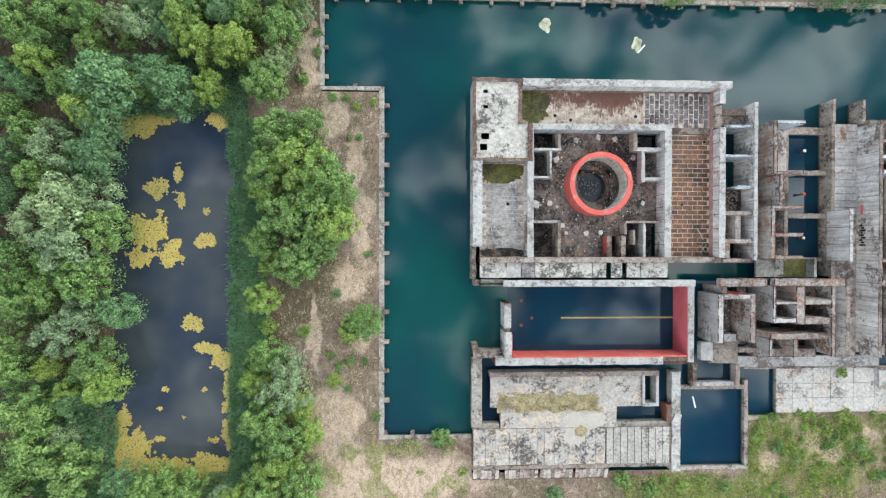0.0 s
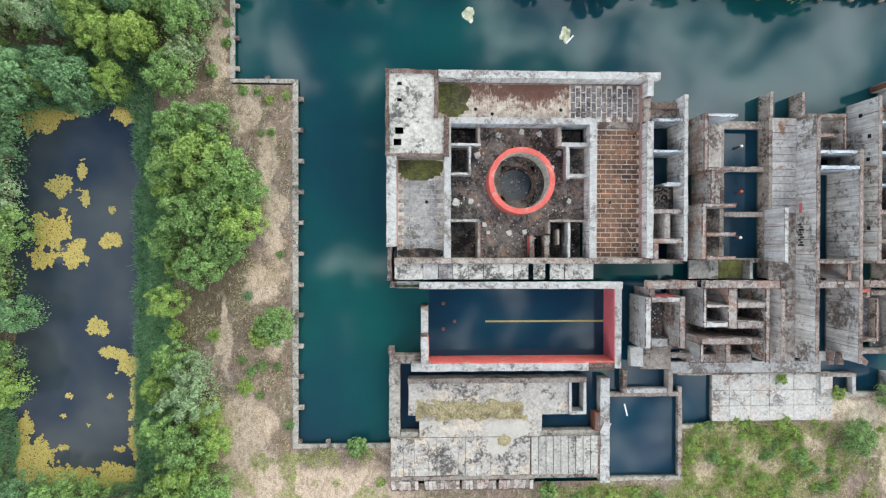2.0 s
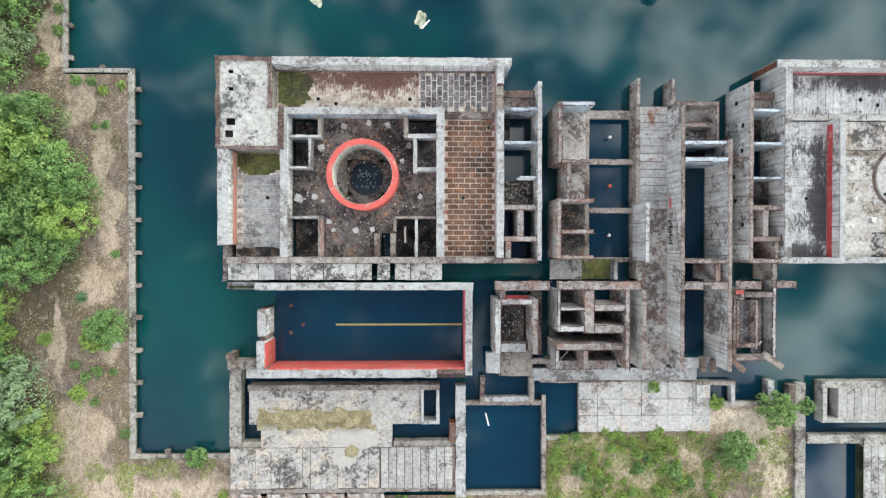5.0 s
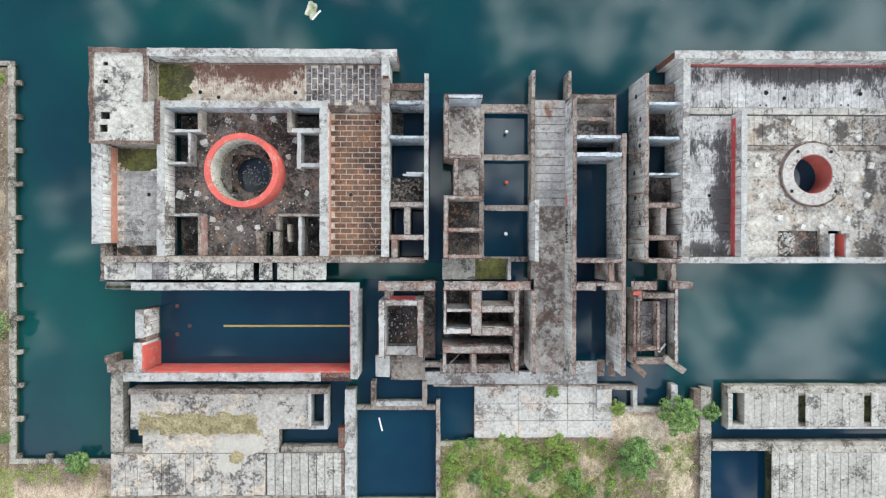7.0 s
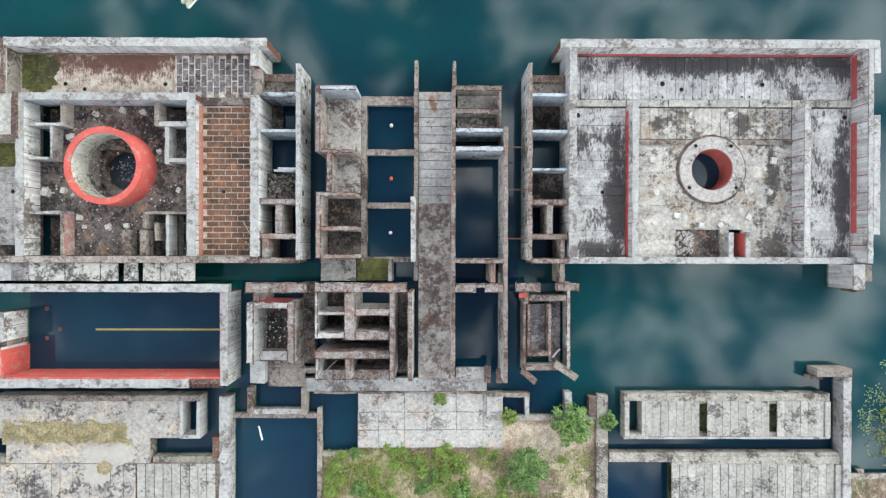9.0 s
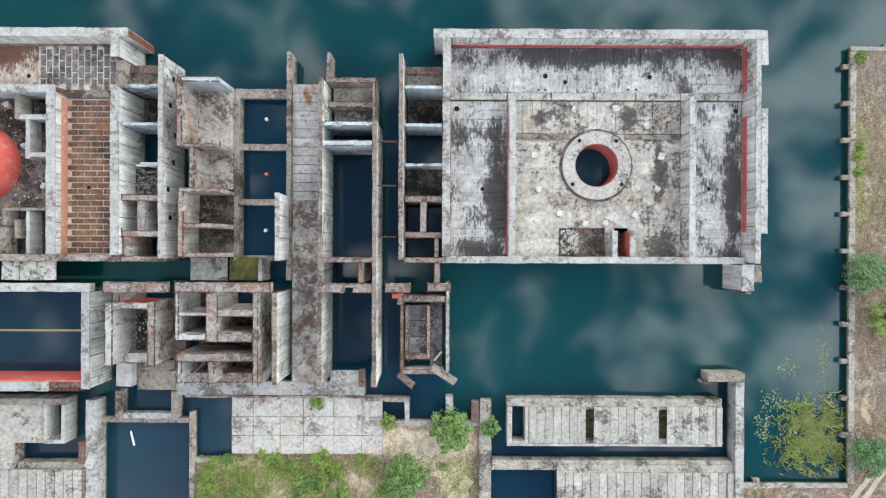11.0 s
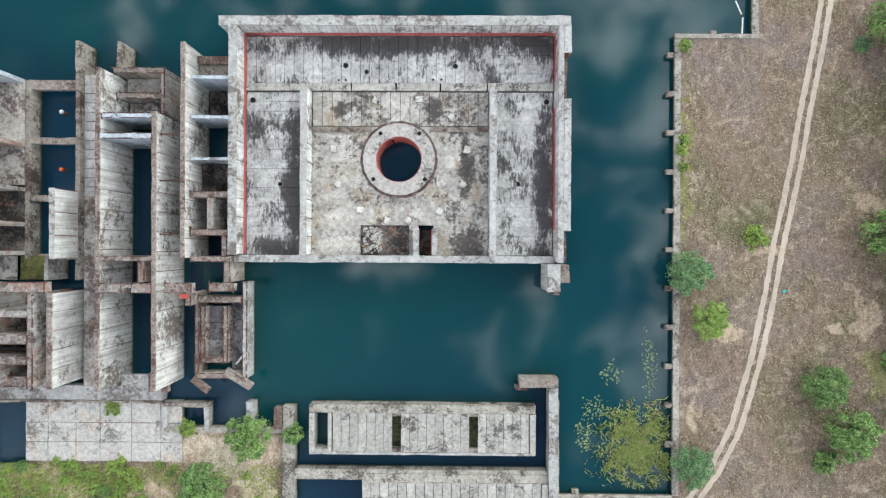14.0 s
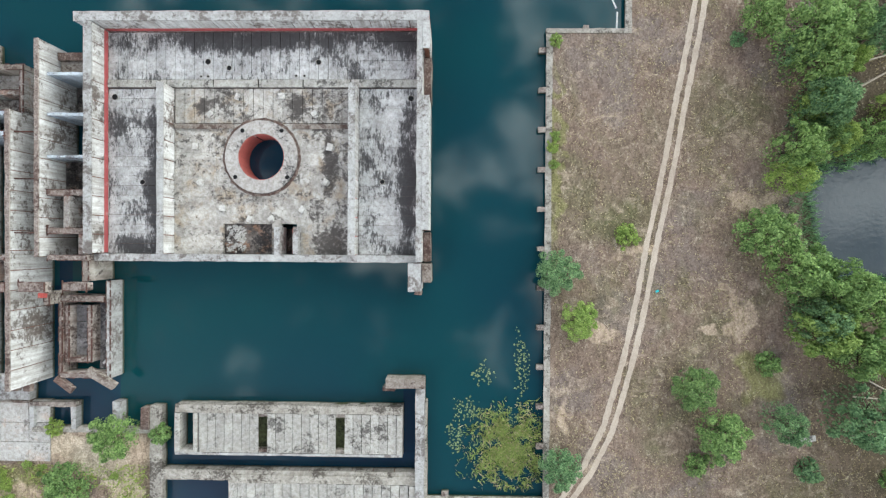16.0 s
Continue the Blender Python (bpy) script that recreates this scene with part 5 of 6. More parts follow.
rbase = box_part("roof", (35.3, 49.6, -48.7, -40.9, 1.5, 1.9), M_RUSTY, aux, "", 0.02)
bm = bmesh.new()
add_box(bm, -0.7, 0.7, -3.85, 3.85, 0, 0.2, 0.03, 3)
me_dp = bpy.data.meshes.new("plank")
bm.to_mesh(me_dp)
bm.free()
for i in range(9):
    link_mesh("plank", me_dp, M_SLAB, rbase, "", (36.2 + i * 1.52, -44.8, 1.9 + rng.uniform(-0.02, 0.02)))
box_part("parapet", (10.5, 46.6, -29.9, -28.9, -3, 2.5), M_BEAM, aux, "", 0.07)
box_part("parapet", (43.05, 43.6, -36.4, -29.95, -3, 2.5), M_WALL, aux, "", 0.04)
box_part("parapet", (46.0, 46.6, -36.4, -29.95, -3, 2.5), M_WALL, aux, "", 0.04)
box_part("parapet", (43.6, 46.0, -36.4, -35.8, -3, 2.5), M_WALL, aux, "", 0.04)
for d, z in (((6.7, 8.9, -40.8, -26.0), 1.6), ((9.0, 12.6, -41.4, -40.0), 1.4), ((37.8, 49.6, -41.3, -40.0), 1.3)):
    box_part("wall", (*d, -3, z), M_QUAY, aux, "", 0.06)
box_part("parapet", (35.0, 49.8, -49.6, -48.75, -1, 1.6), M_BEAM, aux, "", 0.06)
facade = thing("facade_panels", "leaning facade panels with faded graffiti", "wall", (21, -51, 0))
box_part("footing", (6.9, 36.2, -49.6, -48.8, -2, 1.9), M_WALLB, facade, "", 0.06)
M_SLAT = concrete("bleached_slat", (0.66, 0.62, 0.58), (0.50, 0.45, 0.41), 0.18, (0.15, 0.10, 0.08), 1.6, (0.46, 0.30, 0.25), 0.58, 0.5)
for x0, n in ((7.1, 7), (13.9, 9), (21.4, 9), (29.0, 9)):
    for i in range(n):
        bm = bmesh.new()
        add_box(bm, -0.36, 0.36, -1.35, 1.35, -0.09, 0.09, 0.04, 9)
        o = part("slat", bm, M_SLAT if (i * 5 + int(x0)) % 4 else M_WALLB, facade)
        o.matrix_parent_inverse = Matrix.Translation((-21, 51, 0))
        o.matrix_basis = pose(x0 + 0.4 + i * 0.79, -51.0 + rng.uniform(-0.12, 0.12), 1.0, 30 + rng.uniform(-4, 4), 0, rng.uniform(-4, 4) + 5)
    box_part("rail", (x0, x0 + n * 0.79 + 0.1, -52.45, -52.15, -1.0, 0.3), M_RUSTY, facade, "rotten lower rail", 0.05)
bm = bmesh.new()
nx, ny = 60, 16
vs = {}
for i in range(nx + 1):
    for j in range(ny + 1):
        x, y = 12.0 + i * 0.375, -37.6 + j * 0.28
        e = min(i / 10, (nx - i) / 10, j / 6, (ny - j) / 6, 1) + 0.9 * noise.noise((x * 0.45, y * 0.8, 2.0)) - 0.2
        h = 0.45 * e - 0.03
        vs[i, j] = bm.verts.new((x + rng.uniform(-0.1, 0.1), y + 1.0 * noise.noise((x * 0.35, 0.0, 8.0)), 2.1 + max(-0.06, h)))
for i in range(nx):
    for j in range(ny):
        bm.faces.new((vs[i, j], vs[i + 1, j], vs[i + 1, j + 1], vs[i, j + 1]))
tagged(part("grass_mound", bm, M_HAY), "mound of dry grass growing on the roof", "grass", kind="stuff")
tagged(blob("sand_drift", 31.2, -39.2, 4.6, 2.0, 2.12, M_DRIFT, None, "", (13.0, 37.4, -43.5, -36.5), 11.0), "pale sand blown over the low roof", "sand", kind="stuff")
tagged(blob("sand_drift", 28.6, -42.4, 2.6, 2.2, 2.16, M_DRIFT, None, "", (13.0, 35.0, -46.0, -40.9), 13.0), "pale sand blown over the low roof", "sand", kind="stuff")
tagged(blob("grass_tuft", 29.8, -41.6, 1.3, 1.2, 2.20, M_HAY, None, "", None, 17.0), "small tuft of dry grass on the low roof", "grass", kind="stuff")

# ---- slab-decked channels to the southeast ----


def decked(name, x0, x1, y0, y1, z, n, gaps, label, skylight=False):
    b = thing(name, label, "decked channel", ((x0 + x1) / 2, (y0 + y1) / 2, 0))
    # Dark bed colour adds to the shade in the plank gaps.
    body = box_part("body", (x0 + (3.65 if skylight else 0.1), x1 - 0.1, y0 + 0.1, y1 - 0.05, -3, z - 1.3), M_WET, b, "wet channel bed, coloured dark for the shade in the gaps", 0.03)
    for ya, yb in ((y0 + 0.36, y0 + 0.9), (y1 - 1.9, y1 - 1.31)):
        box_part("ledge", (x0 + (3.65 if skylight else 0.1), x1 - 0.95, ya, yb, -3, z - 0.3), M_BEAM, b, "", 0.02)
    box_part("edge", (x0, x1, y1 - 1.3, y1, -3, z + 0.05), M_QUAY, b, "worn edge beam", 0.08)
    box_part("edge", (x0, x1, y0, y0 + 0.35, -3, z + 0.1), M_WALL, b, "", 0.04)
    box_part("edge", (x1 - 0.9, x1, y0 + 0.4, y1 - 1.35, -3, z + 0.3), M_SLAB, b, "", 0.04)
    sx = x0
    if skylight:
        for d in ((x0, x0 + 0.8, y0 + 0.36, y1 - 1.32), (x0 + 3.0, x0 + 3.6, y0 + 0.36, y1 - 1.32), (x0 + 0.8, x0 + 3.0, y0 + 0.36, y0 + 0.9)):
            box_part("shaft_rim", (*d, -3, z + 0.35), M_SLAB, b, "", 0.04)
        sx = x0 + 3.7
    w = (x1 - 1.0 - sx) / n
    bm = bmesh.new()
    add_box(bm, -w / 2 + 0.04, w / 2 - 0.04, -(y1 - y0 - 1.75) / 2, (y1 - y0 - 1.75) / 2, 0, 0.25, 0.03, 3)
    me = bpy.data.meshes.new("plank")
    bm.to_mesh(me)
    bm.free()
    for i in range(n):
        if i not in gaps:
            link_mesh("plank", me, M_SLAB, body, "", (sx + (i + 0.5) * w, (y0 + 0.4 + y1 - 1.35) / 2, z - 0.28 + rng.uniform(-0.02, 0.03)))
    return b


decked("channel_deck", 120.8, 157.2, -36.8, -28.8, 1.5, 23, (7, 16), "row of pale concrete planks over a channel with gaps", True)
decked("channel_deck", 129.3, 159.2, -62.0, -40.0, 1.4, 20, (), "wide deck of pale concrete planks above the water")
lw = thing("guide_wall", "angled concrete guide wall standing in the water", "wall", (160, -33, 0))
for d, m, z in (((159.3, 160.7, -62.0, -25.8), M_WALL, 2.1), ((160.7, 161.1, -44.0, -28.0), M_QUAY, 1.0), ((154.6, 160.7, -25.7, -24.2), M_WALLB, 2.2), ((154.0, 156.0, -26.3, -25.75), M_RUSTY, 1.6)):
    box_part("wall", (*d, -3, z), m, lw, "", 0.07)
panel_wall(lw, (118.3, 159.2, -41.0, -39.4, -3, 1.2), M_QUAY, 3.4, "wall", "cross wall of worn slabs")

# ---- block floors of the first building ----
pieces(floor_e, "block", 47.0, 57.6, -4.5, 21.0, 3.1, 5, 26, M_BRICKFLOOR, 0.17, 0.5, 0.1)
bed_n = box_part("bed", (42.7, 56.75, 22.65, 29.8, 3.2, 3.23), M_MORTAR, rb1, "pale mortar bed", 0.0)
pieces(bed_n, "block", 42.9, 56.6, 22.5, 30.4, 3.23, 13, 4, M_GREYBLOCK, 0.2, 0.5, 0.07, True)
pieces(floor_w, "block", 8.5, 17.5, -2.8, 10.8, 2.2, 4, 15, M_PALEBLOCK, 0.09, 0.5, 0.09)


# ---- fallen blocks, holes, floating things ----


def hole(x, y, z, r, label="drain hole rim round a black disc painted as its depth"):
    bm = bmesh.new()
    ring_mesh(bm, 0, 0, r, r + 0.07, 0, 0.03, 16, 0.005)
    o = part("drain_hole", bm, M_QUAY)
    o.location = (x, y, z)
    # Black disc within the rim paints the darkness of the drain.
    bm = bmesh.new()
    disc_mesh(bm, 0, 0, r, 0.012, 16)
    link = part("painted_opening", bm, M_BLACK, o)
    tagged(o, label, "drain hole", "drain holes")


for x, y, z in ((23.9, 24.9, 3.2), (27.2, 24.0, 3.2), (41.0, 24.9, 3.2), (14.2, 6.5, 2.31), (51.0, 6.5, 3.22), (55.8, 19.7, 3.22)):
    hole(x, y, z, 0.33)
for x, y, r in ((126.7, 25.3, 0.4), (130.0, 24.3, 0.36), (125.6, 23.0, 0.16), (126.7, 23.0, 0.16), (144.0, 25.2, 0.38), (112.0, 19.8, 0.42), (158.4, 19.6, 0.42), (116.4, 6.5, 0.36), (154.0, 6.7, 0.36), (140.5, 23.1, 0.16), (141.8, 23.1, 0.16)):
    hole(x, y, 3.15, r)


def block(x, y, z, s, turn):
    bm = bmesh.new()
    add_box(bm, -s, s, -s * 0.8, s * 0.8, 0, s * 1.1, 0.06, 9)
    add_box(bm, -s * 0.7, s * 0.6, -s * 1.25, -s * 0.8, 0, s * 0.5, 0.08, 9)
    bmesh.ops.bevel(bm, geom=list(bm.edges), offset=0.03, segments=1, affect="EDGES")
    o = part("concrete_block", bm, M_BLOCK)
    o.matrix_world = pose(x, y, z, rng.uniform(-4, 4), rng.uniform(-4, 4), turn)
    tagged(o, "broken pale concrete block lying on the floor", "concrete block", "fallen blocks")


for x, y, s in ((23.0, 6.7, 0.5), (20.0, 6.4, 0.7), (25.7, 2.0, 0.5), (30.8, 0.4, 0.5), (33.9, 0.6, 0.45), (28.5, 20.0, 0.5), (33.2, 20.6, 0.5), (36.8, 20.3, 0.5), (24.3, 16.0, 0.6), (42.9, 6.8, 0.45), (40.8, 16.4, 0.5), (39.5, 13.5, 0.4), (24.6, 6.0, 0.3), (26.5, 0.4, 0.35)):
    block(x, y, 2.2, s, rng.uniform(0, 90))
for x, y, s in ((127.2, 17.1, 0.5), (131.5, 19.8, 0.5), (138.4, 19.9, 0.55), (143.5, 17.2, 0.5), (124.9, 12.1, 0.5), (125.6, 6.5, 0.5), (129.1, 2.5, 0.5), (133.4, 0.8, 0.5), (136.7, 0.9, 0.45), (145.9, 12.0, 0.55), (145.2, 6.6, 0.5), (141.6, 2.3, 0.5)):
    block(x, y, 3.14, s, rng.uniform(0, 90))


def rubble(name, x0, x1, y0, y1, z, n, size, material, label):
    bm = bmesh.new()
    for i in range(n):
        x, y, s = rng.uniform(x0, x1), rng.uniform(y0, y1), size * rng.uniform(0.4, 1.3)
        m = pose(x, y, z + s * 0.3, rng.uniform(0, 90), rng.uniform(0, 90), rng.uniform(0, 90)) @ Matrix.Diagonal((s, s * 0.7, s * 0.5, 1))
        bmesh.ops.create_cube(bm, size=1.0, matrix=m)
    tagged(part(name, bm, material), label, "rubble", kind="stuff")


rubble("rubble", 19.5, 45.0, -3.5, 20.5, 2.2, 260, 0.26, M_BLOCK, "scattered concrete crumbs on the sooty floor")
rubble("rubble", 30.5, 38.0, 17.0, 21.0, 2.2, 60, 0.35, M_BRICKFLOOR, "brown brick rubble")
rubble("rubble", 129.5, 132.5, -4.3, -0.2, 2.4, 170, 0.34, M_BLOCK, "heap of pale rubble in a sunken bay")
rubble("rubble", 122.0, 129.0, -4.0, 20.5, 3.12, 90, 0.16, M_WALLB, "small crumbs on the bay floor")
rubble("rubble", 58.5, 63.5, 5.4, 9.5, 2.3, 120, 0.4, M_WALLB, "dark rubble in a stair cell")
rubble("rubble", 104.0, 109.5, 5.4, 9.5, 2.3, 120, 0.4, M_DARKFLOOR, "dark rubble in a stair cell")
rubble("litter", 57.4, 62.6, -20.5, -14.0, 0.9, 46, 0.3, M_WHITE, "white litter on the cell floor")
rubble("rubble", 30.5, 34.5, 8.5, 12.3, -0.75, 60, 0.3, M_STEEL, "floating scraps in the shaft")

for (x, y), m, lab in (((79.6, 18.5), M_WHITE, "white"), ((79.6, 9.1), M_ORANGE, "orange"), ((79.5, -0.5), M_WHITE, "white")):
    pole = thing("mooring_pole", f"dark steel pole with a {lab} cap standing in water", "pole", (x, y, ZW), "capped poles")
    bm = bmesh.new()
    bmesh.ops.create_cone(bm, cap_ends=True, segments=12, radius1=0.2, radius2=0.2, depth=3.4, matrix=pose(x, y, -1.2))
    part("shaft", bm, M_RUST, pole)
    bm = bmesh.new()
    bmesh.ops.create_uvsphere(bm, u_segments=16, v_segments=8, radius=0.33, matrix=pose(x, y, 0.55))
    part("cap", bm, m, pole, f"{lab} rounded cap")


def plank(x, y, z, l, w, turn, material, name, label, category):
    bm = bmesh.new()
    add_box(bm, -l / 2, l / 2, -w / 2, w / 2, 0, 0.12, 0.02)
    o = part(name, bm, material)
    o.matrix_world = pose(x, y, z, 0, 0, turn)
    tagged(o, label, category)


plank(56.0, -36.6, ZW, 2.6, 0.3, -76, M_WHITE, "floating_board", "white board floating in the basin", "board")
plank(43.9, 40.6, ZW + 0.05, 2.3, 0.3, 48, M_WHITE, "floating_board", "white board beside a pale sunken mound", "board")
plank(55.0, 0.2, 3.25, 2.6, 0.12, -62, M_WOODPALE, "fallen_pole", "pale stick lying on the block floor", "pole")
plank(55.6, -2.9, 3.25, 2.2, 0.1, 52, M_WOODPALE, "fallen_pole", "pale stick lying on the block floor", "pole")
plank(55.5, -2.9, 3.36, 2.2, 0.1, -48, M_WOODPALE, "fallen_pole", "pale stick lying on the block floor", "pole")
plank(109.0, -21.9, 0.3, 2.0, 0.35, 50, M_WHITE, "fallen_pole", "pale board lying in the frame cell", "board")
plank(197.6, -10.2, 0.1, 0.5, 0.35, 20, M_TEAL, "litter", "teal scrap of plastic on the dry grass", "litter")


def mound(cx, cy, rx, ry, label):
    bm = bmesh.new()
    n, rows = 36, []
    top = bm.verts.new((cx, cy, ZW + 0.14))
    for k in (0.35, 0.7, 1.0):
        rows.append([bm.verts.new((cx + k * rx * c * w, cy + k * ry * s * w, ZW + 0.14 - 0.2 * k * k)) for a in range(n) for c, s in [(math.cos(a * 6.2832 / n), math.sin(a * 6.2832 / n))] for w in [1 + 0.45 * noise.noise((c * 1.6 + cx, s * 1.6, 4.0))]])
    for i in range(n):
        j = (i + 1) % n
        bm.faces.new((top, rows[0][i], rows[0][j]))
        for a, b in zip(rows, rows[1:]):
            bm.faces.new((a[i], b[i], b[j], a[j]))
    tagged(part("sunken_mound", bm, soil("shoal", [(0.35, (0.20, 0.24, 0.13)), (0.62, (0.66, 0.66, 0.52))], (0.30, 0.26, 0.12), 0.6, 8.0, (), (0.6, 0.5, 0.38), 0.5)), label, "mound")


mound(43.0, 41.6, 1.3, 1.9, "pale shoal of debris just breaking the water")
mound(22.9, 45.4, 1.5, 1.8, "greenish shoal of debris just breaking the water")

tank = thing("rusty_tank", "rust-brown steel tank by the basin wall", "tank", (49.2, -38.2, 0))
box_part("body", (48.5, 49.6, -40.0, -36.4, -1.5, 1.9), M_RUST, tank, "", 0.04)
box_part("lid", (48.7, 49.4, -39.6, -36.8, 1.9, 2.1), M_RUSTY, tank, "dented lid", 0.04)

# ---- plants ----


def leaf_cloud(points, normals, size, rs, long=1.6):
    """Small folded leaves, two triangles each, at the given points."""
    n = len(points)
    nz = normals / np.maximum(1e-6, np.linalg.norm(normals, axis=1))[:, None]
    a = rs.normal(size=(n, 3))
    u = np.cross(nz, a)
    u /= np.maximum(1e-6, np.linalg.norm(u, axis=1))[:, None]
    v = np.cross(nz, u)
    s = size * rs.uniform(0.6, 1.35, (n, 1))
    tip, tail = points + u * s * long / 2, points - u * s * long / 2
    l, r = points + v * s * 0.5 - nz * s * 0.15, points - v * s * 0.5 - nz * s * 0.15
    verts = np.stack([tail, l, tip, r], 1).reshape(-1, 3)
    k = np.arange(n)[:, None] * 4
    tris = np.concatenate([k + [0, 2, 1], k + [0, 3, 2]], 1).reshape(-1, 3)
    return verts, tris


def mesh_of(name, verts, tris):
    me = bpy.data.meshes.new(name)
    me.from_pydata(verts.tolist(), [], tris.tolist())
    return me


def crown_mesh(name, seed, clumps, leaves, leaf, height, ragged=0.42):
    """A crown of unit radius: many small leafy clumps over an uneven dome, with shaded gaps between them."""
    rs = np.random.RandomState(seed)
    P, N = [], []

    def shell(ctr, rad, n, stretch):
        d = rs.normal(size=(n, 3))
        d[:, 2] = np.abs(d[:, 2]) * 1.2 - 0.3
        d /= np.linalg.norm(d, axis=1)[:, None]
        k = rad * (1.08 - 0.5 * rs.uniform(0, 1, n) ** 1.5)
        P.append(ctr + d * k[:, None] * np.array([1, 1, stretch]))
        N.append(d + np.array([0, 0, 0.4]) + rs.normal(size=(n, 3)) * 0.5)

    shell(np.array([0, 0, height * 0.12]), 0.76, leaves * 6, height * 0.75)
    for c in range(clumps):
        if rs.uniform() < ragged * 0.25:
            continue
        u = math.sqrt((c + 0.6) / clumps)
        th = c * 2.39996 + rs.uniform(-0.35, 0.35)
        reach = 1 + ragged * noise.noise((math.cos(th) * 1.4 + seed, math.sin(th) * 1.4, 0.5)) + rs.uniform(-0.10, 0.10)
        rr = u * 0.86 * reach
        top = height * (0.28 + 0.62 * math.sqrt(max(0.0, 1 - 0.9 * u * u))) * rs.uniform(0.8, 1.15)
        shell(np.array([rr * math.cos(th), rr * math.sin(th), top]), rs.uniform(0.12, 0.25) * (1.15 - 0.3 * u), int(leaves * rs.uniform(0.7, 1.3)), rs.uniform(1.1, 1.7))
    return mesh_of(name, *leaf_cloud(np.concatenate(P), np.concatenate(N), leaf, rs))


def trunk_bm(height, r, seed):
    rs = random.Random(seed)
    bm = bmesh.new()

    def limb(a, b, ra, rb):
        d = Vector(b) - Vector(a)
        m = Matrix.Translation((Vector(a) + Vector(b)) / 2) @ d.to_track_quat("Z", "Y").to_matrix().to_4x4()
        bmesh.ops.create_cone(bm, cap_ends=True, segments=8, radius1=ra, radius2=rb, depth=d.length, matrix=m)

    limb((0, 0, -0.1), (0.03, 0.02, height * 0.55), r, r * 0.6)
    for i in range(6):
        a = i * 1.05 + rs.uniform(-0.3, 0.3)
        limb((0.02, 0.02, height * rs.uniform(0.3, 0.5)), (0.55 * math.cos(a), 0.55 * math.sin(a), height * rs.uniform(0.62, 0.85)), r * 0.5, r * 0.15)
    return bm


def on_land(x, y):
    return pond_depth(x, y) < -2.2 and not any(b[0] - 1.2 < x < b[1] + 1.2 and b[2] - 1.2 < y < b[3] + 1.2 for b in BASINS)


KINDS = ("green-leaved", "silvery grey-green", "bright yellow-green", "dark green")
PROTO = {}
me_trunk = bpy.data.meshes.new("trunk")
tb = trunk_bm(1.25, 0.07, 3)
tb.to_mesh(me_trunk)
tb.free()


def tree(x, y, r, kind, shrub=False, ground_z=0.0, round_top=False):
    big = r > 2.6 and not shrub
    variant = rng.randrange(3)
    single = round_top or not big
    key = (kind, big, variant, single)
    if key not in PROTO:
        if single:
            PROTO[key] = crown_mesh("crown", 100 + kind * 10 + variant, 44 if big else 15, 112 if big else 80, 0.052 if big else 0.10, 1.15 if big else 0.9, 0.2 if big else 0.4)
        else:
            PROTO[key] = crown_mesh("crown", 200 + kind * 10 + variant, 30 if kind == 1 else 38, 125, 0.052, 1.3)
    name = "tree" if big else "bush"
    label = f"{KINDS[kind]} leafy tree with an uneven crown" if big else f"{KINDS[kind]} bush growing in sandy ground"
    t = new(name)
    s = r * (1.0 if single else 1.06)
    t.matrix_basis = pose(x, y, ground_z, 0, 0, rng.uniform(0, 360)) @ Matrix.Diagonal((s, s, s * rng.uniform(0.8, 1.05) * (1.0 if single else 1.75 if r < 4.5 else 1.45), 1))
    tagged(t, label, name, "trees" if big else "bushes")
    for nm, me, m in (("trunk", me_trunk, M_BARK), ("crown", PROTO[key], M_LEAF[kind])):
        o = new(nm, me)
        if not me.materials:
            me.materials.append(m)
        o.parent = t


WOOD_0 = [
    (-83.6, 41.6, 4.8, 0), (-80.0, 37.8, 3.9, 0), (-80.1, 34.3, 3.6, 2), (-85.2, 31.5, 3.4, 3), (-82.2, 29.4, 3.0, 3), (-69.3, 43.0, 3.4, 0),
    (-70.5, 38.0, 3.1, 0), (-65.9, 42.9, 2.4, 2), (-59.2, 42.2, 4.6, 1), (-54.2, 40.4, 3.6, 3), (-50.9, 42.2, 4.8, 2), (-47.7, 38.2, 4.3, 2),
    (-40.5, 37.5, 4.3, 2), (-38.4, 43.9, 3.6, 0), (-31.7, 41.1, 4.3, 0), (-30.6, 47.0, 3.0, 0), (-35.3, 31.0, 4.8, 0), (-65.6, 29.0, 6.6, 3),
    (-73.4, 29.2, 3.9, 0), (-57.3, 31.8, 4.8, 3), (-52.6, 28.7, 4.8, 3), (-69.9, 24.7, 4.3, 2), (-67.3, 22.0, 5.4, 3), (-76.0, 17.0, 5.1, 1),
]
WOOD_1 = [
    (-68.4, 15.2, 5.1, 3), (-81.7, 20.1, 3.9, 0), (-80.1, 11.5, 3.9, 0), (-73.9, 4.7, 7.0, 1), (-68.6, 7.8, 4.8, 1), (-72.3, -1.8, 6.3, 1),
    (-80.9, 1.6, 4.6, 1), (-65.8, 1.0, 4.8, 0), (-83.7, -5.2, 5.1, 0), (-76.4, -4.6, 4.8, 0), (-83.9, -13.0, 5.1, 0), (-69.6, -8.5, 5.4, 0),
    (-64.1, -15.4, 4.1, 3), (-78.6, -11.0, 4.8, 0), (-74.5, -19.7, 5.3, 1), (-71.0, -15.9, 4.6, 1), (-69.1, -25.4, 5.1, 0), (-66.8, -30.1, 4.3, 2),
    (-81.4, -35.9, 5.5, 0), (-84.6, -26.6, 3.9, 0), (-78.6, -26.9, 3.0, 2), (-80.6, -43.2, 5.5, 0), (-73.0, -47.8, 5.8, 0), (-85.6, -50.5, 4.1, 0),
]
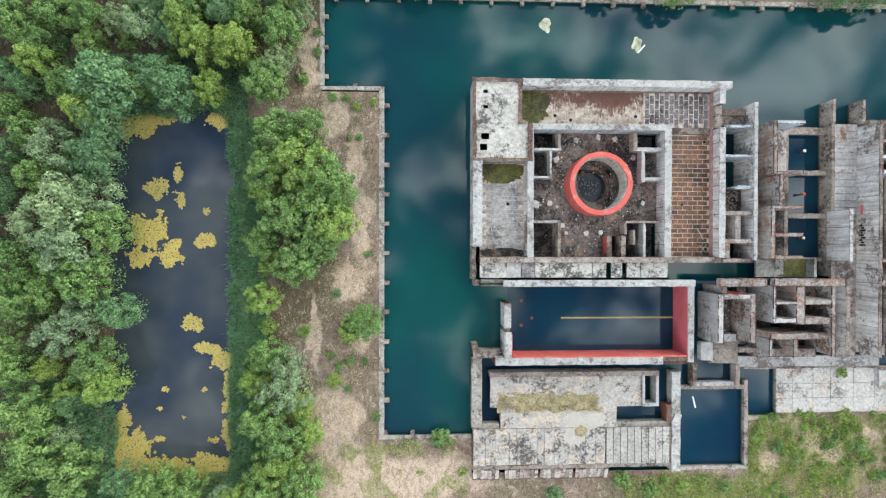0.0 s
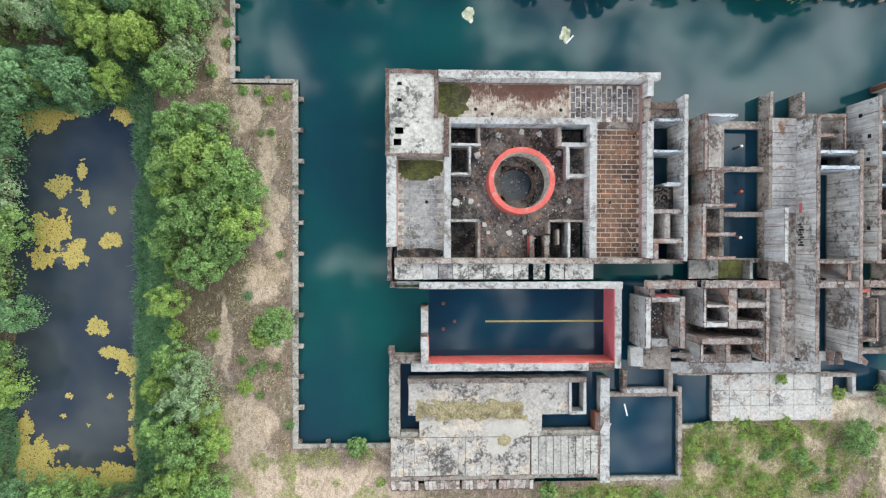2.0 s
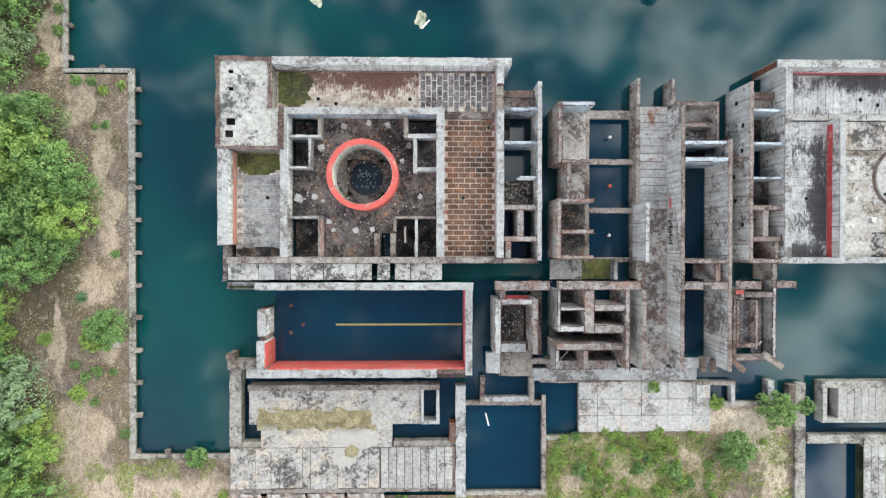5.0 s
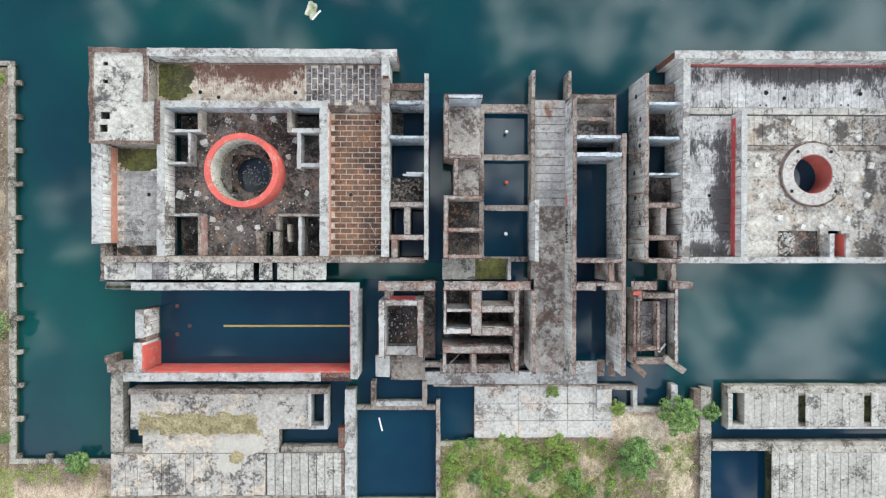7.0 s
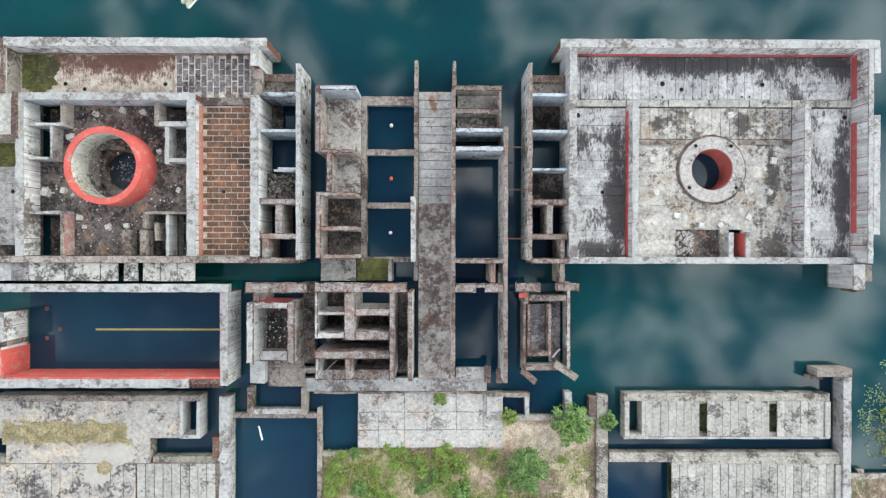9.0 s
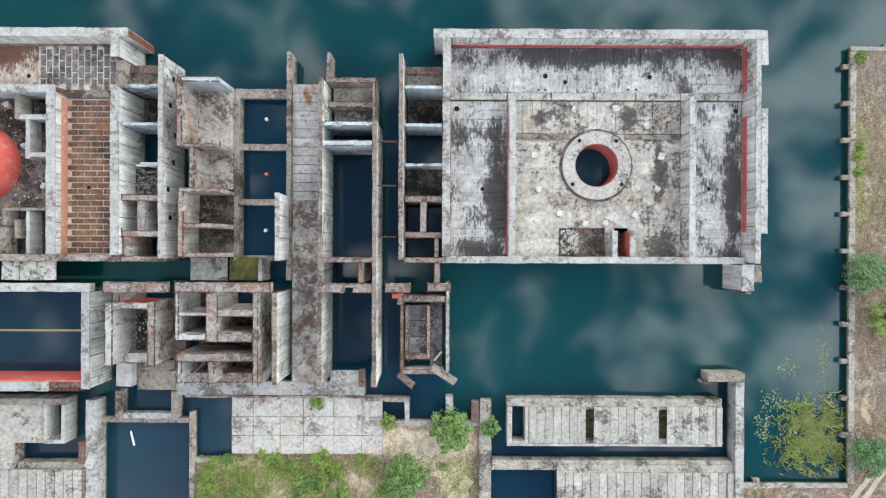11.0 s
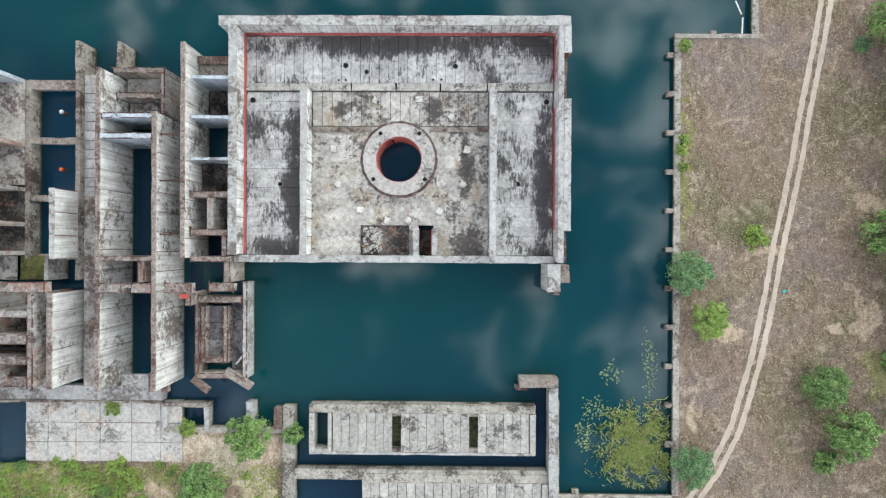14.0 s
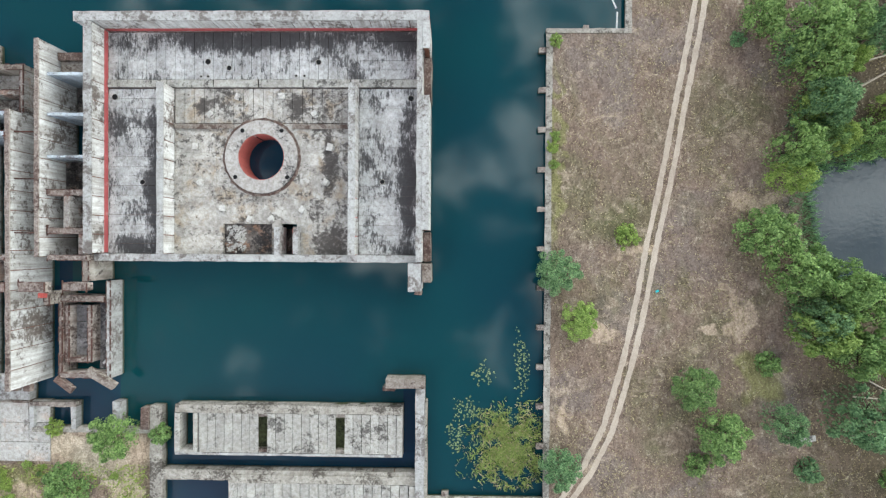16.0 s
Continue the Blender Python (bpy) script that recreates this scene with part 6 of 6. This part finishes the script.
WOOD_2 = [
    (-63.9, -49.3, 3.6, 3), (-57.6, -51.1, 5.1, 0), (-51.3, -51.2, 4.3, 0), (-74.8, -32.1, 2.9, 2), (-86.0, 24.6, 3.9, 0), (-86.2, 16.2, 3.6, 3),
    (-86.6, 7.2, 3.9, 3), (-86.4, -21.0, 3.6, 0), (-86.2, 45.1, 4.2, 3), (-75.9, 44.8, 4.2, 0), (-43.3, 44.9, 4.1, 3), (-49.1, 45.6, 3.6, 0),
    (-58.0, 46.2, 3.6, 3),
]
GROVE_0 = [
    (-33.1, 20.5, 4.8, 0), (-27.0, 21.4, 4.3, 0), (-34.1, 13.0, 5.3, 0), (-28.5, 14.2, 5.8, 2), (-23.8, 11.7, 5.3, 0), (-20.5, 8.1, 4.1, 0),
    (-26.8, 6.0, 5.8, 0), (-21.8, 2.3, 4.8, 2), (-31.7, 3.4, 5.1, 0), (-25.2, -2.3, 4.8, 0), (-29.7, -5.7, 4.8, 0), (-35.9, -1.7, 3.6, 0),
    (-35.2, 8.1, 3.1, 2), (-35.9, -6.6, 2.6, 2), (-35.7, -13.3, 3.4, 2), (-36.1, -19.2, 2.2, 2), (-37.9, -29.7, 3.1, 2), (-31.0, -31.4, 5.1, 1),
    (-34.5, -24.2, 3.6, 0), (-35.7, -37.5, 4.3, 0), (-31.7, -40.8, 5.1, 0), (-28.7, -35.4, 3.1, 2), (-27.1, -40.3, 3.1, 2), (-33.1, -46.5, 4.8, 2),
]
GROVE_1 = [
    (-35.6, -51.3, 4.8, 0), (-27.6, -49.5, 4.3, 0), (-31.7, -26.0, 3.6, 1), (-38.9, -26.2, 2.4, 0),
]
SHRUB_W_0 = [
    (-15.6, -17.9, 4.3, 0), (-18.8, -20.3, 3.1, 2), (-22.4, -30.7, 2.0, 2), (-0.1, -43.3, 2.6, 0), (-29.0, 32.8, 1.7, 0), (-25.8, 42.4, 1.2, 0),
    (-25.8, 38.3, 1.2, 0), (-22.7, 28.9, 1.3, 0), (-19.8, 28.8, 1.0, 0), (-17.6, 27.0, 1.1, 2), (-17.1, 20.6, 1.1, 0), (-19.2, 20.2, 0.8, 0),
    (-14.1, 28.1, 1.1, 2), (-28.7, -20.5, 1.7, 2), (-21.1, -27.5, 1.3, 0), (-18.8, -26.6, 1.2, 0), (-23.0, -25.4, 1.0, 0), (-19.4, -32.6, 1.0, 0),
    (-21.7, -12.4, 1.2, 3), (-15.3, -4.1, 1.0, 0), (-13.5, -38.6, 1.1, 0), (-15.9, -26.7, 1.0, 0),
]
SHRUB_S_0 = [
    (111.3, -33.8, 4.1, 0), (117.9, -33.8, 2.0, 0), (103.6, -42.0, 4.3, 0), (100.6, -33.2, 1.7, 2), (88.3, -29.7, 1.6, 2), (92.0, -46.4, 2.2, 0),
    (70.4, -44.7, 1.2, 2), (74.0, -45.9, 1.8, 0), (68.9, -46.7, 1.2, 2), (73.9, -42.8, 0.8, 2), (76.9, -43.2, 1.0, 2), (79.5, -44.8, 0.9, 2),
    (81.5, -39.1, 1.1, 2), (88.0, -39.6, 1.3, 2), (89.6, -38.6, 1.1, 2), (84.5, -46.6, 1.0, 0), (87.6, -45.3, 1.0, 2), (110.2, -41.0, 0.9, 2),
    (39.1, -52.6, 2.2, 0), (24.5, -55.6, 2.0, 3), (45.7, -55.0, 2.2, 0), (52.5, -54.5, 1.8, 2), (5.0, -50.5, 1.2, 2), (57.5, -53.5, 1.4, 2), (62.0, -54.5, 1.7, 0), (49.0, -53.0, 1.1, 2),
    (95.7, -39.2, 0.9, 2), (69.7, -42.2, 1.2, 2), (78.9, -38.7, 0.9, 2),
]
FIELD_0 = [
    (181.4, -7.3, 3.8, 3), (185.0, -14.9, 3.2, 2), (192.5, -1.2, 2.3, 2), (202.9, -25.3, 4.0, 0), (207.0, -32.5, 4.5, 0), (203.8, -37.8, 2.4, 0),
    (216.2, -30.1, 3.2, 3), (221.4, -38.3, 2.5, 3), (182.1, -38.1, 3.6, 3), (209.6, 29.7, 1.5, 3), (213.3, -0.9, 5.1, 0), (216.5, 7.8, 3.3, 2),
    (216.6, 11.8, 3.8, 0), (217.5, -6.6, 4.7, 0), (222.9, -9.1, 4.2, 0), (227.6, -12.0, 4.7, 0), (220.0, -14.0, 3.6, 3), (226.6, -18.9, 4.2, 0),
    (227.2, -28.9, 5.3, 3), (217.7, 29.6, 5.0, 0), (212.5, 32.7, 3.8, 0), (223.3, 30.8, 4.1, 0), (228.4, 29.4, 3.5, 3), (217.2, 26.8, 2.8, 3),
]
FIELD_1 = [
    (225.2, 25.4, 2.7, 2), (220.1, 18.6, 2.9, 2), (223.6, 14.1, 2.7, 2), (228.4, 13.2, 3.3, 0), (221.5, 14.1, 2.7, 0), (230.9, -20.5, 2.7, 2),
    (181.1, 29.6, 1.3, 2), (180.8, 12.6, 1.2, 2), (181.3, 14.4, 1.0, 2), (180.9, 9.9, 1.0, 2),
]

NORTH = [(-5.0, 52.5, 3.5, 3), (4.0, 53.0, 3.2, 0), (36.0, 53.0, 3.6, 3), (50.0, 52.6, 5.0, 0), (54.5, 54.0, 4.0, 3), (84.0, 53.0, 4.5, 3), (91.0, 52.6, 5.0, 3), (97.0, 53.4, 4.0, 0), (20.0, 54.5, 3.5, 0), (68.0, 54.5, 3.8, 3), (112.0, 55.0, 4.0, 0), (130.0, 55.0, 4.5, 3), (150.0, 55.0, 4.0, 0), (170.0, 55.0, 4.5, 0)]
for group in (WOOD_0, WOOD_1, WOOD_2, GROVE_0, GROVE_1, NORTH):
    for x, y, r, k in group:
        tree(x, y, r, k)
for group in (FIELD_0, FIELD_1):
    for x, y, r, k in group:
        tree(x, y, r, k, False, 0.0, x < 216)
for group in (SHRUB_W_0, SHRUB_S_0):
    for x, y, r, k in group:
        tree(x, y, r, k, r < 3.5, 0.0, True)
# low weeds in clumps behind the pavement
for i in range(120):
    x, y = rng.uniform(67.8, 101.0), rng.uniform(-58.0, -39.6)
    if noise.noise((x * 0.2, y * 0.2, 2.0)) > -0.05:
        tree(x, y, rng.uniform(0.5, 1.35), rng.choice((2, 2, 2, 0)), True)
# undergrowth between the trees of the wood, and the wood's far side
for i in range(150):
    x, y = rng.uniform(-125, -69), rng.uniform(-75, 75)
    if i % 3 == 0:
        x, y = rng.uniform(-68, -28), rng.choice((rng.uniform(27, 74), rng.uniform(-76, -53)))
    if -92 < x < -69 and -56 < y < 48 and i % 3:
        if noise.noise((x * 0.1, y * 0.1, 4.0)) < 0.0:
            continue
        tree(x, y, rng.uniform(1.0, 1.9), rng.choice((0, 3, 3, 2)))
    elif x < -92 or abs(y) > 50:
        tree(x, y, rng.uniform(3.2, 5.0), rng.choice((0, 0, 1, 2, 3)))
    else:
        tree(x, y, rng.uniform(1.0, 1.8), rng.choice((0, 3)))
for i in range(30):
    x, y = (rng.uniform(-90, -68), rng.uniform(-54, 46)) if i < 12 else (rng.uniform(-66, -28), rng.uniform(28, 47))
    if on_land(x, y):
        tree(x, y, rng.uniform(1.8, 3.4), rng.choice((0, 0, 3, 1, 2)))
for i in range(34):
    tree(rng.uniform(213, 262), rng.choice((rng.uniform(14, 62), rng.uniform(-14, -62))), rng.uniform(2.2, 4.4), rng.choice((0, 0, 2, 3)))


def blades(name, n, where, height, lean, width, material, label, category, seed, per=1):
    """Many upright narrow leaves in one object."""
    rs = np.random.RandomState(seed)
    pts = []
    tries = 0
    while len(pts) < n and tries < n * 30:
        tries += 1
        q = where(rs)
        if q is not None:
            pts.append(q)
    base = np.array(pts)
    n = len(base)
    ang = rs.uniform(0, 6.283, n)
    side = np.stack([np.cos(ang), np.sin(ang), np.zeros(n)], 1) * (width * rs.uniform(0.6, 1.4, n))[:, None]
    bend = rs.normal(size=(n, 3)) * lean
    bend[:, 2] = height * rs.uniform(0.6, 1.25, n)
    a, b = base - side / 2, base + side / 2
    mid = base + bend * np.array([0.35, 0.35, 0.6])
    tip = base + bend
    verts = np.stack([a, b, mid + side * 0.5, mid - side * 0.5, tip], 1).reshape(-1, 3)
    k = np.arange(n)[:, None] * 5
    tris = np.concatenate([k + [0, 1, 2], k + [0, 2, 3], k + [3, 2, 4]], 1).reshape(-1, 3)
    return tagged(link_mesh(name, mesh_of(name, verts, tris), material), label, category, kind="stuff")


def reed_spot(rs):
    k = rs.uniform()
    if k < 0.52:
        x, y = rs.uniform(-44.5, -36.5), rs.uniform(-58, 24)
    elif k < 0.72:
        x, y = rs.uniform(-84, -67), rs.uniform(-56, -30)
    elif k < 0.9:
        x, y = rs.uniform(-70, -40), rs.uniform(24, 37)
    else:
        x, y = rs.uniform(-70, -42), rs.uniform(-58, -50)
    if pond_depth(x, y) > 0.9 + 0.8 * rs.uniform():
        return None
    return (x, y, -0.9 if pond_depth(x, y) > -1.5 else -0.1)


blades("reeds", 60000, reed_spot, 1.3, 0.6, 0.11, M_REED, "dense blue-green reeds round the pond", "reeds", 5)


def shore_reed(rs):
    x, y = rs.uniform(213, 262), rs.uniform(-14, 17)
    d = pond_depth(x, y)
    return (x, y, -0.9) if -4 < d < 0.8 else None


blades("reeds", 9000, shore_reed, 1.5, 0.6, 0.12, M_REED, "green reeds edging the small pond", "reeds", 6)


def field_spot(rs):
    x, y = rs.uniform(181.5, 236), rs.uniform(-58, 52)
    if not on_land(x, y) or noise.noise((x * 0.16, y * 0.16, 9.0)) + rs.uniform(-0.5, 0.5) < 0.0:
        return None
    for (ax, ay), (bx, by) in zip(TRACK, TRACK[1:]):
        if min(ay, by) - 1 <= y <= max(ay, by) + 1:
            tx = ax + (bx - ax) * ((y - ay) / (by - ay) if by != ay else 0)
            if 0.35 < abs(x - tx) < 1.6:
                return None
    return (x, y, -0.05)


blades("dry_grass", 26000, field_spot, 0.26, 0.22, 0.11, M_TUFT, "sparse dry bleached grass of the field", "grass", 7)


def south_spot(rs):
    x, y = rs.uniform(40.0, 116), rs.uniform(-62, -39.2)
    if x < 67.5 and y > -52.0:
        return None
    if noise.noise((x * 0.2, y * 0.2, 2.0)) + rs.uniform(-0.75, 0.75) < (0.16 if x < 92 else 0.55):
        return None
    return (x, y, -0.05)


blades("weeds", 16000, south_spot, 0.45, 0.32, 0.15, M_WEED, "lush green weeds behind the pavement", "weeds", 8)
blades("dry_grass", 9000, lambda rs: (rs.uniform(67.8, 103), rs.uniform(-62, -39.4), -0.05), 0.3, 0.25, 0.11, M_TUFT, "dry straw grass among the weeds", "grass", 14)


def west_spot(rs):
    x, y = rs.uniform(-34, -13.5), rs.uniform(-58, 48)
    if not on_land(x, y) or noise.noise((x * 0.2, y * 0.2, 6.0)) + rs.uniform(-0.5, 0.4) < 0.12:
        return None
    return (x, y, -0.05)


blades("grass", 9000, west_spot, 0.3, 0.25, 0.11, M_TUFT, "thin dry grass between quay and trees", "grass", 9)
blades("grass", 5000, lambda rs: (lambda x, y: (x, y, -0.05) if noise.noise((x * 0.25, y * 0.25, 1.0)) > 0.12 else None)(rs.uniform(-34, 6), rs.uniform(-60, -43.6)), 0.3, 0.25, 0.11, M_WEED, "low green grass on the sandy bank", "grass", 10)
blades("undergrowth", 17000, lambda rs: (lambda x, y: (x, y, -0.05) if on_land(x, y) and noise.noise((x * 0.11, y * 0.11, 4.0)) > 0.02 else None)(rs.uniform(-100, -66), rs.uniform(-58, 50)), 0.6, 0.45, 0.22, M_LEAF[3], "dark green undergrowth on the wood's floor", "undergrowth", 11)
blades("hay", 3500, lambda rs: (rs.uniform(12.3, 33.8), -35.6 + rs.normal() * 0.9, 2.2), 0.3, 0.2, 0.08, M_TUFT, "dry grass on the low roof", "grass", 12)


def algae(name, blobs, seed, z=-0.76, cell=0.24, holes=0.24, material=None, label="mustard-yellow floating algae mat on the pond", pond=True, keep=1.0):
    """A floating mat of algae with a frayed outline: flakes wherever the noise is high enough."""
    rs = np.random.RandomState(seed)
    P = []
    for cx, cy, rx, ry in blobs:
        x = cx - rx * 1.5
        while x < cx + rx * 1.5:
            y = cy - ry * 1.5
            while y < cy + ry * 1.5:
                e = 1.0 - math.hypot((x - cx) / rx, (y - cy) / ry)
                if e + 0.55 * noise.noise((x * 0.42, y * 0.42, seed)) + 0.35 * noise.noise((x * 1.3, y * 1.3, seed + 2.0)) > holes and (not pond or pond_depth(x, y) > -2.6) and (keep >= 1 or rs.uniform() < keep * min(1.0, 0.35 + e)):
                    P.append((x + rs.uniform(-0.15, 0.15), y + rs.uniform(-0.15, 0.15), z + rs.uniform(0, 0.015)))
                y += cell
            x += cell
    P = np.array(P)
    N = np.tile([0.0, 0.0, 1.0], (len(P), 1)) + rs.normal(size=(len(P), 3)) * 0.02
    verts, tris = leaf_cloud(P, N, cell * 1.9, rs, 1.15)
    tagged(link_mesh(name, mesh_of(name, verts, tris), material or M_ALGAE), label, "algae", "algae mats", kind="stuff")


algae("algae_mat", [(-63.5, 22.4, 5, 3.4), (-58.9, 24.0, 4, 2), (-46.5, 24.0, 4, 2.2), (-41.8, 20.5, 2, 5)], 21)
algae("algae_mat", [(-59.5, 9.5, 3.2, 2.8), (-55.2, 12.6, 1.2, 2.6), (-54.2, 7.5, 1.2, 2.4), (-49.1, 4.8, 0.9, 1.2)], 22)
algae("algae_mat", [(-61.0, 1.0, 5.0, 4.2), (-56.7, -4.0, 3.6, 3.6), (-63.0, -5.0, 3.4, 2.6), (-49.1, -1.4, 2.4, 2.4)], 23)
algae("algae_mat", [(-52.0, -18.6, 2.8, 2.2), (-49.0, -24.0, 3.2, 1.8), (-46.0, -26.6, 2.8, 2.4)], 24)
algae("algae_mat", [(-44.4, -33.5, 1.8, 6.0), (-44.4, -42.0, 1.8, 5.0)], 25)
algae("algae_mat", [(-64.5, -46.5, 4.6, 5.6), (-57.0, -50.2, 9.0, 3.4), (-48.0, -49.8, 7.0, 3.4), (-66.5, -40.0, 1.8, 4.4)], 26, holes=0.10)
algae("algae_mat", [(-57.9, -32.6, 0.8, 0.7), (-49.7, -32.7, 0.5, 0.7), (-58.8, -36.5, 0.5, 0.4), (-54.0, -38.5, 0.4, 0.4), (-59.5, -43.0, 1.6, 0.6), (-48.0, -43.4, 1.6, 0.8)], 27)



def shallow_spot(rs):
    """Plants thick in the shallow south-east corner, thinning outwards."""
    x, y = rs.normal(174.6, 3.0), rs.normal(-36.0, 3.0)
    if not 165.5 < x < 179.4 or not -42.8 < y < -28.0 or noise.noise((x * 0.5, y * 0.5, 3.0)) + rs.uniform(-0.4, 0.4) < 0.05:
        return None
    return (x, y, ZW - 0.05)


blades("dry_reeds", 1600, shallow_spot, 0.5, 0.45, 0.14, M_TUFT, "dry straw-coloured stalks in the shallow corner", "reeds", 34)
blades("water_plants", 4600, shallow_spot, 0.55, 0.4, 0.16, M_SHOAL, "yellow-green plants crowding the shallow corner", "water plants", 31)
algae("water_plants", [(176.3, -22.5, 1.5, 6.5), (172.6, -31.0, 5.0, 2.2), (173.5, -36.5, 5.6, 4.6)], 33, ZW + 0.05, 0.15, 0.15, M_FLOAT, "thin floating weed near the quay", False, 0.17)
algae("water_plants", [(170.3, -24.0, 2.6, 2.6), (167.0, -29.5, 3.0, 2.6), (165.5, -34.2, 2.2, 4.0)], 32, ZW + 0.05, 0.16, 0.30, M_FLOAT, "scattered scraps of floating weed", False, 0.14)

# ---- logs, pipe and poles in the field ----
bm = bmesh.new()
ring_mesh(bm, 0, 0, 0.5, 0.68, 0, 2.4, 28)
o = part("concrete_pipe", bm, M_BLOCK)
o.matrix_world = pose(221.2, 23.4, 0.75, 0, 72, 20)
tagged(o, "short pale concrete pipe lying by the bushes", "pipe")


def pole_between(ax, ay, bx, by, r, name="log", label="grey fallen pole on the ground"):
    d = Vector((bx - ax, by - ay, 0))
    bm = bmesh.new()
    bmesh.ops.create_cone(bm, cap_ends=True, segments=10, radius1=r, radius2=r * 0.7, depth=d.length)
    o = part(name, bm, M_WOODPALE)
    o.matrix_world = Matrix.Translation(((ax + bx) / 2, (ay + by) / 2, r * 0.8)) @ d.to_track_quat("Z", "Y").to_matrix().to_4x4()
    tagged(o, label, "log", "fallen poles")


pole_between(217.8, -16.7, 223.1, -19.1, 0.12)
pole_between(228.4, -22.8, 234.5, -26.0, 0.16)
pole_between(228.5, -26.7, 236.0, -27.2, 0.14)
pole_between(227.0, 25.5, 235.0, 27.9, 0.16)
pole_between(227.9, 21.7, 236.0, 26.2, 0.18)
for ax, ay, bx, by in ((190.0, 37.4, 191.0, 35.2), (191.2, 34.6, 191.1, 31.9)):
    d = Vector((bx - ax, by - ay, 0))
    bm = bmesh.new()
    bmesh.ops.create_cone(bm, cap_ends=True, segments=10, radius1=0.13, radius2=0.13, depth=d.length)
    o = part("floating_boom", bm, M_WHITE)
    o.matrix_world = Matrix.Translation(((ax + bx) / 2, (ay + by) / 2, ZW + 0.06)) @ d.to_track_quat("Z", "Y").to_matrix().to_4x4()
    tagged(o, "white plastic boom floating along the quay", "boom", "floating booms")
plank(50.7, -39.4, 2.0, 2.6, 1.5, 68, M_PALEBLOCK, "loose_panel", "pale ribbed panel lying on the basin wall", "panel")
plank(221.5, -33.5, 0.1, 2.6, 0.9, 8, M_BLOCK, "slab_fragment", "pale fragment of concrete in the grass", "concrete slab")
plank(-12.9 - 3.2, -21.0, 0.15, 2.6, 2.2, 12, M_PAVE, "slab_fragment", "pale broken slab beside a bush", "concrete slab")
